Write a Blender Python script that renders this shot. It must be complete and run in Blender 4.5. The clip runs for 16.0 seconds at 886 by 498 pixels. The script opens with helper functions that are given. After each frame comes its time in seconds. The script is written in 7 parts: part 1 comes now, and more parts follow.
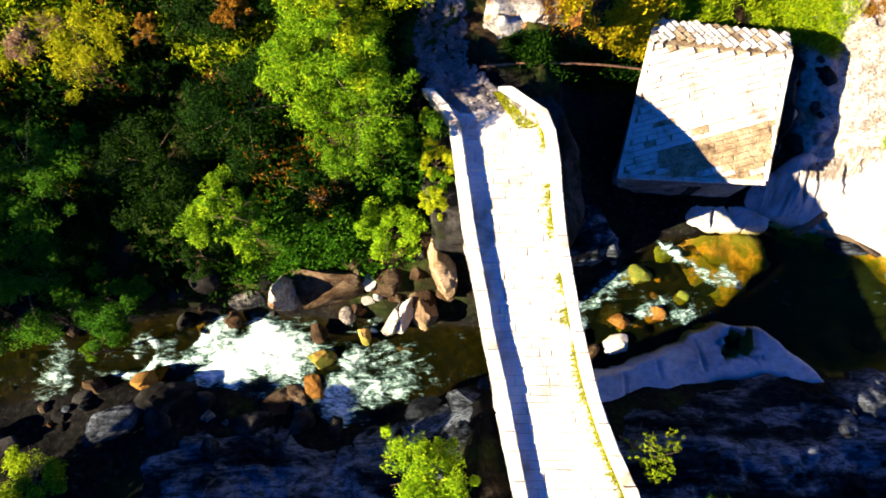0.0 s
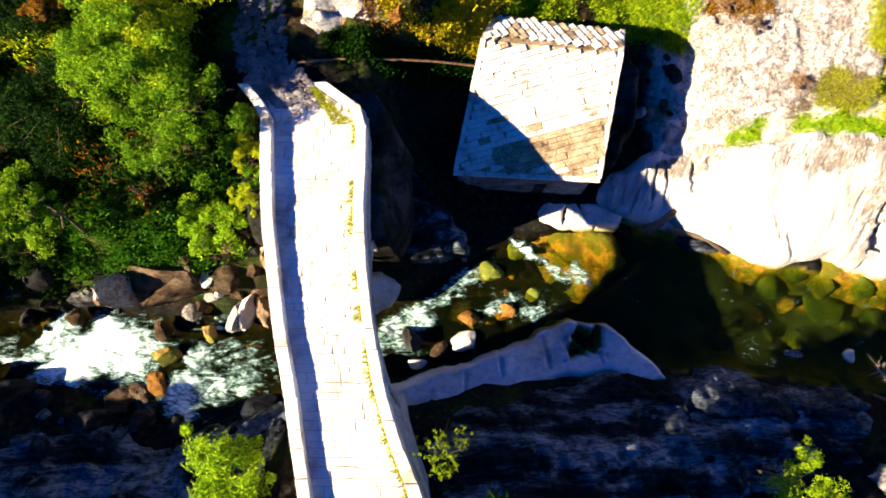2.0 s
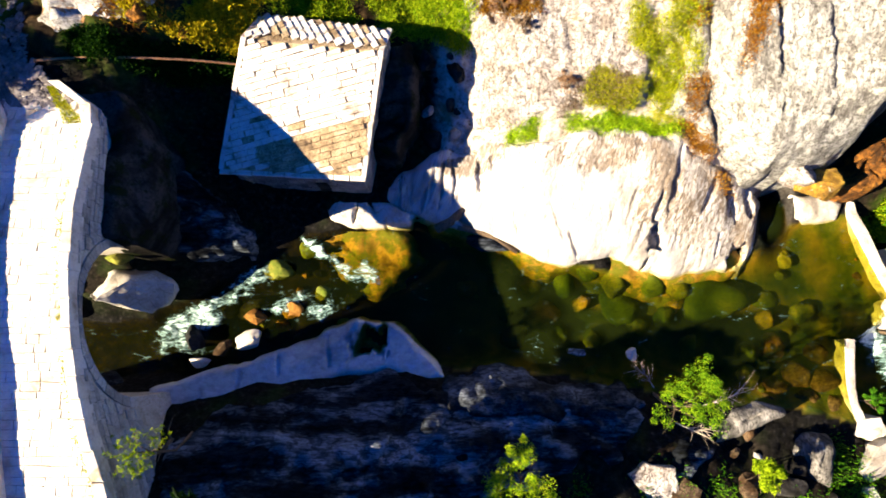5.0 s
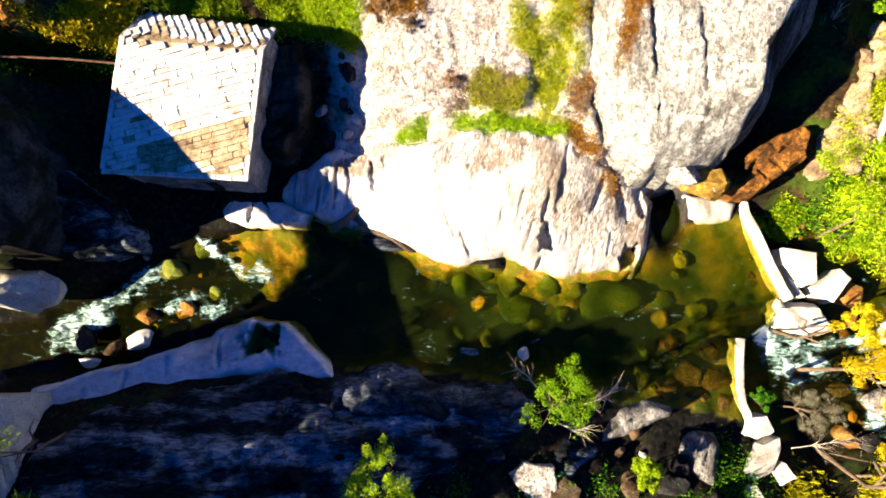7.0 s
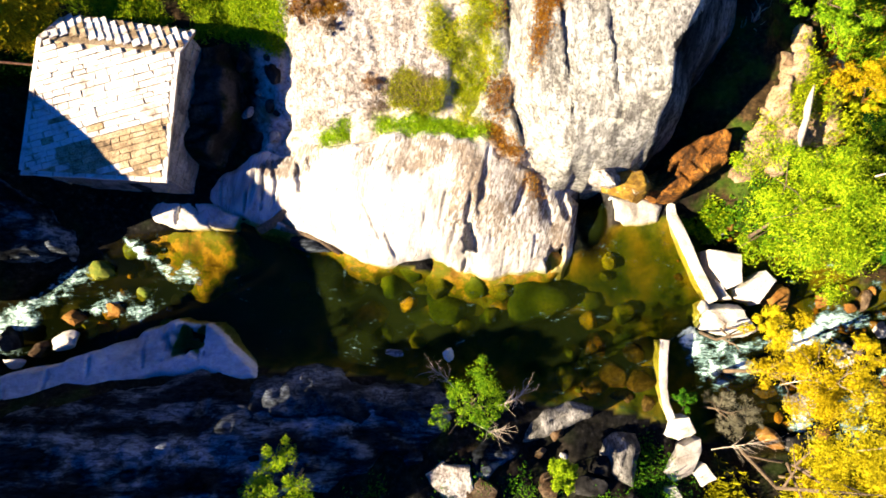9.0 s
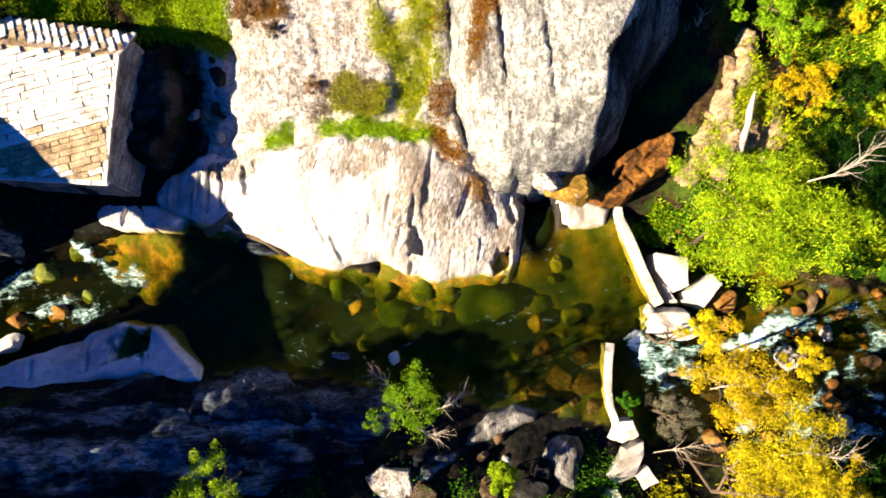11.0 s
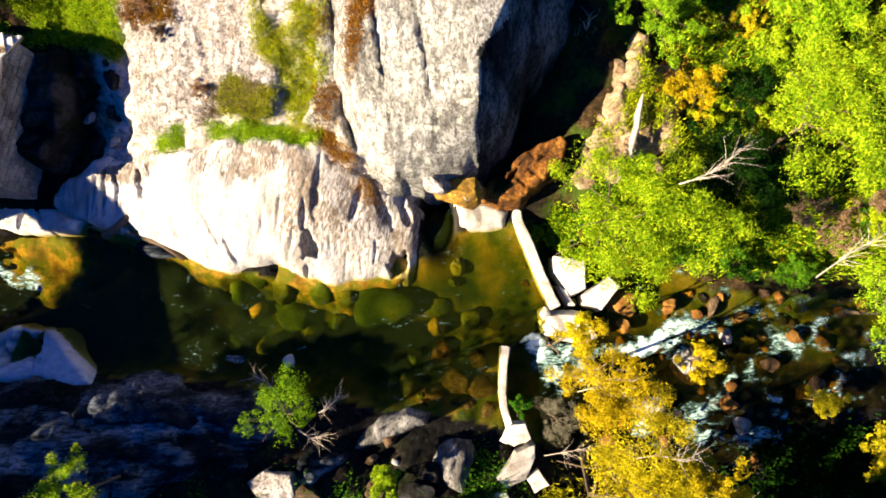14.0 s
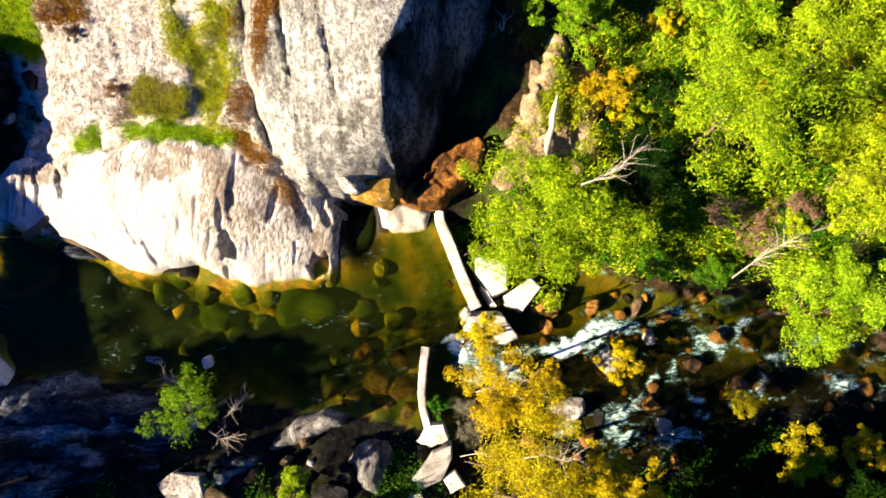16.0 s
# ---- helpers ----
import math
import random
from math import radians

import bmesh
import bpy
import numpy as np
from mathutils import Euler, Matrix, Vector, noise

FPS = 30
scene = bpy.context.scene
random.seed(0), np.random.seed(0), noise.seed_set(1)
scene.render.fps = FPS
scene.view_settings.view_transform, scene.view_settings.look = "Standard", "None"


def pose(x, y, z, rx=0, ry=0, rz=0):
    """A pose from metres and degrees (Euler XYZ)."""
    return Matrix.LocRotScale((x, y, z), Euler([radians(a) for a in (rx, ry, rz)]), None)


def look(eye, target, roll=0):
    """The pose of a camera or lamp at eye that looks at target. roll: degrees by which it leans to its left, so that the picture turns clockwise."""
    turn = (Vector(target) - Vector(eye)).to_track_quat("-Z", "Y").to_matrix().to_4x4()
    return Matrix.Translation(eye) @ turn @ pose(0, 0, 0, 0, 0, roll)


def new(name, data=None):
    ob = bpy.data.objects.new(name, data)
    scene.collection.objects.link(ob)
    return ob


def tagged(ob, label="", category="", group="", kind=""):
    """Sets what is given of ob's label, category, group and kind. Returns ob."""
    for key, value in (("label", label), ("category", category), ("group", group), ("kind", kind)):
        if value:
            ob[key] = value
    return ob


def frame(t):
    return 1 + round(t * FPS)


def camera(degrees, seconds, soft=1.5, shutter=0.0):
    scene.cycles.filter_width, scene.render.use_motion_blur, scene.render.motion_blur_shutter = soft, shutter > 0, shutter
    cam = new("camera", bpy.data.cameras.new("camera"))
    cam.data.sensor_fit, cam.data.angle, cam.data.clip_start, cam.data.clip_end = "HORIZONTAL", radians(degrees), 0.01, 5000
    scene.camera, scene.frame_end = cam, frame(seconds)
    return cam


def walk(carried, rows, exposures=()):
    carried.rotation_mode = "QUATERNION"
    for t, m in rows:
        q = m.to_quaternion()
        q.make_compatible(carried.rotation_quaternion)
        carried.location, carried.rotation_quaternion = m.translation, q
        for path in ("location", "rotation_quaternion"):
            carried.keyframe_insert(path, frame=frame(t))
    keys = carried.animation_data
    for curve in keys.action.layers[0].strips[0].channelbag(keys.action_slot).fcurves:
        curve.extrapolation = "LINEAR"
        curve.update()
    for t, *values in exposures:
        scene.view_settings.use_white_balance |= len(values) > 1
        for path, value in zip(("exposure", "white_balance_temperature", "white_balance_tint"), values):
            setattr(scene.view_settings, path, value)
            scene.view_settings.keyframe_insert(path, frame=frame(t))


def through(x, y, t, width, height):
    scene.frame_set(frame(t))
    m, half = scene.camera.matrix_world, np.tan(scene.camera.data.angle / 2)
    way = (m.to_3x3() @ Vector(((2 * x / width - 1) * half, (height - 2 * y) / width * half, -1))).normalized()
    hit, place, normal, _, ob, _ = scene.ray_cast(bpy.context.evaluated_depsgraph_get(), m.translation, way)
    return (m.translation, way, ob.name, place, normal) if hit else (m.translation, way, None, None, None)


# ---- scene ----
cam = camera(72.0, 16.0, soft=1.75, shutter=0.3)
# rows: seconds and the pose of the drone camera, looking down with a slight forward tilt
PATH = [
    (0.0, pose(1.228, -4.469, 28.390, 9.885, 1.936, -0.552)),
    (0.5, pose(2.771, -4.519, 28.294, 9.900, 1.752, -0.585)),
    (1.0, pose(4.376, -4.536, 28.279, 9.774, 1.486, -0.544)),
    (1.5, pose(5.925, -4.583, 28.209, 9.771, 1.318, -0.558)),
    (2.0, pose(7.547, -4.547, 28.143, 9.649, 1.022, -0.625)),
    (2.5, pose(9.213, -4.604, 28.108, 9.705, 0.791, -0.700)),
    (3.0, pose(10.933, -4.596, 28.094, 9.638, 0.774, -0.687)),
    (3.5, pose(12.463, -4.603, 28.061, 9.592, 0.737, -0.685)),
    (4.0, pose(14.025, -4.539, 28.052, 9.382, 0.669, -0.666)),
    (4.5, pose(15.434, -4.614, 28.032, 9.484, 0.746, -0.649)),
    (5.0, pose(16.933, -4.609, 28.035, 9.420, 0.611, -0.678)),
    (7.5, pose(22.421, -4.589, 28.029, 9.225, 0.052, -0.756)),
    (8.0, pose(23.318, -4.613, 28.065, 9.262, 0.027, -0.732)),
    (8.5, pose(24.064, -4.598, 28.085, 9.256, 0.050, -0.708)),
    (9.0, pose(24.784, -4.573, 28.117, 9.217, 0.008, -0.708)),
    (11.5, pose(27.759, -4.380, 28.184, 9.084, -0.372, -0.669)),
    (12.0, pose(28.535, -4.373, 28.192, 9.106, -0.441, -0.673)),
    (12.5, pose(29.254, -4.433, 28.183, 9.269, -0.417, -0.646)),
    (13.0, pose(30.017, -4.439, 28.181, 9.307, -0.531, -0.700)),
    (13.5, pose(30.786, -4.474, 28.184, 9.397, -0.523, -0.724)),
    (14.0, pose(31.712, -4.515, 28.182, 9.485, -0.423, -0.707)),
    (14.5, pose(32.645, -4.552, 28.199, 9.559, -0.368, -0.680)),
    (15.0, pose(33.563, -4.597, 28.189, 9.659, -0.372, -0.694)),
    (15.5, pose(34.360, -4.626, 28.192, 9.707, -0.444, -0.699)),
    (16.0, pose(35.203, -4.657, 28.215, 9.760, -0.640, -0.745)),
]
# the exposure drifts a little on the way
walk(cam, PATH, [(0.0, 2.15), (5.0, 2.17), (7.5, 2.25), (9.0, 2.18), (12.5, 2.04), (16.0, 1.98)])

# ---- light: low afternoon sun from the west-south-west, clear sky ----
sun = new("sun", bpy.data.lights.new("sun", "SUN"))
sun.data.energy, sun.data.angle, sun.data.color = 6.0, radians(0.55), (1.0, 0.84, 0.595)
sun.matrix_world = look((-0.950 * 60, -0.312 * 60, 35.1), (0, 0, 0))
world = bpy.data.worlds.new("sky")
scene.world = world
world.use_nodes = True
sky = world.node_tree.nodes.new("ShaderNodeTexSky")
sky.sky_type, sky.sun_disc = "NISHITA", False
sky.ozone_density, sky.dust_density = 9.0, 0.0
sky.sun_elevation, sky.sun_rotation = radians(31), radians(252)
back = world.node_tree.nodes["Background"]
deep = world.node_tree.nodes.new("ShaderNodeHueSaturation")
deep.inputs["Saturation"].default_value, deep.inputs["Hue"].default_value = 1.32, 0.518
world.node_tree.links.new(sky.outputs[0], deep.inputs["Color"])
world.node_tree.links.new(deep.outputs[0], back.inputs[0])
back.inputs[1].default_value = 0.047


# ---- small tools ----
def fract(v):
    return v - np.floor(v)


def lattice(ix, iy, iz, seed):
    return fract(np.sin(ix * 127.1 + iy * 311.7 + iz * 74.7 + seed * 17.31) * 43758.5453)


def vnoise(x, y, z=0.0, seed=0):
    """Value noise in -1..1 on arrays."""
    x, y, z = np.broadcast_arrays(np.asarray(x, float), np.asarray(y, float), np.asarray(z, float))
    ix, iy, iz = np.floor(x), np.floor(y), np.floor(z)
    fx, fy, fz = x - ix, y - iy, z - iz
    fx, fy, fz = (f * f * (3 - 2 * f) for f in (fx, fy, fz))
    out = 0.0
    for a in (0, 1):
        for b in (0, 1):
            for c in (0, 1):
                w = (fx if a else 1 - fx) * (fy if b else 1 - fy) * (fz if c else 1 - fz)
                out = out + w * lattice(ix + a, iy + b, iz + c, seed)
    return out * 2 - 1


def fbm(x, y, z=0.0, seed=0, octaves=4, gain=0.5):
    out, amp, s = 0.0, 1.0, 1.0
    for k in range(octaves):
        out = out + amp * vnoise(x * s, y * s, np.asarray(z) * s, seed + k * 5)
        amp, s = amp * gain, s * 2.03
    return out


def smooth(a, b, v):
    t = np.clip((v - a) / (b - a), 0, 1)
    return t * t * (3 - 2 * t)


def mesh_from(name, verts, faces, material=None, smoothed=True):
    """A mesh from arrays: verts n x 3, faces m x 3 or m x 4."""
    verts, faces = np.asarray(verts, np.float32), np.asarray(faces, np.int32)
    me = bpy.data.meshes.new(name)
    k = faces.shape[1]
    me.vertices.add(len(verts))
    me.vertices.foreach_set("co", verts.ravel())
    me.loops.add(faces.size)
    me.loops.foreach_set("vertex_index", faces.ravel())
    me.polygons.add(len(faces))
    me.polygons.foreach_set("loop_start", np.arange(0, faces.size, k, dtype=np.int32))
    me.polygons.foreach_set("use_smooth", np.full(len(faces), smoothed))
    me.update(calc_edges=True)
    me.validate()
    if material:
        me.materials.append(material)
    return me


def part(name, data, parent, label="", m=None):
    ob = new(name, data)
    ob.parent = parent
    if m is not None:
        ob.matrix_basis = m
    if label:
        ob["label"] = label
    return ob


def thing(name, label, category, group="", kind="", m=None, data=None):
    ob = new(name, data)
    if m is not None:
        ob.matrix_basis = m
    return tagged(ob, label, category, group, kind)


def bm_mesh(name, bm, material, smoothed=False):
    me = bpy.data.meshes.new(name)
    bm.normal_update()
    bm.to_mesh(me)
    bm.free()
    for p in me.polygons:
        p.use_smooth = smoothed
    me.materials.append(material)
    return me


def attribute(me, name, values):
    a = me.attributes.new(name, "FLOAT", "POINT")
    a.data.foreach_set("value", np.asarray(values, np.float32))


def tube(points, radii, sides=7):
    """Arrays of a tapered tube along points."""
    pts = [Vector(p) for p in points]
    verts, faces = [], []
    for i, p in enumerate(pts):
        way = (pts[min(i + 1, len(pts) - 1)] - pts[max(i - 1, 0)]).normalized()
        side = way.cross(Vector((0.31, 0.17, 0.93)))
        if side.length < 1e-3:
            side = way.cross(Vector((1, 0, 0)))
        side.normalize()
        up = way.cross(side)
        for k in range(sides):
            a = 2 * math.pi * k / sides
            verts.append(p + (side * math.cos(a) + up * math.sin(a)) * radii[i])
    for i in range(len(pts) - 1):
        for k in range(sides):
            a, b = i * sides + k, i * sides + (k + 1) % sides
            faces.append((a, b, b + sides, a + sides))
    last = len(verts) - sides
    for k in range(1, sides - 2, 2):
        faces.append((last, last + k, last + k + 1, last + k + 2 if k + 2 < sides else last + k + 1 - sides + 0))
    return np.array([tuple(v) for v in verts]), [f for f in faces if len(set(f)) == 4 and max(f) < len(verts) and min(f) >= 0]


def joined(pieces):
    verts, faces, n = [], [], 0
    for v, f in pieces:
        verts.append(np.asarray(v, float))
        faces.append(np.asarray(f, int) + n)
        n += len(v)
    return np.concatenate(verts), np.concatenate(faces)


# ---- materials ----
class Nodes:
    def __init__(self, name):
        self.mat = bpy.data.materials.new(name)
        self.mat.use_nodes = True
        self.tree = self.mat.node_tree
        self.bsdf = self.tree.nodes["Principled BSDF"]
        self.out = self.tree.nodes["Material Output"]
        self.pos = self.add("ShaderNodeNewGeometry").outputs["Position"]

    def add(self, kind, **values):
        n = self.tree.nodes.new(kind)
        for k, v in values.items():
            n.inputs[k.replace("_", " ")].default_value = v
        return n

    def link(self, a, b):
        self.tree.links.new(a, b)

    def stretch(self, x, y, z):
        n = self.tree.nodes.new("ShaderNodeVectorMath")
        n.operation = "MULTIPLY"
        self.link(self.pos, n.inputs[0])
        n.inputs[1].default_value = (x, y, z)
        return n.outputs[0]

    def noise(self, scale, detail=5, rough=0.6, vector=None, distortion=0.0):
        n = self.add("ShaderNodeTexNoise", Scale=scale, Detail=detail, Roughness=rough, Distortion=distortion)
        self.link(vector or self.pos, n.inputs["Vector"])
        return n.outputs["Fac"]

    def cells(self, scale, feature="F1", vector=None):
        n = self.add("ShaderNodeTexVoronoi", Scale=scale)
        n.feature = feature
        self.link(vector or self.pos, n.inputs["Vector"])
        return n.outputs["Distance"]

    def ramp(self, fac, *stops):
        n = self.tree.nodes.new("ShaderNodeValToRGB")
        e = n.color_ramp.elements
        while len(e) < len(stops):
            e.new(0.5)
        for el, (p, c) in zip(e, stops):
            el.position = p
            el.color = (*c, 1) if len(c) == 3 else (c[0], c[0], c[0], 1)
        self.link(fac, n.inputs[0])
        return n.outputs[0]

    def mix(self, fac, a, b, blend="MIX"):
        n = self.tree.nodes.new("ShaderNodeMix")
        n.data_type, n.blend_type = "RGBA", blend
        for sock, v in ((n.inputs[0], fac), (n.inputs[6], a), (n.inputs[7], b)):
            if isinstance(v, (int, float)):
                sock.default_value = v
            elif isinstance(v, tuple):
                sock.default_value = (*v, 1)
            else:
                self.link(v, sock)
        return n.outputs[2]

    def attr(self, name):
        n = self.tree.nodes.new("ShaderNodeAttribute")
        n.attribute_name = name
        return n.outputs["Fac"]

    def bump(self, height, strength, distance):
        n = self.add("ShaderNodeBump", Strength=strength, Distance=distance)
        self.link(height, n.inputs["Height"])
        self.link(n.outputs[0], self.bsdf.inputs["Normal"])
        return n

    def finish(self, colour, rough=0.85, spec=0.3):
        self.link(colour, self.bsdf.inputs["Base Color"])
        self.bsdf.inputs["Roughness"].default_value = rough
        self.bsdf.inputs["Specular IOR Level"].default_value = spec
        return self.mat


def rock_material(name, light, mid, dark, moss=(0.09, 0.10, 0.02), moss_from=0.62, scale=1.0, speckle=0.5, streak=(1, 1, 1), bump=0.35, rand=0.0, lines=0.0, stain=0.0, blotch=0.0, cracks=0.55, spec=0.12):
    """Stone: broad patches, lichen speckle, dark cracks and moss, with relief."""
    n = Nodes(name)
    vec = n.stretch(*streak)
    broad = n.noise(0.45 * scale, 6, 0.62, vec, 0.4)
    fine = n.noise(5.5 * scale, 8, 0.72, vec)
    col = n.ramp(broad, (0.30 - stain, dark), (0.46 - stain, mid), (0.60 - stain, light), (0.85, light))
    mask = n.ramp(fine, (0.40, (speckle,)), (0.50, (0.0,)))
    col = n.mix(mask, col, dark)
    if blotch:
        spots = n.noise(2.9, 7, 0.68, vec, 0.5)
        col = n.mix(n.ramp(spots, (0.44, (blotch,)), (0.52, (0.0,))), col, tuple(c * 1.3 for c in dark))
    crack = n.cells(0.9 * scale, "DISTANCE_TO_EDGE", vec)
    col = n.mix(n.ramp(crack, (0.0, (cracks,)), (0.018, (0.0,))), col, tuple(c * 0.35 for c in dark))
    if lines:
        seam = n.noise(0.8, 6, 0.6, n.stretch(2.6, 0.28, 0.6), 0.8)
        seam = n.ramp(seam, (0.455, (0.0,)), (0.488, (lines,)), (0.512, (lines,)), (0.545, (0.0,)))
        col = n.mix(seam, col, dark)
    mossy = n.noise(1.1 * scale, 6, 0.7)
    col = n.mix(n.ramp(mossy, (moss_from, (0.0,)), (moss_from + 0.09, (0.85,))), col, moss)
    if rand:
        info = n.tree.nodes.new("ShaderNodeObjectInfo")
        var = n.ramp(info.outputs["Random"], (0.0, (1 - rand,)), (1.0, (1.0,)))
        col = n.mix(1.0, col, var, "MULTIPLY")
    add = n.tree.nodes.new("ShaderNodeMath")
    add.operation = "ADD"
    n.link(fine, add.inputs[0])
    n.link(broad, add.inputs[1])
    n.bump(add.outputs[0], bump, 0.12)
    return n.finish(col, 0.92, spec)


def worn_slab_material():
    """Bleached water-worn granite: brown lichen spots and furrow stains drawn out down the slope."""
    n = Nodes("water_worn_granite")
    turn = n.tree.nodes.new("ShaderNodeVectorRotate")
    turn.rotation_type = "Z_AXIS"
    turn.inputs["Angle"].default_value = radians(16)
    n.link(n.pos, turn.inputs["Vector"])

    def drawn(x, y):
        v = n.tree.nodes.new("ShaderNodeVectorMath")
        v.operation = "MULTIPLY"
        n.link(turn.outputs[0], v.inputs[0])
        v.inputs[1].default_value = (x, y, 0.6)
        return v.outputs[0]

    def math_node(op, a, b):
        m = n.tree.nodes.new("ShaderNodeMath")
        m.operation = op
        for sock, val in zip(m.inputs, (a, b)):
            if isinstance(val, float):
                sock.default_value = val
            else:
                n.link(val, sock)
        return m.outputs[0]

    stain = n.attr("stain")
    broad = n.noise(0.8, 6, 0.6, drawn(1.4, 0.5), 0.4)
    col = n.ramp(broad, (0.32, (0.25, 0.225, 0.20)), (0.44, (0.40, 0.375, 0.345)), (0.60, (0.51, 0.48, 0.45)))
    grain = n.noise(7.0, 8, 0.7)
    spots = n.noise(6.6, 7, 0.64, drawn(1.6, 0.42), 0.5)
    level = math_node("MULTIPLY_ADD", stain, -0.26)
    n.link(spots, level.node.inputs[2])
    brown = n.ramp(grain, (0.36, (0.045, 0.030, 0.019)), (0.52, (0.12, 0.082, 0.050)), (0.66, (0.25, 0.185, 0.125)))
    col = n.mix(n.ramp(level, (0.305, (0.9,)), (0.395, (0.0,))), col, brown)
    wash = math_node("MULTIPLY_ADD", stain, -0.15)
    n.link(n.noise(1.7, 6, 0.65, drawn(1.8, 0.35), 0.6), wash.node.inputs[2])
    col = n.mix(n.ramp(wash, (0.28, (0.75,)), (0.46, (0.0,))), col, (0.20, 0.165, 0.135))
    seam = n.noise(0.9, 5, 0.6, drawn(2.4, 0.26), 0.7)
    seam = n.ramp(seam, (0.472, (0.0,)), (0.495, (0.6,)), (0.505, (0.6,)), (0.528, (0.0,)))
    col = n.mix(n.mix(1.0, seam, n.ramp(stain, (0.0, (0.45,)), (0.6, (1.0,))), "MULTIPLY"), col, (0.10, 0.075, 0.055))
    n.bump(math_node("ADD", spots, grain), 0.7, 0.10)
    return n.finish(col, 0.85, 0.2)


M_SLAB = rock_material("pale_granite", (0.50, 0.462, 0.43), (0.37, 0.33, 0.295), (0.05, 0.035, 0.026), scale=1.7, speckle=0.85, moss=(0.25, 0.16, 0.085), moss_from=0.61, streak=(1.05, 0.95, 1), bump=0.9, lines=0.35, blotch=0.55, cracks=0.5, stain=0.05)
M_SMOOTH = worn_slab_material()
M_POLISHED = rock_material("river_polished_granite", (0.56, 0.55, 0.54), (0.46, 0.45, 0.44), (0.20, 0.19, 0.18), scale=0.9, speckle=0.3, moss_from=0.85, streak=(0.9, 1.3, 1), bump=0.4, cracks=0.0, blotch=0.35)
M_HOUSE = rock_material("mill_masonry", (0.34, 0.32, 0.30), (0.24, 0.22, 0.20), (0.09, 0.08, 0.07), scale=1.8, speckle=0.5, moss_from=0.70, rand=0.45)
M_LICHEN = rock_material("lichen_granite", (0.43, 0.42, 0.388), (0.28, 0.268, 0.245), (0.05, 0.044, 0.037), moss=(0.53, 0.52, 0.42), moss_from=0.56, scale=1.65, speckle=0.85, streak=(1.25, 0.7, 1), bump=0.9, lines=0.4, blotch=0.6, cracks=0.45, stain=0.05)
# skylight blue and the south bank's shade are put into this colour
M_SHADE_GREY = rock_material("shade_blue_granite", (0.21, 0.245, 0.295), (0.019, 0.023, 0.029), (0.0015, 0.0015, 0.0018), scale=1.1, speckle=0.5, moss=(0.006, 0.008, 0.002), moss_from=0.62, streak=(0.5, 1.8, 1), bump=1.0, blotch=0.7, spec=0.02)
# mossy rock cut to near black so that it carries the gorge's shade
M_DARK = rock_material("shade_dark_mossy_rock", (0.045, 0.042, 0.040), (0.014, 0.013, 0.012), (0.004, 0.004, 0.003), scale=1.2, moss=(0.010, 0.014, 0.003), moss_from=0.52, bump=0.6, spec=0.02)
M_SEEP_PALE = rock_material("striated_grey_granite", (0.36, 0.34, 0.32), (0.16, 0.15, 0.14), (0.025, 0.023, 0.02), scale=1.5, speckle=0.9, moss_from=0.75, streak=(2.2, 0.6, 1), bump=0.9, blotch=0.5)
M_BRIDGEHEAD = rock_material("rusty_mottled_granite", (0.46, 0.45, 0.43), (0.30, 0.285, 0.26), (0.06, 0.045, 0.03), scale=1.8, speckle=0.7, moss=(0.24, 0.10, 0.015), moss_from=0.52, bump=0.8)
# ledge stone, tinted blue and dark as it looks in shade
M_SHADE_LEDGE = rock_material("jointed_shade_granite", (0.135, 0.155, 0.19), (0.032, 0.038, 0.048), (0.005, 0.005, 0.006), scale=1.3, speckle=0.8, moss=(0.02, 0.022, 0.008), moss_from=0.64, streak=(0.7, 1.5, 1), bump=1.0, blotch=0.6, spec=0.03)
M_EARTH = rock_material("tan_earth_bank", (0.40, 0.29, 0.19), (0.24, 0.16, 0.09), (0.07, 0.045, 0.03), scale=1.8, speckle=0.8, moss=(0.12, 0.13, 0.02), moss_from=0.60, bump=0.7)
M_RUST = rock_material("rust_stained_rock", (0.37, 0.155, 0.024), (0.21, 0.08, 0.012), (0.022, 0.011, 0.005), moss=(0.46, 0.38, 0.26), moss_from=0.63, scale=2.2, bump=1.0, blotch=0.8, lines=0.4)
M_BOULDER = rock_material("river_boulder_stone", (0.21, 0.145, 0.088), (0.085, 0.046, 0.020), (0.016, 0.010, 0.006), scale=2.2, moss_from=0.62, moss=(0.04, 0.035, 0.008), rand=0.5, bump=1.0, blotch=0.5)
M_OCHRE = rock_material("ochre_boulder_stone", (0.30, 0.15, 0.032), (0.19, 0.08, 0.014), (0.045, 0.022, 0.008), scale=1.9, moss_from=0.70, rand=0.5, bump=0.5)
# wet river stone; its dark tone also carries shade on dry stones
M_WET_SHADE = rock_material("wet_shade_dark_stone", (0.05, 0.048, 0.046), (0.014, 0.013, 0.012), (0.003, 0.003, 0.003), scale=1.6, moss=(0.02, 0.018, 0.004), moss_from=0.62, rand=0.4, spec=0.05)
# granite for the crag's flank, with its shade put into the colour
M_FLANK_SHADE = rock_material("shaded_flank_granite", (0.15, 0.155, 0.165), (0.042, 0.043, 0.045), (0.004, 0.004, 0.004), scale=1.4, speckle=0.9, moss=(0.015, 0.02, 0.006), moss_from=0.62, streak=(1.4, 0.6, 0.5), bump=0.8, blotch=0.5, spec=0.03)
M_BEDSTONE = rock_material("algae_covered_bed_stone", (0.25, 0.21, 0.035), (0.12, 0.14, 0.018), (0.045, 0.075, 0.010), scale=1.1, moss=(0.10, 0.14, 0.012), moss_from=0.52, rand=0.4, bump=0.2)
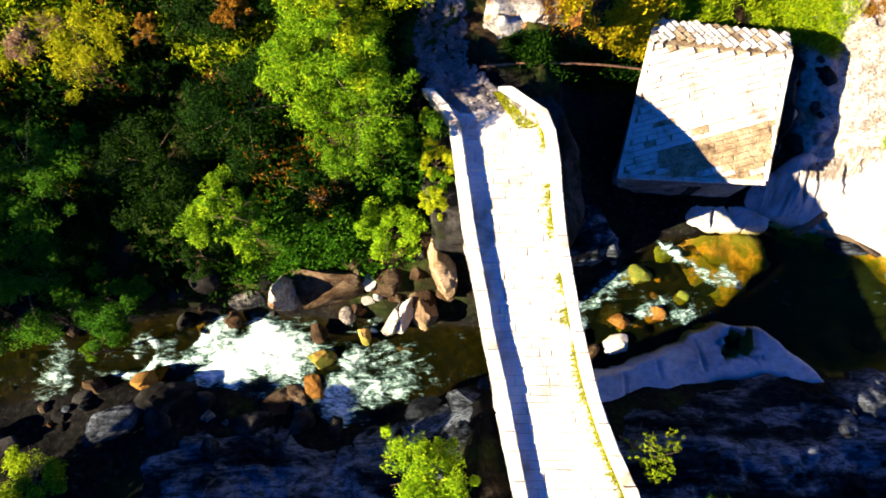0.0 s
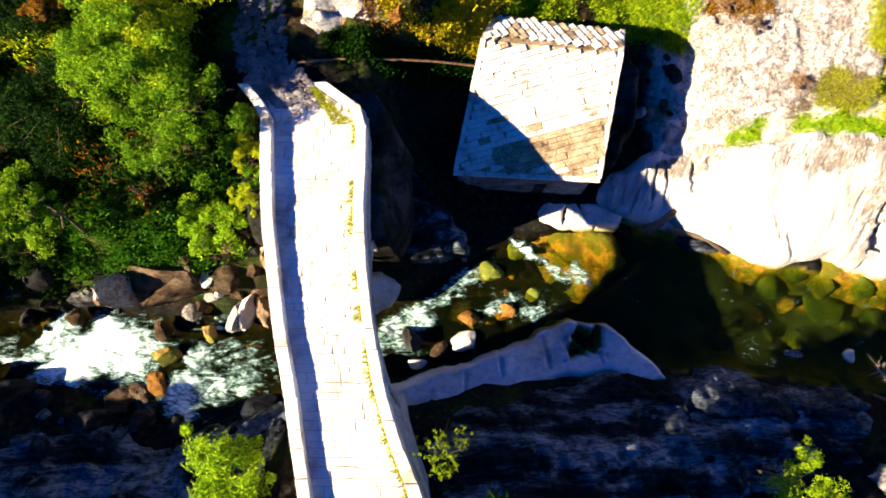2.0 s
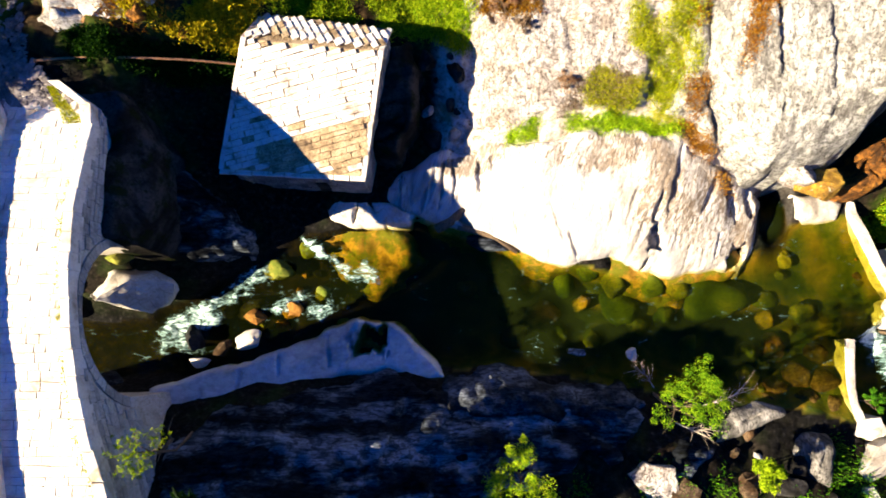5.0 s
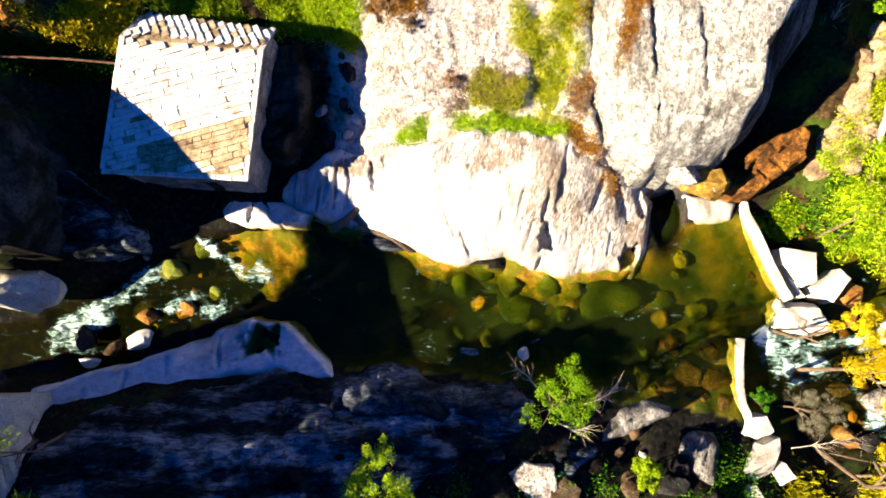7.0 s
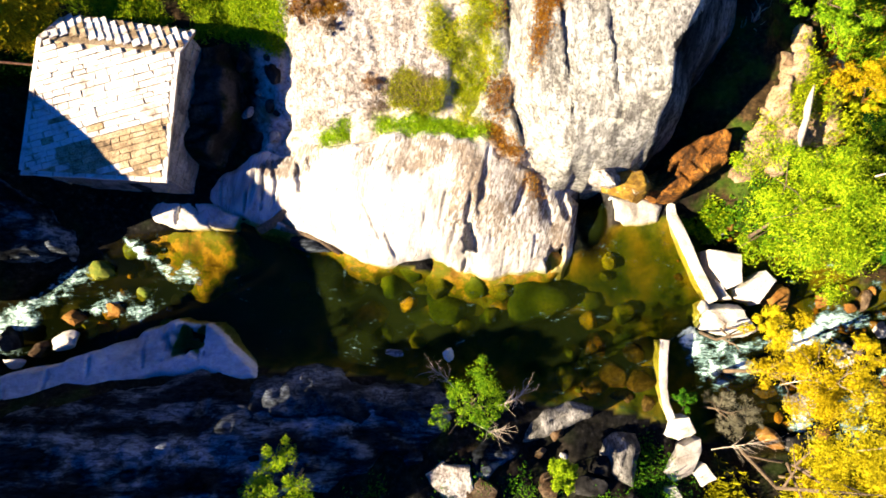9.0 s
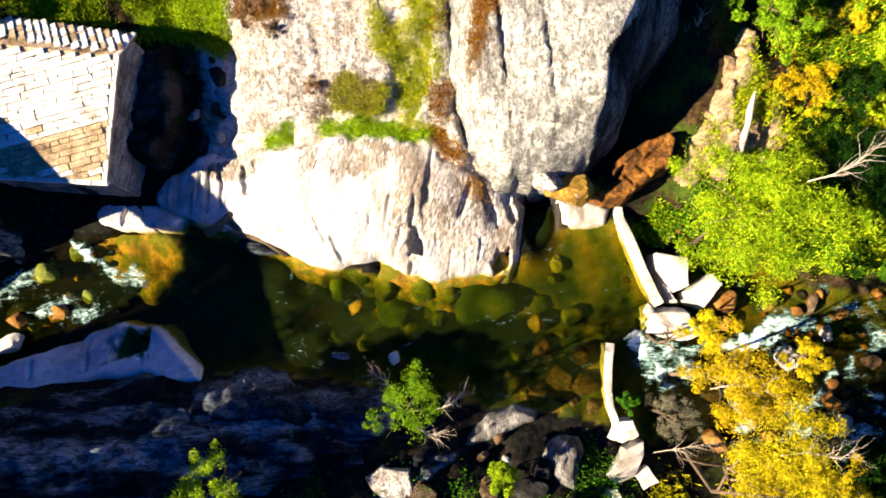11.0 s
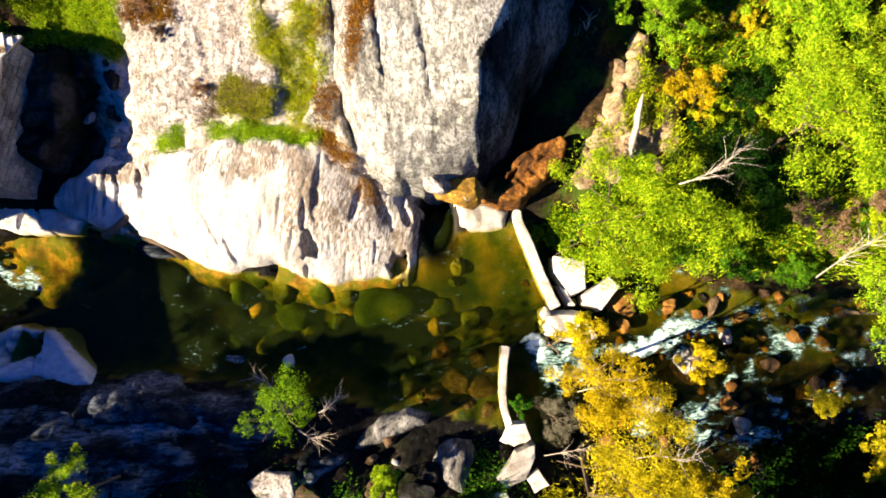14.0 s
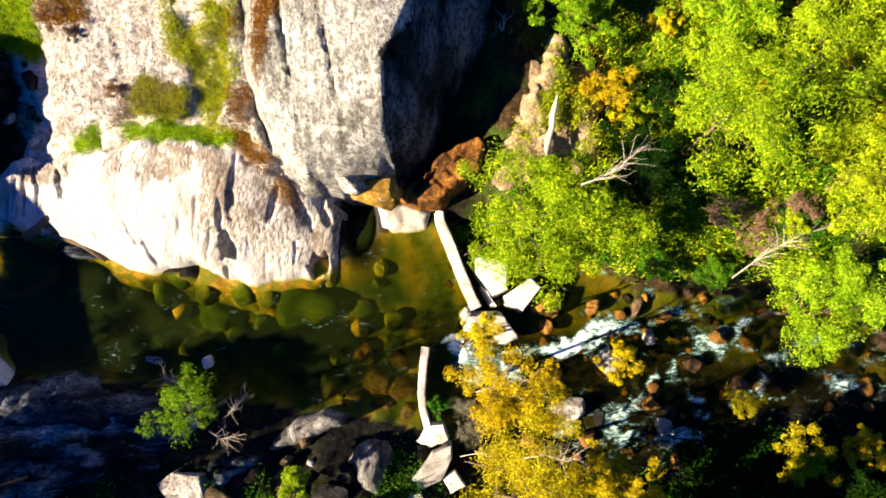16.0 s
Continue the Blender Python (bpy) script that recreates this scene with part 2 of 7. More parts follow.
M_WHITE = rock_material("bleached_stone", (0.60, 0.56, 0.51), (0.50, 0.455, 0.40), (0.22, 0.18, 0.14), scale=1.6, speckle=0.35, moss_from=0.78, rand=0.2)
M_WEIR = rock_material("weathered_weir_stone", (0.58, 0.53, 0.47), (0.44, 0.39, 0.33), (0.12, 0.095, 0.07), scale=2.2, speckle=0.5, moss_from=0.66, moss=(0.20, 0.17, 0.08), cracks=0.3)
M_COBBLE = rock_material("path_cobble", (0.25, 0.222, 0.218), (0.18, 0.158, 0.155), (0.05, 0.043, 0.04), scale=2.4, speckle=0.5, moss_from=0.74, rand=0.4, cracks=0.2)
M_SHELF = rock_material("ochre_rock_shelf", (0.46, 0.27, 0.085), (0.28, 0.16, 0.035), (0.08, 0.055, 0.012), scale=1.1, moss=(0.09, 0.115, 0.012), moss_from=0.45, speckle=0.4, bump=0.3, cracks=0.2)
M_AMBER = rock_material("amber_bed_stone", (0.46, 0.28, 0.075), (0.30, 0.175, 0.04), (0.09, 0.075, 0.012), scale=1.2, moss=(0.14, 0.13, 0.015), moss_from=0.58, speckle=0.4, bump=0.3, cracks=0.1)
M_ALGAE = rock_material("dark_green_algae_stone", (0.10, 0.13, 0.015), (0.05, 0.085, 0.010), (0.02, 0.04, 0.005), scale=1.1, moss=(0.30, 0.19, 0.03), moss_from=0.66, rand=0.3, bump=0.25, cracks=0.1)
M_PAVE = rock_material("paving_granite", (0.70, 0.66, 0.60), (0.62, 0.57, 0.51), (0.30, 0.24, 0.17), scale=2.0, speckle=0.30, moss=(0.46, 0.37, 0.12), moss_from=0.70, rand=0.12, cracks=0.12)
M_WALL = rock_material("bridge_masonry", (0.50, 0.48, 0.45), (0.40, 0.38, 0.35), (0.18, 0.16, 0.14), scale=1.8, speckle=0.4, moss_from=0.74, rand=0.4)
M_JOINT = rock_material("earth_joint", (0.50, 0.46, 0.40), (0.40, 0.36, 0.30), (0.16, 0.13, 0.09), scale=2.5, moss=(0.34, 0.30, 0.10), moss_from=0.64)
M_ROOF = rock_material("roof_slab_stone", (0.66, 0.62, 0.57), (0.60, 0.55, 0.49), (0.22, 0.16, 0.12), scale=2.6, speckle=0.25, moss=(0.17, 0.09, 0.055), moss_from=0.655, rand=0.10)
M_ROOF_TAN = rock_material("weathered_roof_slab", (0.50, 0.39, 0.25), (0.36, 0.26, 0.15), (0.07, 0.045, 0.03), scale=3.4, speckle=0.9, moss=(0.16, 0.10, 0.045), moss_from=0.58, rand=0.25)


def leaf_material(name, dark, mid, light, through=0.35):
    n = Nodes(name)
    geo = n.tree.nodes.new("ShaderNodeNewGeometry")
    patch = n.noise(0.9, 3, 0.6)
    mixv = n.tree.nodes.new("ShaderNodeMath")
    mixv.operation = "MULTIPLY_ADD"
    n.link(geo.outputs["Random Per Island"], mixv.inputs[0])
    mixv.inputs[1].default_value = 0.55
    half = n.tree.nodes.new("ShaderNodeMath")
    half.operation = "MULTIPLY"
    n.link(patch, half.inputs[0])
    half.inputs[1].default_value = 0.5
    n.link(half.outputs[0], mixv.inputs[2])
    col = n.ramp(mixv.outputs[0], (0.15, dark), (0.48, mid), (0.80, light))
    info = n.tree.nodes.new("ShaderNodeObjectInfo")
    col = n.mix(1.0, col, n.ramp(info.outputs["Random"], (0.0, (0.62, 0.72, 0.8)), (0.5, (1.0, 1.0, 1.0)), (1.0, (1.0, 0.86, 0.7))), "MULTIPLY")
    n.finish(col, 0.65, 0.04)
    trans = n.tree.nodes.new("ShaderNodeBsdfTranslucent")
    n.link(col, trans.inputs["Color"])
    mixs = n.tree.nodes.new("ShaderNodeMixShader")
    mixs.inputs[0].default_value = through
    n.link(n.bsdf.outputs[0], mixs.inputs[1])
    n.link(trans.outputs[0], mixs.inputs[2])
    n.link(mixs.outputs[0], n.out.inputs[0])
    return n.mat


L_GREEN = leaf_material("green_leaves", (0.010, 0.050, 0.003), (0.035, 0.125, 0.005), (0.11, 0.25, 0.008))
L_FRESH = leaf_material("fresh_green_leaves", (0.020, 0.075, 0.003), (0.17, 0.335, 0.006), (0.47, 0.62, 0.018), 0.40)
# the next two leaf greens are darkened to carry the banks' shade
L_SHADE = leaf_material("deep_shade_leaves", (0.0015, 0.007, 0.0005), (0.004, 0.020, 0.001), (0.020, 0.060, 0.002), 0.25)
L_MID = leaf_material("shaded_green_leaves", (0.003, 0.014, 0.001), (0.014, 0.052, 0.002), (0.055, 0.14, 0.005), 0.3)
L_SPRING = leaf_material("spring_green_leaves", (0.012, 0.052, 0.002), (0.085, 0.20, 0.004), (0.32, 0.45, 0.011), 0.36)
L_LIME = leaf_material("lime_leaves", (0.032, 0.080, 0.002), (0.23, 0.34, 0.005), (0.58, 0.68, 0.018), 0.40)
L_GOLD = leaf_material("golden_leaves", (0.10, 0.085, 0.002), (0.40, 0.32, 0.005), (0.64, 0.53, 0.013), 0.38)
L_YELLOW = leaf_material("yellow_green_leaves", (0.09, 0.16, 0.003), (0.25, 0.32, 0.005), (0.44, 0.45, 0.012))
L_RUST = leaf_material("rusty_bracken", (0.10, 0.035, 0.004), (0.24, 0.10, 0.008), (0.36, 0.20, 0.02))
L_GRASS = leaf_material("grass_blades", (0.10, 0.15, 0.004), (0.26, 0.31, 0.006), (0.48, 0.44, 0.02))
L_TWIG = leaf_material("dry_twig_leaves", (0.10, 0.075, 0.04), (0.26, 0.20, 0.11), (0.42, 0.34, 0.22))
L_DRY = leaf_material("dry_brown_leaves", (0.06, 0.035, 0.02), (0.20, 0.12, 0.07), (0.36, 0.24, 0.15))


def bark_material(name, a, b):
    n = Nodes(name)
    vec = n.stretch(1, 1, 0.25)
    f = n.noise(9, 6, 0.7, vec)
    n.bump(f, 0.5, 0.03)
    return n.finish(n.ramp(f, (0.35, a), (0.65, b)), 0.9, 0.2)


M_BARK = bark_material("brown_bark", (0.05, 0.035, 0.02), (0.16, 0.11, 0.07))
M_DEADWOOD = bark_material("bleached_dead_wood", (0.26, 0.21, 0.16), (0.52, 0.44, 0.36))


def ground_material():
    n = Nodes("ground_soil_and_rock")
    fine, broad = n.noise(4.5, 8, 0.7), n.noise(0.6, 5, 0.6)
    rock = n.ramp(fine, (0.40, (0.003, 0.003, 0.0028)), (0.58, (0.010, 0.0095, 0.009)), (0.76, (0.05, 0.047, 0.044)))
    soil = n.ramp(fine, (0.35, (0.010, 0.007, 0.004)), (0.55, (0.035, 0.022, 0.010)), (0.75, (0.11, 0.065, 0.026)))
    green = n.ramp(fine, (0.35, (0.02, 0.04, 0.005)), (0.60, (0.045, 0.065, 0.008)), (0.80, (0.13, 0.12, 0.015)))
    soil = n.mix(n.ramp(broad, (0.45, (0.0,)), (0.60, (1.0,))), soil, green)
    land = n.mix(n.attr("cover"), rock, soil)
    patch = n.noise(0.7, 5, 0.55, None, 0.3)
    lit_silt = n.ramp(patch, (0.34, (0.022, 0.042, 0.005)), (0.48, (0.07, 0.078, 0.009)), (0.60, (0.15, 0.115, 0.015)), (0.74, (0.26, 0.16, 0.025)))
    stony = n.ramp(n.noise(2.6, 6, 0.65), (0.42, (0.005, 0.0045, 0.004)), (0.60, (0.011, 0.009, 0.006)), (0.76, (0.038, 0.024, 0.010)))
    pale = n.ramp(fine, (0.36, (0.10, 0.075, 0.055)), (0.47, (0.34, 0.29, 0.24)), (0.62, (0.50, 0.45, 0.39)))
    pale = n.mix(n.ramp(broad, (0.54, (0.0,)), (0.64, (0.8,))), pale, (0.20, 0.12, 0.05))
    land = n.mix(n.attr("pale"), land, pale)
    col = n.mix(n.attr("bed"), land, n.mix(n.attr("lit_silt"), stony, lit_silt))
    n.bump(fine, 0.5, 0.12)
    return n.finish(col, 0.95, 0.03)


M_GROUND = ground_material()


def water_material():
    """Clear olive-tinted water; foam where the current breaks."""
    n = Nodes("river_water")
    ripple = n.noise(2.6, 4, 0.6, n.stretch(0.7, 1.4, 1))
    fine = n.noise(9.0, 4, 0.6)
    foam_tex = n.noise(1.6, 6, 0.6, n.stretch(0.7, 1.3, 1), 1.2)
    strands = n.noise(3.6, 6, 0.54, n.stretch(0.6, 1.5, 1), 2.4)
    blend = n.tree.nodes.new("ShaderNodeMath")
    blend.operation = "MULTIPLY_ADD"
    n.link(strands, blend.inputs[0])
    blend.inputs[1].default_value = 0.75
    n.link(foam_tex, blend.inputs[2])
    add = n.tree.nodes.new("ShaderNodeMath")
    add.operation = "ADD"
    n.link(n.attr("foam"), add.inputs[0])
    n.link(blend.outputs[0], add.inputs[1])
    scaled = n.tree.nodes.new("ShaderNodeMath")
    scaled.operation = "MULTIPLY"
    n.link(add.outputs[0], scaled.inputs[0])
    scaled.inputs[1].default_value = 0.5
    foam = n.ramp(scaled.outputs[0], (0.515, (0.0,)), (0.60, (0.38,)), (0.71, (1.0,)))
    hgt = n.tree.nodes.new("ShaderNodeMath")
    hgt.operation = "MULTIPLY_ADD"
    n.link(fine, hgt.inputs[0])
    hgt.inputs[1].default_value = 0.35
    n.link(ripple, hgt.inputs[2])
    clear = n.tree.nodes.new("ShaderNodeBsdfTransparent")
    n.link(n.ramp(n.attr("depth"), (0.0, (0.96, 0.92, 0.70)), (0.25, (0.68, 0.64, 0.22)), (0.6, (0.43, 0.45, 0.10)), (1.0, (0.25, 0.32, 0.05))), clear.inputs[0])
    gloss = n.tree.nodes.new("ShaderNodeBsdfGlossy")
    gloss.inputs["Roughness"].default_value = 0.06
    bump = n.add("ShaderNodeBump", Strength=0.35, Distance=0.05)
    n.link(hgt.outputs[0], bump.inputs["Height"])
    n.link(bump.outputs[0], gloss.inputs["Normal"])
    edge = n.add("ShaderNodeLayerWeight", Blend=0.5)
    n.link(bump.outputs[0], edge.inputs["Normal"])
    fres = n.ramp(edge.outputs["Facing"], (0.0, (0.004,)), (0.55, (0.012,)), (0.8, (0.12,)), (1.0, (0.9,)))
    murk = n.tree.nodes.new("ShaderNodeBsdfDiffuse")
    murk.inputs["Color"].default_value = (0.016, 0.024, 0.003, 1)
    body = n.tree.nodes.new("ShaderNodeMixShader")
    n.link(n.ramp(n.attr("depth"), (0.0, (0.0,)), (0.25, (0.06,)), (1.0, (0.34,))), body.inputs[0])
    n.link(clear.outputs[0], body.inputs[1])
    n.link(murk.outputs[0], body.inputs[2])
    surf = n.tree.nodes.new("ShaderNodeMixShader")
    n.link(fres, surf.inputs[0])
    n.link(body.outputs[0], surf.inputs[1])
    n.link(gloss.outputs[0], surf.inputs[2])
    n.finish(n.ramp(scaled.outputs[0], (0.52, (0.05, 0.12, 0.10)), (0.62, (0.23, 0.38, 0.35)), (0.76, (0.78, 0.88, 0.85))), 0.6, 0.3)
    n.bump(foam_tex, 0.45, 0.2)
    final = n.tree.nodes.new("ShaderNodeMixShader")
    n.link(foam, final.inputs[0])
    n.link(surf.outputs[0], final.inputs[1])
    n.link(n.bsdf.outputs[0], final.inputs[2])
    n.link(final.outputs[0], n.out.inputs[0])
    return n.mat


M_WATER = water_material()


# ---- the lie of the land: a river gorge running east, pool level about 0.4 m ----
NX = np.array([-25, -14, -10, -2, 3.8, 5.8, 8, 10.5, 15.5, 17.5, 21, 26, 29, 33.2, 35.5, 38.5, 45, 60.0])
NY = np.array([-3, -3.2, -2.3, -3.2, -3.0, -2.2, -0.6, 0.9, 1.6, 0.9, -0.5, -1.2, -0.9, 0.9, 1.2, 0.9, -1.8, -3.5])
ND = np.array([0, 1, 3, 6, 10, 18, 60.0])
NZ_WEST = [
    (3.0, 4.0, 5.5, 7.0, 12, 20), (3.0, 4.0, 5.0, 6.5, 10, 18), (3.0, 4.2, 5.0, 6.5, 10, 18),
    (2.2, 4.2, 6.2, 7.0, 9.5, 18), (1.6, 4.6, 6.6, 7.2, 9.5, 18), (1.6, 2.8, 3.4, 7.0, 9.5, 18),
    (0.9, 1.4, 3.2, 6.6, 9, 18), (0.7, 1.0, 2.4, 5.6, 9, 18), (0.9, 1.5, 2.0, 3.6, 8, 18)]
NZ_EAST = [
    (0.7, 1.35, 2.2, 4.0, 8, 18), (1.1, 2.3, 3.2, 4.5, 8, 18), (1.0, 2.4, 3.6, 5.1, 8, 18),
    (0.9, 2.2, 3.4, 5.0, 8, 18), (0.6, 1.0, 1.6, 3.0, 7, 18), (0.6, 0.9, 1.5, 2.8, 6, 18),
    (0.8, 2.0, 3.3, 4.2, 6.5, 18), (0.1, 0.8, 1.5, 2.0, 6, 18), (0.0, 1.0, 2.0, 3.0, 6, 18)]
NZ = np.array(NZ_WEST + NZ_EAST)
SX = np.array([-25, -14, -9, -4.2, -1, 1.8, 6, 10, 14, 20, 26, 31, 34.5, 38, 45, 52, 60.0])
SY = np.array([-7, -5.6, -5.9, -7.7, -6.7, -5.7, -5.6, -4.7, -5.0, -5.6, -6.3, -7.3, -7.9, -9.2, -9.9, -7.3, -7.0])
SD = np.array([0, 1, 3, 5.5, 9, 16, 60.0])
# the unseen upper slope is raised to cast shade on the gorge
SZ_WEST = [
    (2.6, 3.0, 4.0, 9.0, 14, 20), (2.3, 3.0, 4.5, 9.5, 14, 20), (2.2, 3.2, 4.8, 9.2, 14, 20),
    (2.2, 3.6, 5.8, 9.0, 14, 20), (3.0, 5.0, 6.6, 8.4, 13.5, 20), (5.2, 7.1, 7.5, 8.0, 13, 20),
    (3.0, 5.2, 7.2, 9.0, 13, 20), (1.5, 4.8, 7.2, 10.4, 12.5, 20), (1.3, 3.8, 5.2, 7.6, 9, 18)]
SZ_EAST = [
    (1.8, 2.4, 3.4, 4.2, 7, 16), (1.2, 2.0, 2.5, 3.2, 6, 16), (0.8, 1.2, 1.7, 2.6, 6, 16),
    (0.6, 1.0, 1.4, 2.2, 6, 14), (-0.2, 0.5, 1.2, 2.0, 6, 14), (-0.4, 0.3, 1.0, 2.0, 6, 14),
    (-0.5, 0.3, 1.0, 2.0, 6, 14), (-0.5, 0.5, 1.0, 2.0, 6, 14)]
SZ = np.array(SZ_WEST + SZ_EAST)


def weir_x(y):
    return np.interp(y, [-8.2, -6.3, -4.4, -3.6, -2.6, 1.9], [34.65, 34.45, 34.75, 36.0, 36.85, 35.4])


def water_level(x, y):
    up = np.interp(x, [-30, -16, -11, -4, 2, 8, 13, 36], [2.3, 2.0, 1.6, 1.2, 0.9, 0.62, 0.4, 0.4])
    return np.where(x > weir_x(y) + 0.2, np.interp(x, [36, 60], [-0.55, -1.2]), up)


def across(xs, ds, table, first, x, d):
    """Height by a bank's profiles: stations along x, distances d from the water's edge."""
    prof = np.stack([np.interp(d, ds[1:], row) for row in table])
    i = np.clip(np.searchsorted(xs, x) - 1, 0, len(xs) - 2)
    t = smooth(0, 1, np.clip((x - xs[i]) / (xs[i + 1] - xs[i]), 0, 1)) * 0.5 + 0.5 * np.clip((x - xs[i]) / (xs[i + 1] - xs[i]), 0, 1)
    k = np.arange(len(x))
    z1 = prof[i, k] * (1 - t) + prof[i + 1, k] * t
    return np.where(d < 1, first + (z1 - first) * np.clip(d, 0, 1), z1)


def land(x, y, rough=1.0):
    """Ground height, and how far inside the river bed a place is (0..1)."""
    x, y = np.asarray(x, float).ravel(), np.asarray(y, float).ravel()
    wob = 0.35 * fbm(x * 0.45, y * 0.45, 0, 3, 3)
    yn, ys = np.interp(x, NX, NY) + wob, np.interp(x, SX, SY) + wob * 0.8
    level = water_level(x, y)
    zn = across(NX, ND, NZ, level, x, np.maximum(y - yn, 0))
    zs = across(SX, SD, SZ, level, x, np.maximum(ys - y, 0))
    mid, half = (yn + ys) / 2, np.maximum((yn - ys) / 2, 0.5)
    u = np.clip(np.abs(y - mid) / half, 0, 1)
    deep = np.interp(x, [-30, 5, 11, 14, 17, 33, 36, 37, 60], [0.6, 0.6, 0.7, 1.5, 2.3, 1.2, 0.7, 0.45, 0.45])
    bed = level - deep * (1 - u**2.5) - 0.02
    z = np.where(y > yn, zn, np.where(y < ys, zs, bed))
    inside = np.where((y <= yn) & (y >= ys), 1.0, 0.0)
    far = smooth(40, 90, np.abs(x - 18)) + smooth(20, 40, np.abs(y))
    bank = np.minimum(np.abs(y - yn), np.abs(y - ys))
    amp = np.where(inside > 0, 0.10, 0.10 + 0.28 * np.clip(bank / 3, 0, 1))
    z = z + rough * amp * (fbm(x * 0.55, y * 0.55, 0, 11, 5, 0.55) + 0.5 * np.abs(fbm(x * 1.7, y * 1.7, 0, 23, 3))) + far * 3 * fbm(x * 0.02, y * 0.02, 0, 31, 3)
    z = z - 2.2 * smooth(1.15, 0.6, np.hypot((x - 31.75) / 0.7, (y - 1.5) / 1.4))
    return z, inside


def ground_at(x, y):
    return float(land([x], [y])[0][0])


def axis(lo, hi, step, outer):
    core = np.arange(lo, hi + step / 2, step)
    return np.concatenate([[lo - o for o in reversed(outer)], core, [hi + o for o in outer]])


def grid_faces(nx, ny):
    i, j = np.meshgrid(np.arange(nx - 1), np.arange(ny - 1), indexing="ij")
    a = (i * ny + j).ravel()
    return np.stack([a, a + ny, a + ny + 1, a + 1], -1)


def build_ground():
    outer = [1.5, 4, 9, 18, 35, 70, 140, 300, 700, 1600]
    xs, ys = axis(-27, 61, 0.2, outer), axis(-16, 16, 0.2, outer)
    gx, gy = np.meshgrid(xs, ys, indexing="ij")
    fade = 1 - smooth(14.5, 16, np.abs(gy)).ravel() * 0.97
    z, inside = land(gx, gy, fade)
    for poly in HOLLOW:
        z = z - np.clip(point_in(poly, gx.ravel(), gy.ravel()) - 0.45, 0, 1.2)
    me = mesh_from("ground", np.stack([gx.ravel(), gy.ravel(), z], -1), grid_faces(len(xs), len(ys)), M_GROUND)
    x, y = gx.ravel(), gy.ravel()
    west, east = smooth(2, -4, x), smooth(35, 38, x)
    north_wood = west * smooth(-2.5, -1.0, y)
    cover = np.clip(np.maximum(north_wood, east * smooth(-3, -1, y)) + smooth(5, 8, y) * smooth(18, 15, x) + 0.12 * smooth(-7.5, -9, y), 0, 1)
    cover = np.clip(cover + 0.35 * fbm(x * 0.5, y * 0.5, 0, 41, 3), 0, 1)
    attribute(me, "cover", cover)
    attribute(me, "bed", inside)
    # the cleft's shade is painted: no pale rock or silt is laid there
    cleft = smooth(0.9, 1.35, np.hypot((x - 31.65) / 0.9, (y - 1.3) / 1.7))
    # ground nearest the mill stays dark in place of its shadow
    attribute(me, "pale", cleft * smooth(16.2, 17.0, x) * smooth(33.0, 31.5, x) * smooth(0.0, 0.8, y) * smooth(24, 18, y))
    # silt begins where the bridge's shadow ends; the dark bed carries that shade
    attribute(me, "lit_silt", cleft * (smooth(17.0, 20.5, x - 0.3 * y) * smooth(37.5, 36, x) + 0.85 * smooth(38.5, 40, x) * smooth(-4.6, -3.0, y + 0.15 * (x - 42))))
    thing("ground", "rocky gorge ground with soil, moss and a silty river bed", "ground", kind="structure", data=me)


HOLLOW, SURFACES = [], []


def surface(x, y):
    """Height of the ground or of the rock mass that lies on it."""
    z, _ = land(x, y)
    for xs, ys, grid in SURFACES:
        i, j = np.round((x - xs[0]) / (xs[1] - xs[0])).astype(int), np.round((y - ys[0]) / (ys[1] - ys[0])).astype(int)
        ok = (i >= 0) & (j >= 0) & (i < len(xs)) & (j < len(ys))
        z[ok] = np.maximum(z[ok], grid[i[ok], j[ok]])
    return z


def point_in(poly, x, y):
    """Signed distance to a polygon's edge, positive inside."""
    p = np.array(poly, float)
    q = np.roll(p, -1, 0)
    best, inside = np.full(x.shape, 1e9), np.zeros(x.shape, bool)
    for (ax, ay), (bx, by) in zip(p, q):
        ex, ey = bx - ax, by - ay
        t = np.clip(((x - ax) * ex + (y - ay) * ey) / (ex * ex + ey * ey + 1e-9), 0, 1)
        best = np.minimum(best, np.hypot(x - ax - t * ex, y - ay - t * ey))
        cross = ((ay > y) != (by > y)) & (x < (bx - ax) * (y - ay) / (by - ay + 1e-12) + ax)
        inside ^= cross
    return np.where(inside, best, -best)


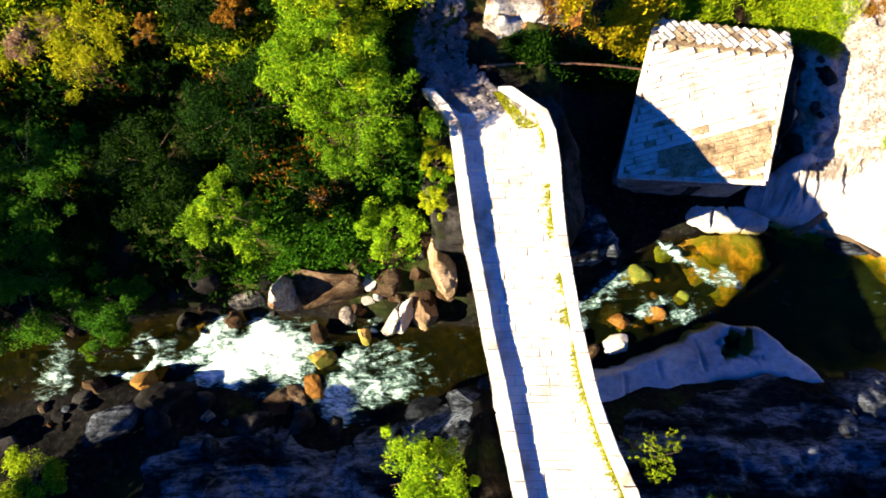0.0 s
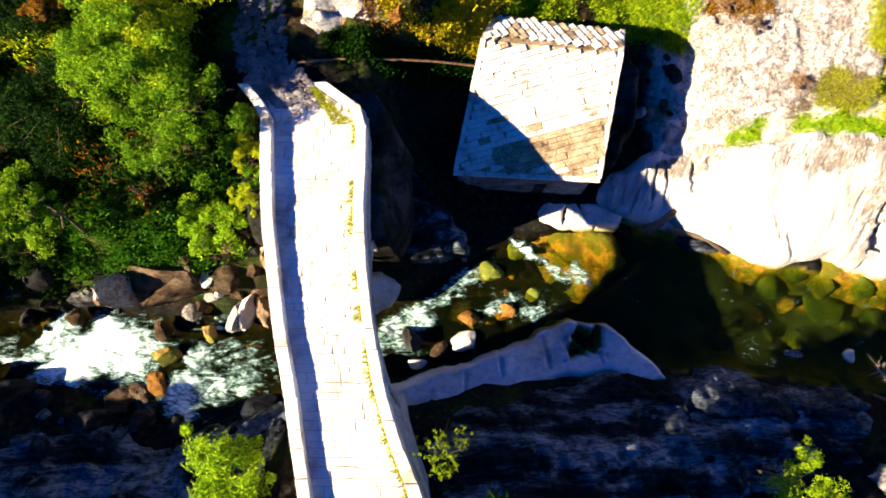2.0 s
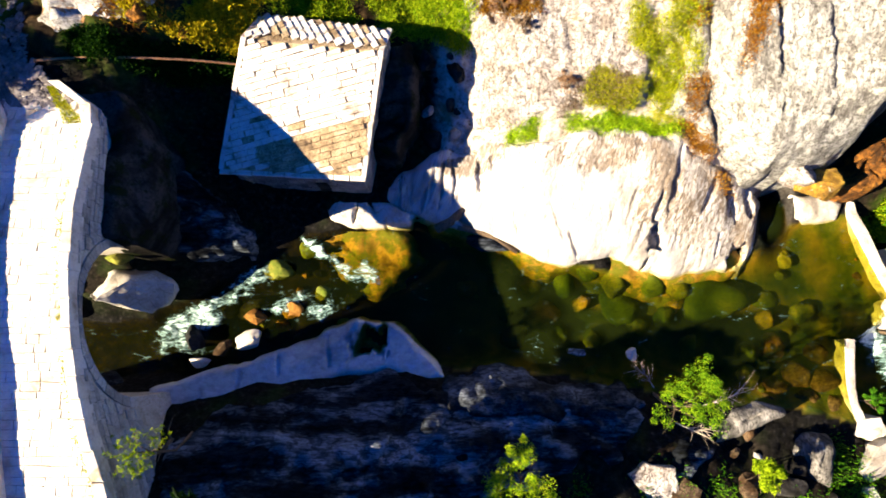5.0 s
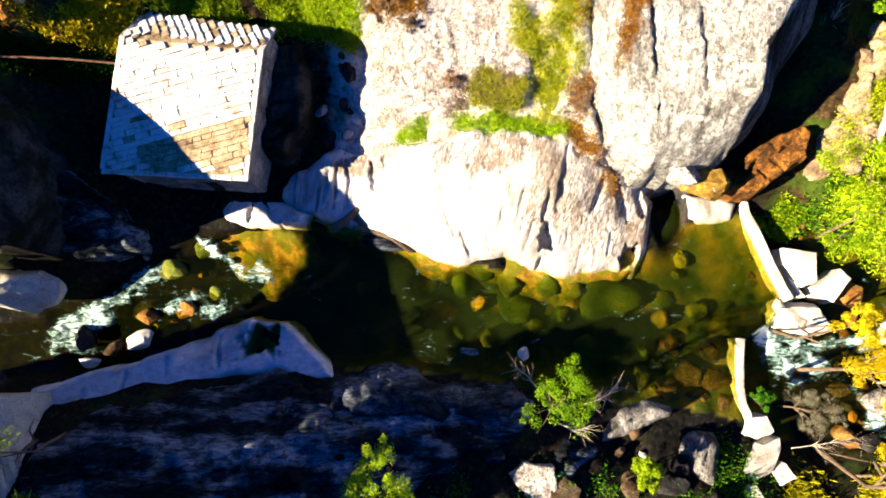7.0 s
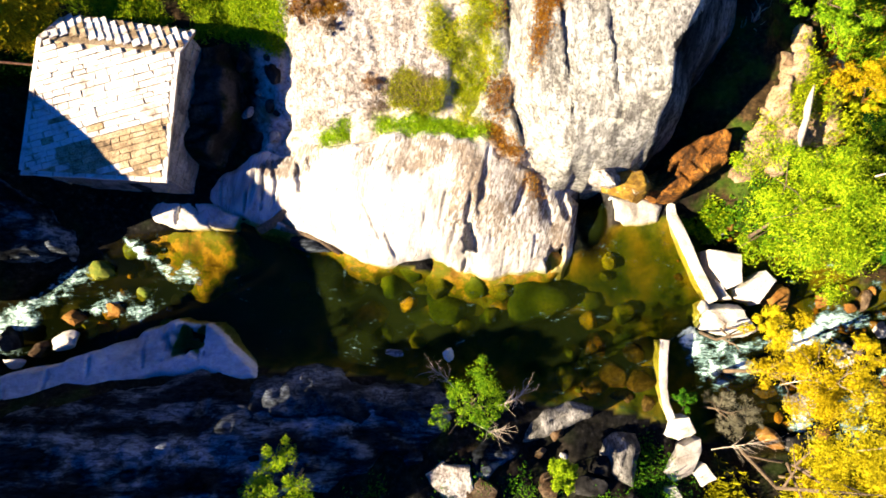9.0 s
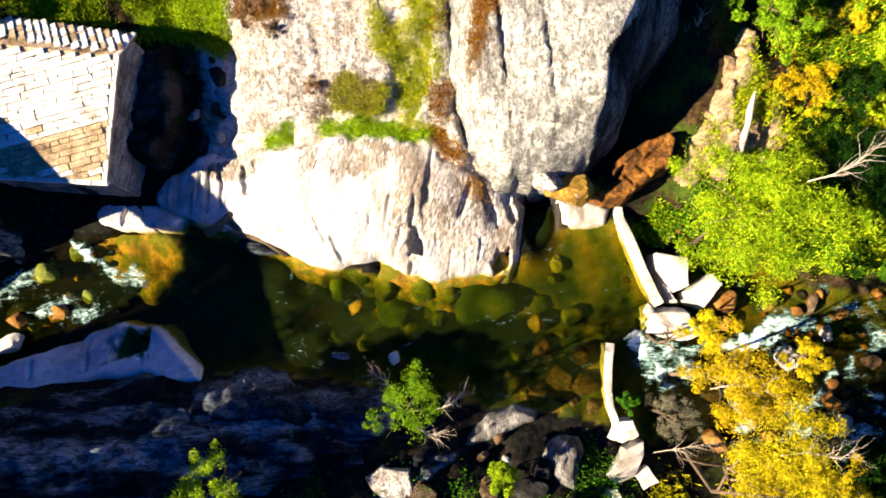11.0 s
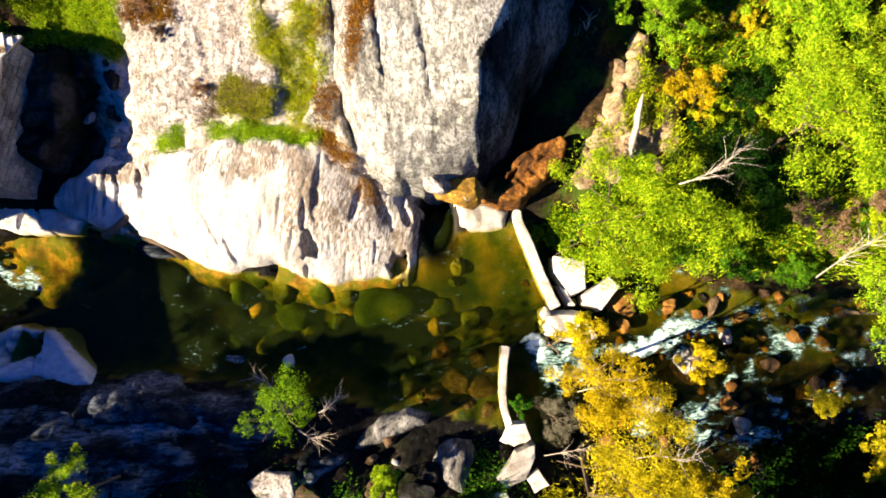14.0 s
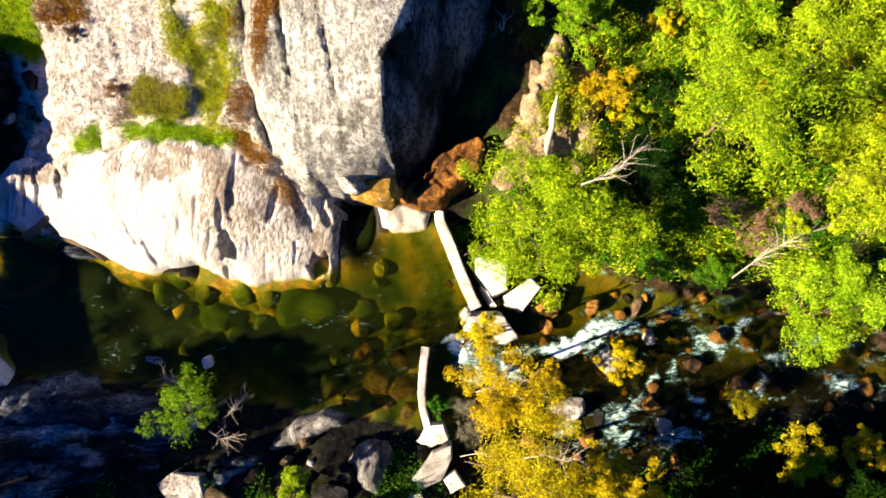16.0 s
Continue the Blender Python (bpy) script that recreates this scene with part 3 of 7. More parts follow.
def outcrop(name, label, poly, material, lift, edge=0.6, top=None, wave=0.35, groove=0.0, step=0.12, seed=1, sink=0.5, pits=(), relief=0.05, rough=0.35, split=0, piece="ledge", stain=None, crack=0.28, flank=None):
    """A rock mass that rises out of the ground inside a plan outline; top(x, y) gives its own crown height, else it lies lift over the ground."""
    HOLLOW.append(poly)
    p = np.array(poly)
    xs, ys = np.arange(p[:, 0].min() - 0.6, p[:, 0].max() + 0.6, step), np.arange(p[:, 1].min() - 0.6, p[:, 1].max() + 0.6, step)
    gx, gy = np.meshgrid(xs, ys, indexing="ij")
    x, y = gx.ravel(), gy.ravel()
    d = point_in(poly, x, y) + wave * fbm(x * 0.9, y * 0.9, 0, seed, 3)
    base, _ = land(x, y, rough)
    rise = np.sqrt(np.clip(d / edge, 0, 1) * (2 - np.clip(d / edge, 0, 1)))
    crown = top(x, y) if top else base + lift
    z = (base - sink) + (crown - base + sink) * rise
    z = z + rise * (0.09 * fbm(x * 0.5, y * 0.4, 0, seed + 7, 3, 0.45) - groove * smooth(0.25, 0.0, np.abs(vnoise(x * 0.85 + 0.25 * y, y * 0.16, 0, seed + 19))) * smooth(-0.2, 0.3, vnoise(x * 0.3, y * 0.4, 0, seed + 23)) - relief * np.abs(fbm(x * 2.2, y * 1.4, 0, seed + 13, 4)) + 0.010 * vnoise(x * 7, y * 7, 0, seed + 17))
    for hx, hy, rx, ry, rot, hd in pits:
        c, s = math.cos(radians(rot)), math.sin(radians(rot))
        u, w = ((x - hx) * c + (y - hy) * s) / rx, (-(x - hx) * s + (y - hy) * c) / ry
        z = z - hd * smooth(1.0, 0.5, np.hypot(u, w) + 0.45 * vnoise(x * 3.5, y * 2.2, 0, seed) + 0.2 * vnoise(x * 9, y * 6, 0, seed))
    SURFACES.append((xs, ys, np.where(d > 0.05, z, -99).reshape(gx.shape)))
    cell = None
    if split:
        rng = np.random.RandomState(seed)
        inner = np.flatnonzero(d > 0.2)
        seeds = rng.choice(inner, split, replace=False)
        wx, wy = x + 0.7 * fbm(x * 0.6, y * 0.6, 0, seed + 51, 3), y + 0.7 * fbm(x * 0.6, y * 0.6, 0, seed + 61, 3)
        dist = np.hypot((wx[:, None] - x[seeds]) * 0.8, wy[:, None] - y[seeds])
        cell = dist.argmin(1)
        near = np.sort(dist, 1)
        z = z + rise * (crack * (rng.uniform(-0.8, 0.8, split)[cell] + rng.uniform(-0.32, 0.32, split)[cell] * (x - x[seeds][cell]))) * smooth(0.0, 0.5, near[:, 1] - near[:, 0])
        z = z - rise * crack * smooth(0.22, 0.0, near[:, 1] - near[:, 0])
    keep = d > -0.25
    faces = grid_faces(len(xs), len(ys))
    faces = faces[keep[faces].all(1)]
    if split:
        whole = thing(name, label, "rock")
        for k in range(split):
            own = faces[cell[faces[:, 0]] == k]
            if not len(own):
                continue
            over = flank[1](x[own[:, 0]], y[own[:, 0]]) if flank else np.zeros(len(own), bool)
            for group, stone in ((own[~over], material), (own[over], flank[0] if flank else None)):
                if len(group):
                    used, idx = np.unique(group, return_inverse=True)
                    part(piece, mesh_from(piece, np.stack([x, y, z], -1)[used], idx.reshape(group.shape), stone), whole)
        return whole
    used = np.unique(faces)
    remap = np.zeros(len(x), int)
    remap[used] = np.arange(len(used))
    me = mesh_from(name, np.stack([x, y, z], -1)[used], remap[faces], material)
    if stain:
        s = np.max([smooth(1.25, 0.6, np.hypot((x - a) / p, (y - b) / q)) for a, b, p, q in stain], 0)
        attribute(me, "stain", (s * (0.75 + 0.5 * fbm(x * 0.8, y * 0.4, 0, 91, 3)))[used])
    return thing(name, label, "rock", data=me)


def flutes(seed, count):
    """Narrow water-worn furrows over the eastern half of the pale slab."""
    rng = random.Random(seed)
    return [(rng.uniform(24.4, 30.8), rng.uniform(-0.5, 3.0), rng.uniform(0.05, 0.11), rng.uniform(0.25, 0.9), rng.uniform(-26, 4), rng.uniform(0.015, 0.05)) for _ in range(count)]


outcrop("rock_slab", "pale water-worn granite slab sloping into the pool",
        [(13.9, 2.2), (14.6, 1.3), (16.4, 0.7), (18.3, 0.3), (19.6, -0.2), (21.2, -0.9), (22.6, -0.8), (24.2, -0.5), (25.4, -1.1), (26.1, -1.1), (27.1, -1.7), (28.6, -1.4), (29.6, -1.4), (30.5, -1.6), (31.0, -0.9),
         (31.2, 1.9), (29.4, 3.0), (27, 4.1), (25.7, 4.5), (22, 4.5), (19.8, 4.5), (17.8, 4.4), (16.2, 4.3), (14.8, 3.7), (14.0, 2.8)], M_SMOOTH, 0.42, 0.7, groove=0.02, seed=2, step=0.065, wave=0.22, relief=0.02, rough=0.12,
        stain=((23.4, 3.55, 3.0, 0.75), (28.6, 1.6, 2.5, 2.3), (25.9, 1.9, 1.1, 1.9), (17.8, 3.5, 1.3, 0.5), (29.6, 0.4, 1.3, 1.2), (19.3, 4.0, 1.6, 0.5)),
        pits=[(26.1, 0.1, 0.40, 0.75, 6, 0.9), (25.9, 1.2, 0.14, 0.7, -14, 0.3), (29.85, -0.6, 0.5, 0.6, 15, 1.0), (25.8, -0.9, 0.16, 0.4, -20, 0.5), (22.5, 0.0, 0.13, 0.6, 22, 0.16), (21.6, 1.2, 0.07, 1.2, 24, 0.10), (20.0, 0.9, 0.05, 1.0, 14, 0.06),
              (18.4, 2.9, 0.22, 0.9, -8, 0.22), (19.0, 3.6, 0.16, 0.5, 6, 0.16), (17.2, 2.4, 0.10, 1.0, -12, 0.14), (16.2, 2.6, 0.10, 1.0, -14, 0.14), (15.3, 2.4, 0.09, 0.8, -10, 0.12), (17.6, 1.25, 0.5, 0.16, -35, 0.45), (14.8, 2.7, 0.07, 0.9, -6, 0.25), (15.8, 2.0, 0.07, 0.9, -16, 0.3), (16.7, 2.9, 0.08, 1.1, -8, 0.3), (15.6, 1.5, 0.4, 0.10, -28, 0.3), (17.2, 3.5, 0.10, 0.6, 10, 0.25),
              (28.2, 1.8, 0.16, 1.4, -20, 0.14), (26.6, 2.4, 0.16, 1.5, -10, 0.14), (24.9, 1.4, 0.13, 1.1, -18, 0.09), (24.0, 0.8, 0.11, 1.0, -14, 0.08), (25.3, 0.3, 0.12, 0.9, -16, 0.08), (29.2, 2.0, 0.20, 1.3, 24, 0.16), (30.3, 1.5, 0.2, 0.9, 16, 0.2), (28.9, -0.3, 0.10, 0.8, -6, 0.09), (27.6, -0.6, 0.08, 0.8, -8, 0.07), (28.3, -0.6, 0.08, 0.7, -4, 0.07)] + flutes(5, 30))
outcrop("rock_shelf", "submerged ochre rock shelf at the foot of the slab",
        [(15.2, 1.0), (18.0, -0.4), (19.8, -1.3), (21.6, -1.9), (22.6, -1.3), (23.6, -1.4), (24.3, -2.4), (25.4, -2.2), (26.2, -2.9), (27.6, -3.0), (28.6, -2.3), (29.6, -2.2), (30.4, -1.6), (30.8, -0.6), (30.2, 1.2), (26, 1.5), (20, 1.5), (16.5, 2.2)],
        M_SHELF, 0, 0.9, top=lambda x, y: 0.22 - 0.55 * np.maximum(np.interp(x, [15, 20, 22, 27, 31], [1, -0.5, -0.9, -1.7, -1.2]) - y, 0) + 0.14 * vnoise(x * 0.8, y * 0.8, 0, 77), wave=0.45, seed=19, sink=0.8)
outcrop("rock_slab", "weathered speckled granite slab above a grassy ledge",
        [(18.0, 5.0), (19.5, 4.7), (22, 5.1), (24.2, 5.2), (25.3, 6.4), (25.0, 9.5), (24.4, 13), (17.6, 13), (18.1, 9)], M_SLAB, 0.45, 0.5, groove=0.04, seed=5, step=0.09, rough=0.3, relief=0.07,
        pits=[(19.6, 11.0, 0.45, 1.0, -30, 0.6), (20.6, 9.9, 0.14, 1.1, -45, 0.4), (18.8, 9.7, 0.2, 0.7, 20, 0.4), (22.0, 8.2, 0.06, 1.6, 12, 0.15), (23.4, 7.4, 0.05, 1.2, -18, 0.15), (20.0, 6.6, 0.05, 1.4, 25, 0.15), (21.3, 10.8, 0.07, 1.2, -20, 0.2)])
outcrop("rock_slab", "low lichen-covered granite rib beside the crag",
        [(26.0, 5.0), (27.4, 4.4), (28.4, 3.4), (28.2, 5), (27.6, 8), (27.2, 13), (26.4, 13), (26.9, 8)], M_LICHEN, 0.55, 0.4, seed=9)
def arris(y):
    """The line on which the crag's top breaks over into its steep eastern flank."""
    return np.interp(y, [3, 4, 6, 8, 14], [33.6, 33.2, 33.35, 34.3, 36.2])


# past the arris the faces take the shade-dark granite
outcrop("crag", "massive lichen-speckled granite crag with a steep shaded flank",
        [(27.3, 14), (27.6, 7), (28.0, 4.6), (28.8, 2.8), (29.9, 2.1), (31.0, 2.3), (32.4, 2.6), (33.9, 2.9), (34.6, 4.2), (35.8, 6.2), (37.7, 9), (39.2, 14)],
        M_LICHEN, 0, 0.9, top=lambda x, y: 5.3 + np.minimum(x - 28, 5.0) * 0.33 + (np.minimum(y, 7.5) - 4.5) * 0.45 + np.maximum(y - 7.5, 0) * 0.1 - np.interp(x, [30, 31.5, 34], [0.2, 0.6, 2.2]) * np.maximum(4.6 - y, 0) - 1.55 * np.maximum(x - arris(y), 0), split=5, piece="rock_face", crack=0.10, flank=(M_FLANK_SHADE, lambda x, y: x > arris(y) + 0.1 + 0.25 * fbm(x * 0.8, y * 0.8, 0, 15, 3)), groove=0.03, wave=0.25, seed=14, sink=1.0, step=0.1, pits=[(29.4, 8, 0.12, 4.5, 8, 0.35), (31.2, 7, 0.10, 4.0, 10, 0.2)])
outcrop("rock_shelf", "pale undercut rock shelf at the foot of the crag",
        [(32.5, 0.95), (33.2, 0.75), (34.3, 0.8), (35.0, 0.95), (35.1, 1.9), (33.8, 2.3), (32.5, 2.2)], M_WHITE, 0.35, 0.35, seed=17, wave=0.12)
outcrop("stained_rock", "rust-orange stained rock slope below the crag",
        [(33.2, 2.1), (34.9, 1.8), (36.1, 2.5), (37.2, 3.3), (37.6, 4.4), (37.2, 4.9), (35.5, 4.0), (34.0, 3.2)], M_RUST, 0, 0.3, top=lambda x, y: 2.25 + 0.18 * (x - 34) + 0.15 * (y - 2.5), seed=21, wave=0.25, rough=0.5, relief=0.08, split=4, crack=0.14, step=0.08, pits=[(35.0, 3.0, 0.10, 1.0, -40, 0.45), (36.4, 3.8, 0.05, 0.7, -50, 0.25), (34.4, 2.6, 0.14, 0.8, -30, 0.5), (35.8, 3.2, 0.04, 0.8, 50, 0.2)])
outcrop("earth_bank", "tan eroded earth and rock bank below the crag",
        [(37.7, 2.8), (38.8, 2.6), (40.4, 3.8), (42.4, 4.4), (43.2, 6.4), (42.4, 8.2), (41.2, 8.0), (40.6, 9.8), (39.8, 8.2), (38.9, 6.2), (38.2, 4.6)], M_EARTH, 0.5, 0.5, groove=0.1, seed=45, rough=1.0, split=5, crack=0.2)
# ochre rock, its outline drawn like the sun patch through the arch
outcrop("rock_shelf", "sunlit ochre rock shelf under shallow water below the mill",
        [(9.8, 0.5), (11.4, 1.4), (15.2, 1.3), (16.2, -0.4), (14.6, -1.9), (12.6, -2.6), (11.6, -1.6)], M_SHELF, 0, 0.6, top=lambda x, y: 0.30 - 0.34 * np.maximum(0.9 - y, 0) + 0.16 * vnoise(x * 1.1, y * 1.1, 0, 79), wave=0.35, seed=53, sink=0.6)
outcrop("smooth_rock", "pale sunlit rock with dark cracks at the mill's foot",
        [(11.2, 1.7), (11.5, 2.5), (12.7, 2.6), (14.4, 2.3), (15.5, 1.6), (15.3, 0.95), (14.3, 0.85), (12.8, 0.95), (11.7, 1.1)], M_WHITE, 0, 0.35, top=lambda x, y: 0.85 + 0.1 * vnoise(x * 0.9, y, 0, 81), wave=0.10, seed=55, sink=0.6, step=0.07,
        pits=[(12.7, 1.6, 0.08, 0.8, -12, 0.5), (14.1, 1.2, 0.05, 0.4, 8, 0.4), (13.4, 2.0, 0.05, 0.5, 30, 0.3)])
outcrop("smooth_rock", "smooth pale river rock with a round pothole, in shade",
        [(4.6, -6.0), (7.2, -5.2), (9.6, -4.5), (11.0, -3.85), (12.0, -3.2), (12.8, -2.95), (13.6, -3.15), (14.5, -3.2), (15.3, -3.8), (16.2, -4.9), (16.9, -5.9), (15.4, -5.8), (14.3, -5.45), (12.4, -5.75), (10, -6.3), (7.7, -6.7), (5.2, -7.5)],
        M_POLISHED, 0, 0.3, sink=0.2, top=lambda x, y: 0.85 + 0.2 * np.maximum(12 - x, 0) + 0.22 * np.maximum(-y - 4, 0) - 0.38 * smooth(0.7, 0.1, np.abs((y + 4.31) * 0.845 - (x - 10.5) * 0.534)) * smooth(9.6, 10.8, x) * smooth(13.0, 12.2, x), groove=0.03, wave=0.12, seed=25, relief=0.01, step=0.08, pits=[(13.35, -4.05, 1.0, 0.86, -15, 1.9), (11.6, -4.6, 0.10, 0.8, 5, 0.14), (9.6, -5.2, 0.12, 0.9, 8, 0.16), (8.0, -5.9, 0.10, 0.8, 0, 0.14), (12.7, -4.9, 0.5, 0.08, 20, 0.12), (6.6, -6.4, 0.10, 0.6, -8, 0.12)])
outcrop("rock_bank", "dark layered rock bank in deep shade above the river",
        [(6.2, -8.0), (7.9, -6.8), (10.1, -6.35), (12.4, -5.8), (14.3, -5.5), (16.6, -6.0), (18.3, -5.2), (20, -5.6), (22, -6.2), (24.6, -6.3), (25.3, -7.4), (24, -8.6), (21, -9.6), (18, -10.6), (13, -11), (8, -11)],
        M_SHADE_GREY, 0.25, 0.5, groove=0.05, relief=0.12, seed=29, rough=1.0, split=16, crack=0.16)
outcrop("rock_bank", "shaded jointed rock ledge along the pool",
        [(16.7, -6.1), (18.3, -5.15), (19.8, -5.35), (21.0, -5.9), (22, -6.0), (24.4, -6.2), (25.2, -7.0), (23.5, -7.9), (21.5, -7.6), (19, -7.4), (17.0, -7.2)], M_SHADE_LEDGE, 0.5, 0.4, groove=0.08, relief=0.14, seed=31, rough=0.8, split=9, crack=0.17, step=0.1)
outcrop("rock_bank", "dark shaded rock bank beside the rapids upstream",
        [(-12, -8.2), (-9.5, -7.2), (-7, -7.0), (-4.5, -8.2), (-2, -7.0), (1.2, -5.6), (2.2, -6.4), (1.0, -9), (-3, -11), (-11, -11)], M_SHADE_GREY, 0.25, 0.5, groove=0.05, relief=0.12, seed=33, rough=1.0, split=10)
outcrop("mossy_rock", "mossy rock under the bridge abutment, darkened for shade",
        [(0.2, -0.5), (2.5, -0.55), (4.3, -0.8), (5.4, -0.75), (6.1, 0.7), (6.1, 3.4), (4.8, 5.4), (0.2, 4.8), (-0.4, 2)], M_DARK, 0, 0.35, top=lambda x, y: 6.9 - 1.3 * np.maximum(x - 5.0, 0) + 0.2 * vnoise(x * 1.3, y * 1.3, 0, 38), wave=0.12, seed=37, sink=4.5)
# mass added beside the gable, near black like the mill's shadow
outcrop("mossy_rock", "mossy rock mass beside the mill's gable, dark as its shadow",
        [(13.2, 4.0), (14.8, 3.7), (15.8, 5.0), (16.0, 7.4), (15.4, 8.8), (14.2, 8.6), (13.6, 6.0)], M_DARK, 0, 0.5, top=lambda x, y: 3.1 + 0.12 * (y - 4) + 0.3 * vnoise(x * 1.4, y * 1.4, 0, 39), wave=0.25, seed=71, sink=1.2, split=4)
# the ridge's dark tint also stands in for shade over the bank's soil
outcrop("rock_ridge", "dark rock ridge falling from the bridge to the river",
        [(4.9, 3.2), (5.6, 3.4), (7.2, 2.2), (8.6, 0.6), (8.2, -0.4), (6.8, -0.7), (5.3, -0.7), (5.2, 1.2)], M_SHADE_GREY, 1.3, 0.7, seed=41, rough=1.0, split=5)


outcrop("rock_ledge", "pale ridged rock wedge at the pool's edge",
        [(27.7, -8.8), (28.2, -8.1), (29.1, -7.3), (30.3, -6.85), (31.45, -7.15), (31.3, -7.7), (30.1, -8.15), (28.8, -8.7)], M_SEEP_PALE, 0, 0.4, top=lambda x, y: 1.15 + 0.35 * smooth(0.9, 0.0, np.abs(y + 7.9 - 0.35 * (x - 29))), wave=0.10, seed=59, sink=0.9, step=0.07, pits=[(29.6, -7.6, 0.8, 0.06, 22, 0.2), (28.6, -8.1, 0.5, 0.05, 40, 0.15)])
outcrop("rock_ledge", "dark fractured rock ledge on the south shore",
        [(25.6, -8.8), (26.8, -8.3), (28.1, -8.7), (27.0, -9.4), (26.4, -10.2), (25.9, -10.3)], M_SHADE_GREY, 0.5, 0.4, wave=0.2, seed=63, rough=1.0, split=5)
outcrop("rock_ledge", "grey striated rock hump on the south shore",
        [(31.3, -9.1), (31.7, -8.5), (32.4, -8.2), (33.25, -8.15), (33.4, -9.0), (33.1, -10.0), (32.8, -10.7), (31.9, -10.2)], M_SEEP_PALE, 0, 0.8, top=lambda x, y: 1.7 + 0 * x, wave=0.15, seed=65, sink=0.9, step=0.08, pits=[(32.3, -9.3, 0.07, 0.9, -20, 0.18), (32.8, -9.2, 0.06, 0.8, -16, 0.14), (31.9, -9.4, 0.06, 0.6, -24, 0.14)])
outcrop("rock_outcrop", "pale blue-grey rock with rusty moss above the bridge",
        [(1.9, 7.3), (3.9, 7.2), (5.8, 7.5), (6.3, 9), (5.4, 11), (2.4, 11), (1.9, 9)], M_BRIDGEHEAD, 0.3, 0.4, wave=0.3, seed=67, rough=1.0, relief=0.12, split=7, crack=0.2)
outcrop("earth_gully", "brown eroded earth gully between the trees",
        [(43.9, 6.4), (44.7, 6.5), (45.6, 9), (46.0, 12), (45.0, 12), (44.4, 9)], M_EARTH, 0.25, 0.4, wave=0.3, seed=69, rough=1.0, split=3)


build_ground()


# ---- water ----
def foam_at(x, y, spots):
    f = np.zeros(x.shape)
    wx, wy = 0.55 * fbm(x * 0.9, y * 0.9, 0, 61, 4, 0.6), 0.45 * fbm(x * 0.9, y * 0.9, 0, 71, 4, 0.6)
    x, y = x + wx, y + wy
    for cx, cy, rx, ry, rot, amp in spots:
        c, s = math.cos(radians(rot)), math.sin(radians(rot))
        u, v = ((x - cx) * c + (y - cy) * s) / rx, (-(x - cx) * s + (y - cy) * c) / ry
        f = np.maximum(f, amp * np.exp(-(u * u + v * v) ** 1.5))
    return f


UP_FOAM = [(-7.7, -4.3, 2.4, 1.5, 12, 0.64), (-10.4, -4.2, 1.6, 0.5, 12, 0.52), (-9.6, -5.2, 0.9, 0.8, 0, 0.50), (-8.6, -5.7, 0.9, 0.45, 15, 0.5), (-9.8, -3.1, 0.6, 0.9, 0, 0.46), (-12.6, -4.7, 2.0, 0.3, 16, 0.55), (-12.3, -3.8, 1.1, 0.35, -20, 0.42), (-16.5, -5.2, 0.9, 1.6, 0, 0.34),
           (-3.6, -5.0, 0.9, 1.1, 0, 0.42), (-4.1, -6.4, 1.0, 1.4, -10, 0.50), (-4.3, -7.4, 0.8, 0.7, 0, 0.5), (-2.2, -5.9, 2.0, 0.7, 18, 0.38), (-1.2, -4.9, 1.3, 0.5, 10, 0.30),
           (5.6, -3.0, 2.0, 0.5, 42, 0.42), (7.8, -1.5, 1.6, 0.5, 32, 0.36), (10.4, 0.25, 0.5, 0.28, -30, 0.6), (11.4, -0.3, 1.2, 0.30, -28, 0.46), (12.8, -1.1, 1.4, 0.35, -32, 0.40), (9.4, -2.4, 1.0, 0.35, 10, 0.36), (11.2, -2.5, 0.9, 0.3, -10, 0.36), (5.0, -4.0, 0.7, 0.9, 0, 0.36)]
DOWN_FOAM = [(35.9, -4.0, 0.6, 0.5, 40, 0.6), (36.6, -4.3, 0.8, 0.7, -60, 0.64), (36.9, -4.9, 1.45, 0.85, -65, 0.50), (37.4, -5.9, 1.0, 0.7, -30, 0.42), (38.3, -5.6, 1.0, 0.6, -30, 0.40), (41.5, -4.25, 1.9, 0.5, 16, 0.66), (43.4, -3.6, 1.2, 0.4, 20, 0.42), (38.6, -4.6, 1.36, 0.4, 0, 0.4), (40.9, -7.9, 1.36, 0.56, -30, 0.41), (44.2, -7.6, 1.87, 0.48, 30, 0.35), (46.8, -3.2, 1.19, 0.48, 0, 0.33), (48.0, -4.2, 1.02, 0.64, 40, 0.37), (46.2, -5.8, 0.85, 0.4, 60, 0.31), (51.8, -5.2, 1.02, 0.64, 0, 0.37), (54.5, -6.0, 1.36, 0.56, -20, 0.31)]
DOWN_FOAM += [(46.6, -8.4, 1.02, 0.64, 0, 0.33), (43.0, -4.6, 0.5, 0.3, 20, 0.4), (45.2, -6.6, 0.4, 0.7, 0, 0.4), (49.6, -3.6, 0.6, 0.3, 30, 0.4), (50.4, -6.4, 0.4, 0.6, 0, 0.38), (53.2, -4.4, 0.5, 0.4, 0, 0.4), (47.2, -7.0, 0.5, 0.3, -20, 0.38), (43.6, -8.6, 0.6, 0.3, 10, 0.4)]


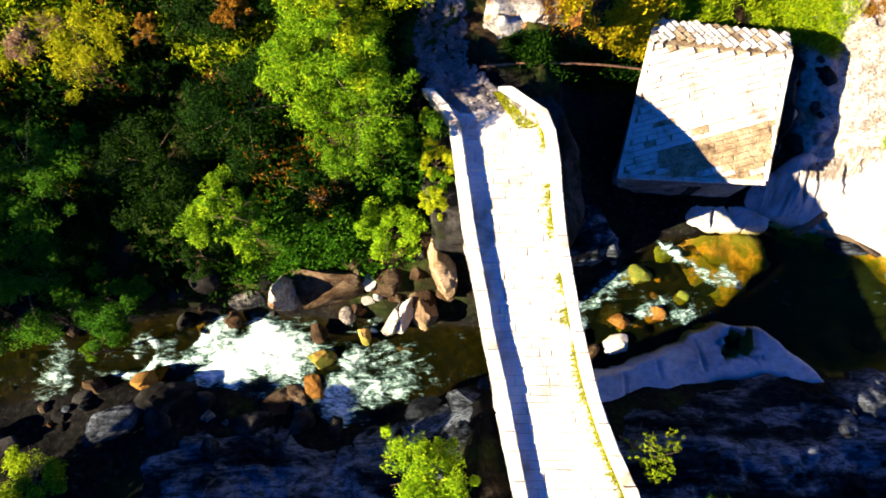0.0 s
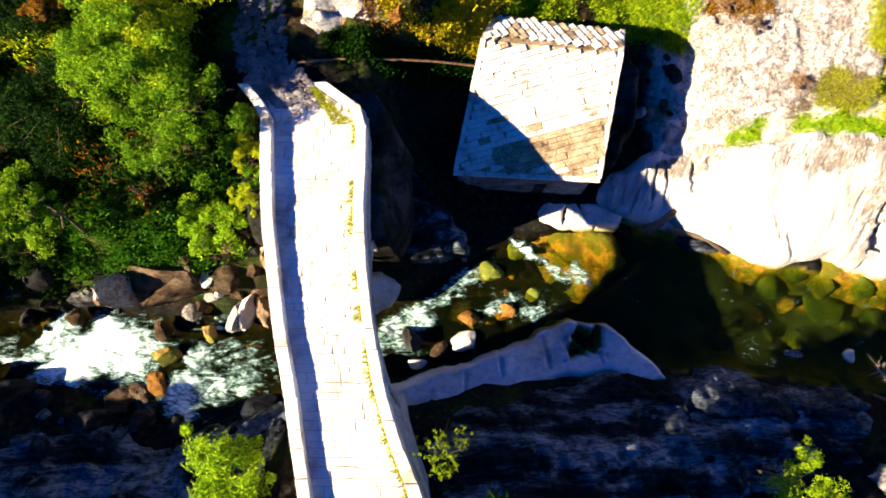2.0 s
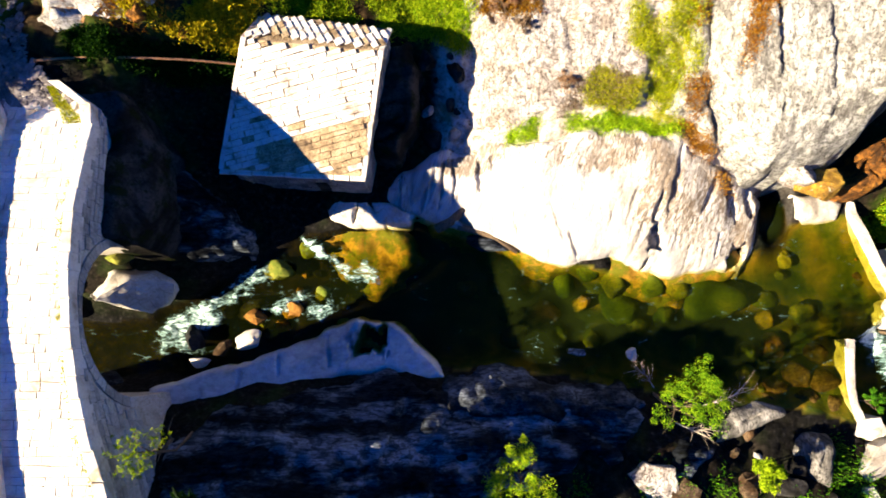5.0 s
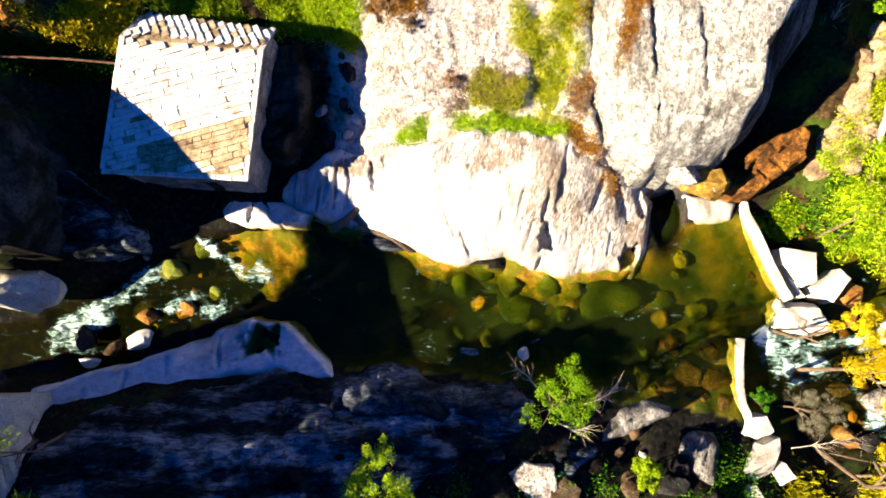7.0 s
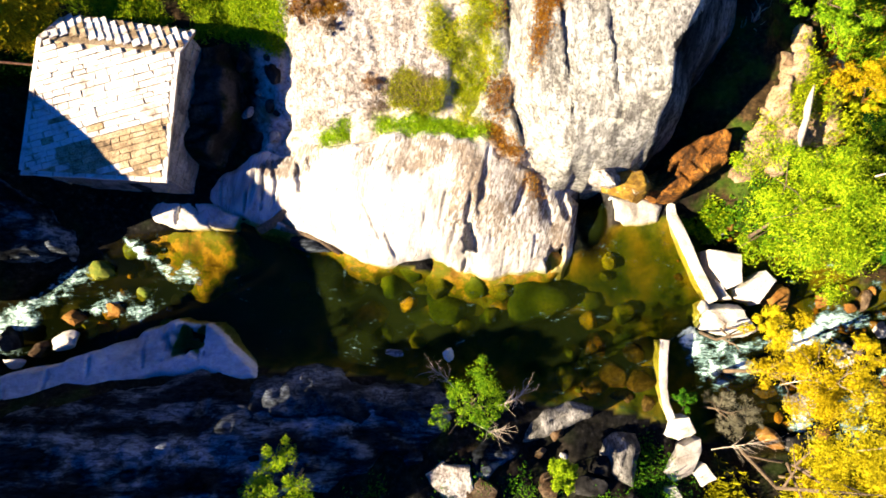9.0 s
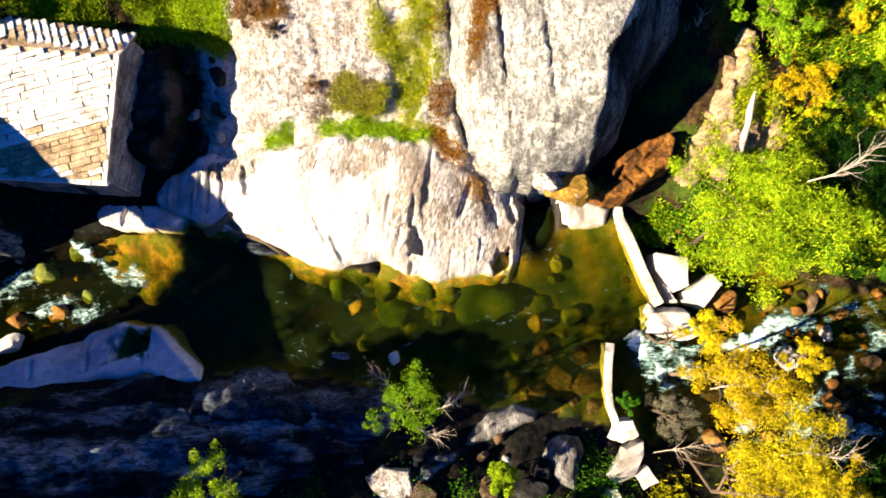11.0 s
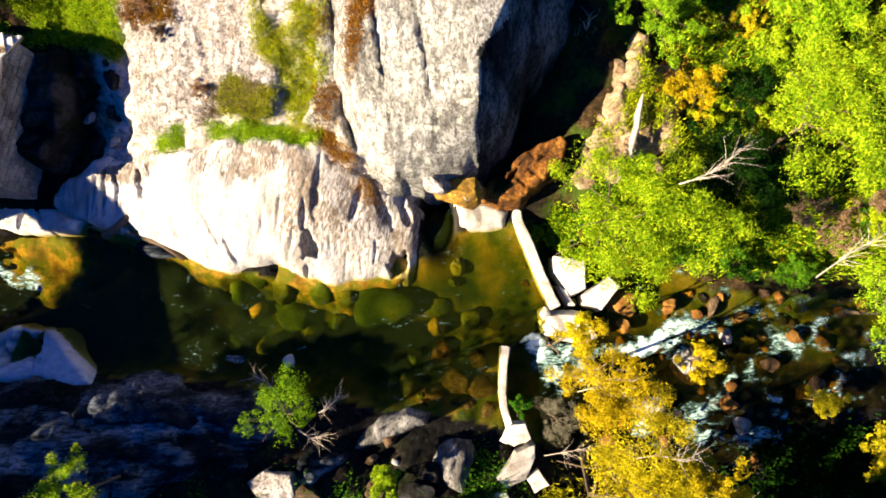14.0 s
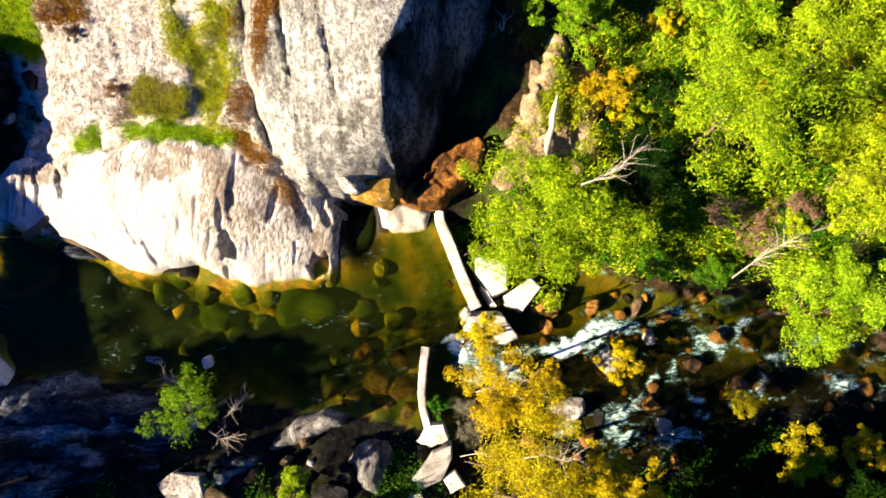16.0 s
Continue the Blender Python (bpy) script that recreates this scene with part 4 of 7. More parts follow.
# boulders on the pool's bed: place and radius
POOL_STONES = ((21.4, -3.0, 0.85, "o"), (23.2, -2.5, 0.5, "o"), (22.4, -1.6, 0.7, "g"), (23.3, -0.9, 0.75, "g"), (29.1, -2.4, 1.45, "g"), (27.0, -3.2, 0.55, "g"), (20.6, -1.7, 0.8, "y"), (25.0, -2.7, 1.0, "g"), (25.7, -3.6, 0.6, "y"), (24.6, -1.6, 0.7, "y"), (31.6, -3.4, 0.5, "o"),
               (32.5, -5.8, 0.75, "r"), (31.6, -6.4, 0.6, "r"), (30.4, -6.0, 0.6, "y"), (26.3, -1.7, 0.8, "g"), (27.6, -2.0, 0.6, "y"), (33.2, -3.1, 0.5, "y"), (23.6, -4.2, 0.5, "y"), (22.0, -3.9, 0.55, "g"), (32.8, -7.0, 0.6, "r"), (28.0, -4.4, 0.5, "y"), (30.6, -4.8, 0.5, "y"), (33.5, -4.9, 0.6, "r"), (33.6, -6.2, 0.75, "r"), (33.9, -7.2, 0.6, "r"), (32.0, -7.6, 0.55, "r"), (31.0, -7.0, 0.5, "r"))


def river(name, label, x0, x1, keep, spots, bump):
    step = 0.1
    xs, ys = np.arange(x0, x1, step), np.arange(-11.5, 3.2, step)
    gx, gy = np.meshgrid(xs, ys, indexing="ij")
    x, y = gx.ravel(), gy.ravel()
    f = foam_at(x, y, spots)
    lively = np.maximum(smooth(40, 43, x), smooth(0, -3, x) * smooth(-11, -8, x))
    f = np.maximum(f, lively * np.where(x > 20, 0.20, 0.34) * smooth(0.25, 0.8, fbm(x * 0.9, y * 1.5, 0, 83, 4, 0.65)))
    z = keep[1](x, y) + bump * f * (0.6 + 0.5 * fbm(x * 1.6, y * 1.6, 0, 51, 4)) + 0.012 * fbm(x * 1.2, y * 2.0, 0, 55, 3)
    yn, ys_ = np.interp(x, NX, NY) + 1.6, np.interp(x, SX, SY) - 1.1
    ok = (y < yn) & (y > ys_) & keep[0](x, y)
    faces = grid_faces(len(xs), len(ys))
    faces = faces[ok[faces].all(1)]
    used = np.unique(faces)
    remap = np.zeros(len(x), int)
    remap[used] = np.arange(len(used))
    me = mesh_from(name, np.stack([x, y, z], -1)[used], remap[faces], M_WATER)
    attribute(me, "foam", f[used])
    bed = surface(x, y)
    for bx, by, br, _ in POOL_STONES:
        q = np.hypot(x - bx, y - by) / br
        bed = np.where(q < 1.3, np.maximum(bed, -0.05 - 1.1 * q * q), bed)
    attribute(me, "depth", np.clip((z - bed)[used] / 2.0, 0, 1))
    return thing(name, label, "water", kind="structure", data=me)


river("water", "clear olive river pool fed by white rapids", -27, 38.5, (lambda x, y: x < weir_x(y) + 0.12, lambda x, y: np.interp(x, [-30, -16, -11, -4, 2, 8, 13, 36], [2.3, 2.0, 1.6, 1.2, 0.9, 0.62, 0.4, 0.4])), UP_FOAM, 0.35)
river("water", "stony white-water river below the weir", 34, 61, (lambda x, y: x > weir_x(y) + 0.05, lambda x, y: np.where((y < -2.9) & (y > -4.4), np.interp(x - weir_x(y), [0, 0.25, 1.0], [0.38, 0.2, -0.5]), -0.5) + np.interp(x, [38, 60], [0, -0.7])), DOWN_FOAM, 0.3)


# ---- stones ----
def ico(level):
    bm = bmesh.new()
    bmesh.ops.create_icosphere(bm, subdivisions=level, radius=1.0)
    v = np.array([tuple(p.co) for p in bm.verts])
    f = np.array([[q.index for q in p.verts] for p in bm.faces])
    bm.free()
    return v, f


ICO = {k: ico(k) for k in (2, 3, 4)}


def rock_arrays(size, seed, level=3, flat=0.75):
    """A lump of stone with planed faces and uneven relief."""
    v, f = ICO[level]
    rng = np.random.RandomState(seed)
    r = 1 + 0.30 * fbm(v[:, 0] * 1.1 + seed, v[:, 1] * 1.1, v[:, 2] * 1.1, seed, 3)
    p = v * r[:, None]
    for _ in range(13):
        n = rng.normal(size=3)
        n /= np.linalg.norm(n)
        over = np.maximum(p @ n - flat * rng.uniform(0.80, 1.15), 0)
        p = p - 0.95 * over[:, None] * n
    p = p + v * (0.045 * fbm(v[:, 0] * 4 + seed, v[:, 1] * 4, v[:, 2] * 4, seed + 3, 4, 0.6))[:, None]
    return p * np.array(size), f


def boulder(x, y, size, material, label, seed, rz=0.0, z=None, sink=0.35, group="boulders", name="boulder", level=3, flat=0.75, crease=32):
    v, f = rock_arrays(size, seed, level, flat)
    c, s = math.cos(radians(rz)), math.sin(radians(rz))
    v = np.stack([v[:, 0] * c - v[:, 1] * s, v[:, 0] * s + v[:, 1] * c, v[:, 2]], -1)
    base = ground_at(x, y) if z is None else z
    me = mesh_from(name, v, f, material)
    me.set_sharp_from_angle(angle=radians(crease))
    return thing(name, label, "rock", group, m=pose(x, y, base + size[2] * (1 - 2 * sink)), data=me)


# ---- the bridge ----
BY = np.array([5.1, 4.0, 2.1, -0.15, -2.25, -4.05, -5.6, -7.15, -8.8, -13.0])
LO = np.array([-0.15, 0.78, 1.0, 1.25, 1.59, 1.87, 2.2, 2.44, 2.74, 3.5])
LI = LO + 0.40
RO = np.array([3.05, 4.55, 4.64, 4.63, 4.82, 5.07, 5.38, 5.84, 6.55, 7.6])
RI = RO - np.array([0.42, 0.40, 0.36, 0.35, 0.33, 0.33, 0.36, 0.38, 0.42, 0.42])
DECK = np.array([7.28, 7.35, 7.9, 8.28, 8.47, 8.48, 8.42, 8.42, 8.36, 8.3])
ARCH_Y, ARCH_Z, ARCH_R = -3.4, 5.5, 2.75


def on(table, y):
    return np.interp(-np.asarray(y), -BY, table)


def intrados(y, low=1.0):
    d = abs(y - ARCH_Y)
    return ARCH_Z + math.sqrt(max(ARCH_R**2 - d * d, 0)) if d < ARCH_R else low


def box_mesh(name, sx, sy, sz, seed, material, cut=0.12):
    """A rough-dressed block about its centre: uneven corners and a chipped upper edge."""
    rng = np.random.RandomState(seed)
    bx, by = cut * min(sx, sy), cut * min(sx, sy)
    ring = lambda ex, ey, z: [(-sx / 2 + ex, -sy / 2 + ey, z), (sx / 2 - ex, -sy / 2 + ey, z), (sx / 2 - ex, sy / 2 - ey, z), (-sx / 2 + ex, sy / 2 - ey, z)]
    v = np.array(ring(0, 0, -sz / 2) + ring(0, 0, sz / 2 - by * 0.7) + ring(bx, by, sz / 2))
    v[:, :2] += np.tile(rng.uniform(-0.06, 0.06, (4, 2)) * min(sx, sy), (3, 1))
    v[8:, 2] += rng.uniform(-0.04, 0.02, 4) * sz
    f = [(0, 3, 2, 1), (8, 9, 10, 11)] + [(i + k, i + (k + 1) % 4, i + 4 + (k + 1) % 4, i + 4 + k) for i in (0, 4) for k in range(4)]
    return mesh_from(name, v, f, material, False)


def build_bridge():
    bridge = thing("stone_bridge", "old humpbacked granite footbridge with low parapets and a paved deck", "bridge")
    # solid body between the faces, hollowed by the arch
    ys = sorted(set(np.round(np.concatenate([np.arange(5.1, -13.01, -0.25), ARCH_Y + ARCH_R * np.cos(np.linspace(0, math.pi, 40)), [ARCH_Y + ARCH_R + 0.002, ARCH_Y - ARCH_R - 0.002]]), 4)), reverse=True)
    v, f = [], []
    for y in ys:
        lo, ro, z, b = float(on(LO, y)) + 0.05, float(on(RO, y)) - 0.05, float(on(DECK, y)) - 0.06, intrados(y)
        v += [(lo, y, b), (ro, y, b), (ro, y, z), (lo, y, z)]
    for i in range(len(ys) - 1):
        a = 4 * i
        f += [(a + k, a + (k + 1) % 4, a + 4 + (k + 1) % 4, a + 4 + k) for k in range(4)]
    f += [(0, 3, 2, 1), tuple(4 * (len(ys) - 1) + k for k in range(4))]
    body = part("bridge_body", mesh_from("bridge_body", v, f, M_JOINT, False), bridge, "rubble fill and earthy joints")

    # parapets: long capping stones along both edges
    rng = random.Random(4)
    for table_o, table_i, side in ((LO, LI, "west"), (RI, RO, "east")):
        wall = part("parapet", None, bridge, "low parapet of long granite blocks")
        y = 5.1
        while y > -12.6:
            step = rng.uniform(0.55, 0.95)
            y2 = y - step + 0.012
            q = []
            for yy in (y, y2):
                for tab in (table_o, table_i):
                    q.append((float(on(tab, yy)), yy))
            z0, z1 = float(on(DECK, y)), float(on(DECK, y2))
            h = 0.38 + rng.uniform(-0.03, 0.03)
            e = 0.035
            vv = []
            for (px, py), zz in zip(q, (z0, z0, z1, z1)):
                vv.append((px, py, zz - 0.25))
            for (px, py), zz in zip(q, (z0, z0, z1, z1)):
                vv.append((px, py, zz + h - e))
            mx, my = sum(p[0] for p in q) / 4, sum(p[1] for p in q) / 4
            for (px, py), zz in zip(q, (z0, z0, z1, z1)):
                vv.append((px + (mx - px) * 0.14 + rng.uniform(-0.012, 0.012), py + (my - py) * 0.07, zz + h + rng.uniform(-0.012, 0.012)))
            ff = [(0, 1, 3, 2)[::-1], (8, 9, 11, 10)]
            loop = (0, 1, 3, 2)
            for base in (0, 4):
                for k in range(4):
                    a, b = loop[k], loop[(k + 1) % 4]
                    ff.append((base + a, base + b, base + 4 + b, base + 4 + a))
            part("stone", mesh_from("parapet_stone", vv, ff, M_PAVE, False), wall)
            y -= step

    # face masonry: coursed blocks on both sides, with voussoirs round the arch
    for tab, sgn in ((RO, 1), (LO, -1)):
        wall = part("face_wall", None, bridge, "coursed granite face wall")
        vs = part("arch_ring", None, bridge, "ring of wedge-shaped arch stones")
        count = 19
        for k in range(count):
            a0, a1 = math.pi * (k + 0.04) / count, math.pi * (k + 0.96) / count
            vv = []
            for dx in (-0.20, 0.03):
                for a in (a0, a1):
                    for r in (ARCH_R - 0.0, ARCH_R + 0.34):
                        yy = ARCH_Y + r * math.cos(a)
                        zz = min(ARCH_Z + r * math.sin(a), float(on(DECK, yy)) - 0.07)
                        vv.append((float(on(tab, yy)) + sgn * dx, yy, zz))
            ff = [(0, 1, 3, 2), (4, 6, 7, 5), (0, 4, 5, 1), (2, 3, 7, 6), (0, 2, 6, 4), (1, 5, 7, 3)]
            part("stone", mesh_from("arch_stone", vv, ff, M_WALL, False), vs)
        z = 5.4
        row = 0
        while z < 8.4:
            h = rng.uniform(0.24, 0.34)
            y = 5.0 - rng.uniform(0, 0.4)
            while y > -10.5:
                w = rng.uniform(0.35, 0.75)
                yc = y - w / 2
                top = min(float(on(DECK, y)), float(on(DECK, y - w))) - 0.05
                zt = min(z + h - 0.012, top)
                if zt - z > 0.07 and math.hypot(yc - ARCH_Y, max(z + h / 2 - ARCH_Z, 0)) > ARCH_R + 0.42 + (0.1 if z > ARCH_Z else 0) and not (z < 6.2 and yc > -0.6 and z + h < 6.3):
                    x0, x1 = float(on(tab, y)), float(on(tab, y - w))
                    d = rng.uniform(-0.01, 0.03)
                    vv = []
                    for ins, g in ((-0.15, 0.0), (d - 0.02, 0.0), (d, 0.025)):
                        for (xx, yy) in ((x0, y - 0.01 - g), (x1, y - w + 0.01 + g)):
                            for zz in (z + g, zt - g):
                                vv.append((xx + sgn * ins, yy, zz))
                    ff = [(8, 9, 11, 10), (0, 2, 3, 1)]
                    loop = (0, 1, 3, 2)
                    for base in (0, 4):
                        for k in range(4):
                            a, b = loop[k], loop[(k + 1) % 4]
                            ff.append((base + a, base + b, base + 4 + b, base + 4 + a))
                    part("stone", mesh_from("face_stone", vv, ff, M_WALL, False), wall)
                y -= w
            z += h
            row += 1
    return bridge


BRIDGE = build_bridge()


def build_deck():
    """Irregular worn paving stones: cells round scattered centres, each a thin slab."""
    deck = part("paving", None, BRIDGE, "worn irregular granite paving with grassy joints")
    rng = np.random.RandomState(8)
    rest = bmesh.new()
    made = 0
    edge = lambda x, y0: y0 + 0.035 * float(vnoise(x * 1.3, y0 * 2.1, 0, 5))
    slabs, y = [], 4.75
    while y > -11.5:
        h = rng.uniform(0.20, 0.36)
        x, x1 = float(on(LI, y)) + 0.01, float(on(RI, y)) - 0.01
        while x < x1 - 0.05:
            w = rng.uniform(0.3, 0.85)
            if x + w > x1 - 0.2:
                w = x1 - x
            g = 0.008
            lean = rng.uniform(-0.04, 0.04, 2)
            slabs.append([(x + g, edge(x, y) - g), (x + g + lean[0], edge(x, y - h) + g), (x + w - g + lean[1], edge(x + w, y - h) + g), (x + w - g, edge(x + w, y) - g)])
            x += w
        y -= h
    for poly in slabs:
        p = poly[0]
        poly = [(min(max(a, float(on(LI, b)) + 0.01), float(on(RI, b)) - 0.01), b) for a, b in poly]
        cx, cy = sum(a for a, _ in poly) / len(poly), sum(b for _, b in poly) / len(poly)
        up, n = rng.uniform(-0.006, 0.008), len(poly)
        tilt = rng.uniform(-0.025, 0.025, 2)
        v = []
        for s, dz in ((1.0, -0.10), (1.0, -0.006), (0.95, 0.0)):
            for a, b in poly:
                xx, yy = cx + (a - cx) * s, cy + (b - cy) * s
                v.append((xx, yy, float(on(DECK, yy)) + up + dz + tilt[0] * (xx - cx) + tilt[1] * (yy - cy)))
        single = -3.2 < p[1] < 4.0 and made < 300
        bm = bmesh.new() if single else rest
        vs = [bm.verts.new(c) for c in v]
        bm.faces.new(vs[2 * n:])
        for r in (0, 1):
            for k in range(n):
                bm.faces.new((vs[r * n + k], vs[r * n + (k + 1) % n], vs[(r + 1) * n + (k + 1) % n], vs[(r + 1) * n + k]))
        if single:
            part("stone", bm_mesh("paving_stone", bm, M_PAVE), deck)
            made += 1
    tagged(part("more_paving", bm_mesh("more_paving", rest, M_PAVE), deck), kind="stuff")


# ---- the mill house ----
RSW, RSE, RNE, RNW = Vector((7.63, 2.80, 4.12)), Vector((13.62, 2.40, 4.05)), Vector((14.45, 7.15, 5.36)), Vector((8.80, 7.75, 5.50))
RNE = RNE - (RSE - RSW).cross(RNW - RSW).normalized() * (RNE - RSW).dot((RSE - RSW).cross(RNW - RSW).normalized())
BNE, BNW = Vector((14.75, 8.45, RNE.z - 0.62)), Vector((9.40, 9.25, RNW.z - 0.68))


def slab_roof(parent, a, b, c, d, row_turn, tan_rule, seed, size, lip=6, gap=0.03):
    """Overlapping slabs over the quad a b (eave) c d (ridge), in courses turned by row_turn degrees."""
    rng = random.Random(seed)
    u, w = (b - a).normalized(), None
    nrm = (b - a).cross(d - a).normalized()
    w = nrm.cross(u)
    shapes = {m: [box_mesh("roof_slab", 1, 1, 0.045, seed * 10 + k, m, 0.035) for k in range(7)] for m in (M_ROOF, M_ROOF_TAN)}
    c = c - nrm * (c - a).dot(nrm)
    flat = [((p - a).dot(u), (p - a).dot(w)) for p in (a, b, c, d)]
    c0, s0 = math.cos(radians(row_turn)), math.sin(radians(row_turn))
    turn = lambda p: (p[0] * c0 - p[1] * s0, p[0] * s0 + p[1] * c0)
    span = max(math.dist(p, q) for p in flat for q in flat)
    v = -span * 0.6
    while v < span:
        h = rng.uniform(*size[1])
        x = -span * 0.6 + rng.uniform(-0.3, 0)
        while x < span * 1.3:
            l = rng.uniform(*size[0])
            ends = lambda q, ln: min(float(point_in(flat, np.array([t[0]]), np.array([t[1]]))[0]) for t in (turn((q, v + h / 2)), turn((q + ln, v + h / 2))))
            if ends(x, l) < 0.03:
                l = 0.3
            px, py = turn((x + l / 2, v + h / 2))
            if ends(x, l) > 0.03:
                pu, pv = px / flat[1][0], 1 - py / flat[2][1]
                mt = M_ROOF_TAN if tan_rule(pu, pv, v) and rng.random() < 0.9 or rng.random() < 0.045 else M_ROOF
                at = a + u * px + w * py + nrm * (0.075 + rng.uniform(0, 0.003))
                base = Matrix((u, w, nrm)).transposed().to_4x4()
                m = Matrix.Translation(at) @ base @ pose(0, 0, 0, -lip + rng.uniform(-1.4, 1.4), rng.uniform(-1.0, 1.0), row_turn + rng.uniform(-2.2, 2.2)) @ Matrix.Diagonal((l - 0.01, h - gap, 1, 1))
                part("slab", rng.choice(shapes[mt]), parent, m=m)
            x += l
        v += h


def wall_stones(parent, p0, p1, zlow, top, depth, seed, material, hole=None):
    """Coursed rubble on the plane from p0 to p1 (plan points), outside to the right of the way; top(s) is its upper edge."""
    rng = random.Random(seed)
    a, b = Vector((*p0, 0)), Vector((*p1, 0))
    ln, way = (b - a).length, (b - a).normalized()
    out = Vector((way.y, -way.x, 0))
    z = zlow
    while z < 6:
        h = rng.uniform(0.20, 0.32)
        s = -rng.uniform(0, 0.3)
        while s < ln:
            l = rng.uniform(0.28, 0.62)
            s0, s1 = max(s, 0), min(s + l, ln)
            zt = min(z + h - 0.015, top(s0), top(s1))
            if s1 - s0 > 0.1 and zt - z > 0.06 and not (hole and hole[0] < (s0 + s1) / 2 < hole[1] and z + h / 2 < hole[2]):
                d, g = depth + rng.uniform(-0.02, 0.025), 0.022
                vv = []
                for ins, e in ((-0.12, 0), (d - 0.02, 0), (d, g)):
                    for ss in (s0 + 0.008 + e, s1 - 0.008 - e):
                        for zz in (z + e, zt - e):
                            p = a + way * ss + out * ins
                            vv.append((p.x, p.y, zz))
                ff = [(8, 9, 11, 10), (0, 2, 3, 1)]
                loop = (0, 1, 3, 2)
                for base in (0, 4):
                    for k in range(4):
                        p, q = loop[k], loop[(k + 1) % 4]
                        ff.append((base + p, base + q, base + 4 + q, base + 4 + p))
                part("stone", mesh_from("wall_stone", vv, ff, material, False), parent)
            s += l
        z += h


def build_house():
    house = thing("mill_house", "small stone water mill with a granite slab roof", "house")
    inset = 0.22
    plan = [(RSW.x + inset, RSW.y + 0.16), (RSE.x - inset, RSE.y + 0.16), (BNE.x - inset, BNE.y - inset), (BNW.x + inset, BNW.y - inset)]
    tops = [4.05, 3.87, 4.75, 4.5]
    # inner shell under the roof: four walls of thickness, gables to the ridge
    mids = {1: (RNE, 0.16), 3: (RNW, 0.16)}
    for k in range(4):
        p, q = Vector((*plan[k], 0)), Vector((*plan[(k + 1) % 4], 0))
        way = (q - p).normalized()
        inn = Vector((-way.y, way.x, 0)) * 0.5
        line = [(p, tops[k]), (q, tops[(k + 1) % 4])]
        if k in mids:
            r = mids[k][0]
            t = (Vector((r.x, r.y, 0)) - p).dot(way)
            line.insert(1, (p + way * t, r.z - 0.12))
        vv, ff = [], []
        for pt, z in line:
            vv += [(pt.x, pt.y, -0.4), (pt.x, pt.y, z), (pt.x + inn.x, pt.y + inn.y, z), (pt.x + inn.x, pt.y + inn.y, -0.4)]
        for i in range(len(line) - 1):
            o = 4 * i
            ff += [(o + j, o + (j + 1) % 4, o + 4 + (j + 1) % 4, o + 4 + j) for j in range(4)]
        ff += [(0, 3, 2, 1), tuple(4 * (len(line) - 1) + j for j in range(4))]
        w = part("wall", mesh_from("wall_core", vv, ff, M_JOINT, False), house, "rubble stone wall")
        if k in (0, 1, 3):
            ln = (q - p).length
            ss = [(pt - p).dot(way) for pt, _ in line]
            zs = [z for _, z in line]
            wall_stones(w, plan[k], plan[(k + 1) % 4], 0.1 if k == 0 else 0.6, lambda s, ss=ss, zs=zs: float(np.interp(s, ss, zs)), 0.05, 70 + k, M_HOUSE, (3.35, 3.85, 2.3) if k == 0 else None)
        if k == 0:
            # a dark panel on the wall stands for the doorway's unlit depth
            c = p + way * 3.6
            bm = bmesh.new()
            bmesh.ops.create_cube(bm, size=1)
            bmesh.ops.scale(bm, vec=(0.5, 0.06, 2.0), verts=bm.verts)
            part("opening", bm_mesh("opening", bm, M_DARK), w, "dark panel standing for the doorway's shade", Matrix.Translation((c.x, c.y - 0.035, 1.25)))
    # roof planes
    for nm, quad in (("roof_south", (RSW, RSE, RNE, RNW)), ("roof_north", (BNE, BNW, RNW, RNE))):
        a, b, c, d = quad
        n = (b - a).cross(d - a).normalized()
        vv = [tuple(p) for p in quad] + [tuple(p - n * 0.10) for p in quad]
        ff = [(0, 1, 2, 3), (7, 6, 5, 4)] + [(k, k + 4, (k + 1) % 4 + 4, (k + 1) % 4) for k in range(4)]
        r = part("roof", mesh_from(nm, vv, ff, M_ROOF_TAN, False), house, "roof of overlapping granite slabs")
        if nm == "roof_south":
            slab_roof(r, a, b, c, d, 18, lambda u, v, row: row < 0.30 and u > 0.25, 3, ((0.32, 0.95), (0.19, 0.31)), 3.5, 0.014)
        else:
            slab_roof(r, a, b, c, d, -56, lambda u, v, row: (u + v * 2.3) % 0.5 < 0.10, 5, ((0.35, 0.7), (0.26, 0.36)), 10, 0.02)
    # verge slabs along the gable edges
    for p0, p1 in ((RSW, RNW), (RSE, RNE), (BNW, RNW), (BNE, RNE)):
        run = p1 - p0
        for k in range(7):
            p = p0 + run * ((k + 0.5) / 7)
            m = Matrix.Translation(p + Vector((0.09 if p0 in (RSW, BNW) else -0.09, 0, 0.045))) @ run.to_track_quat("X", "Z").to_matrix().to_4x4()
            part("verge_slab", box_mesh("verge_slab", run.length / 7 + 0.03, 0.20, 0.06, 130 + k, M_ROOF, 0.06), house, m=m)
    # pale eave course along the south edge
    way = (RSE - RSW)
    for k in range(9):
        p = RSW + way * ((k + 0.5) / 9)
        m = Matrix.Translation(p + Vector((0, -0.03, -0.09))) @ pose(0, 0, 0, 0, math.degrees(math.atan2(-way.z, way.x)), math.degrees(math.atan2(way.y, way.x)))
        part("eave_stone", box_mesh("eave_stone", way.length / 9 - 0.02, 0.30, 0.10, 90 + k, M_ROOF, 0.1), house, m=m)


build_house()


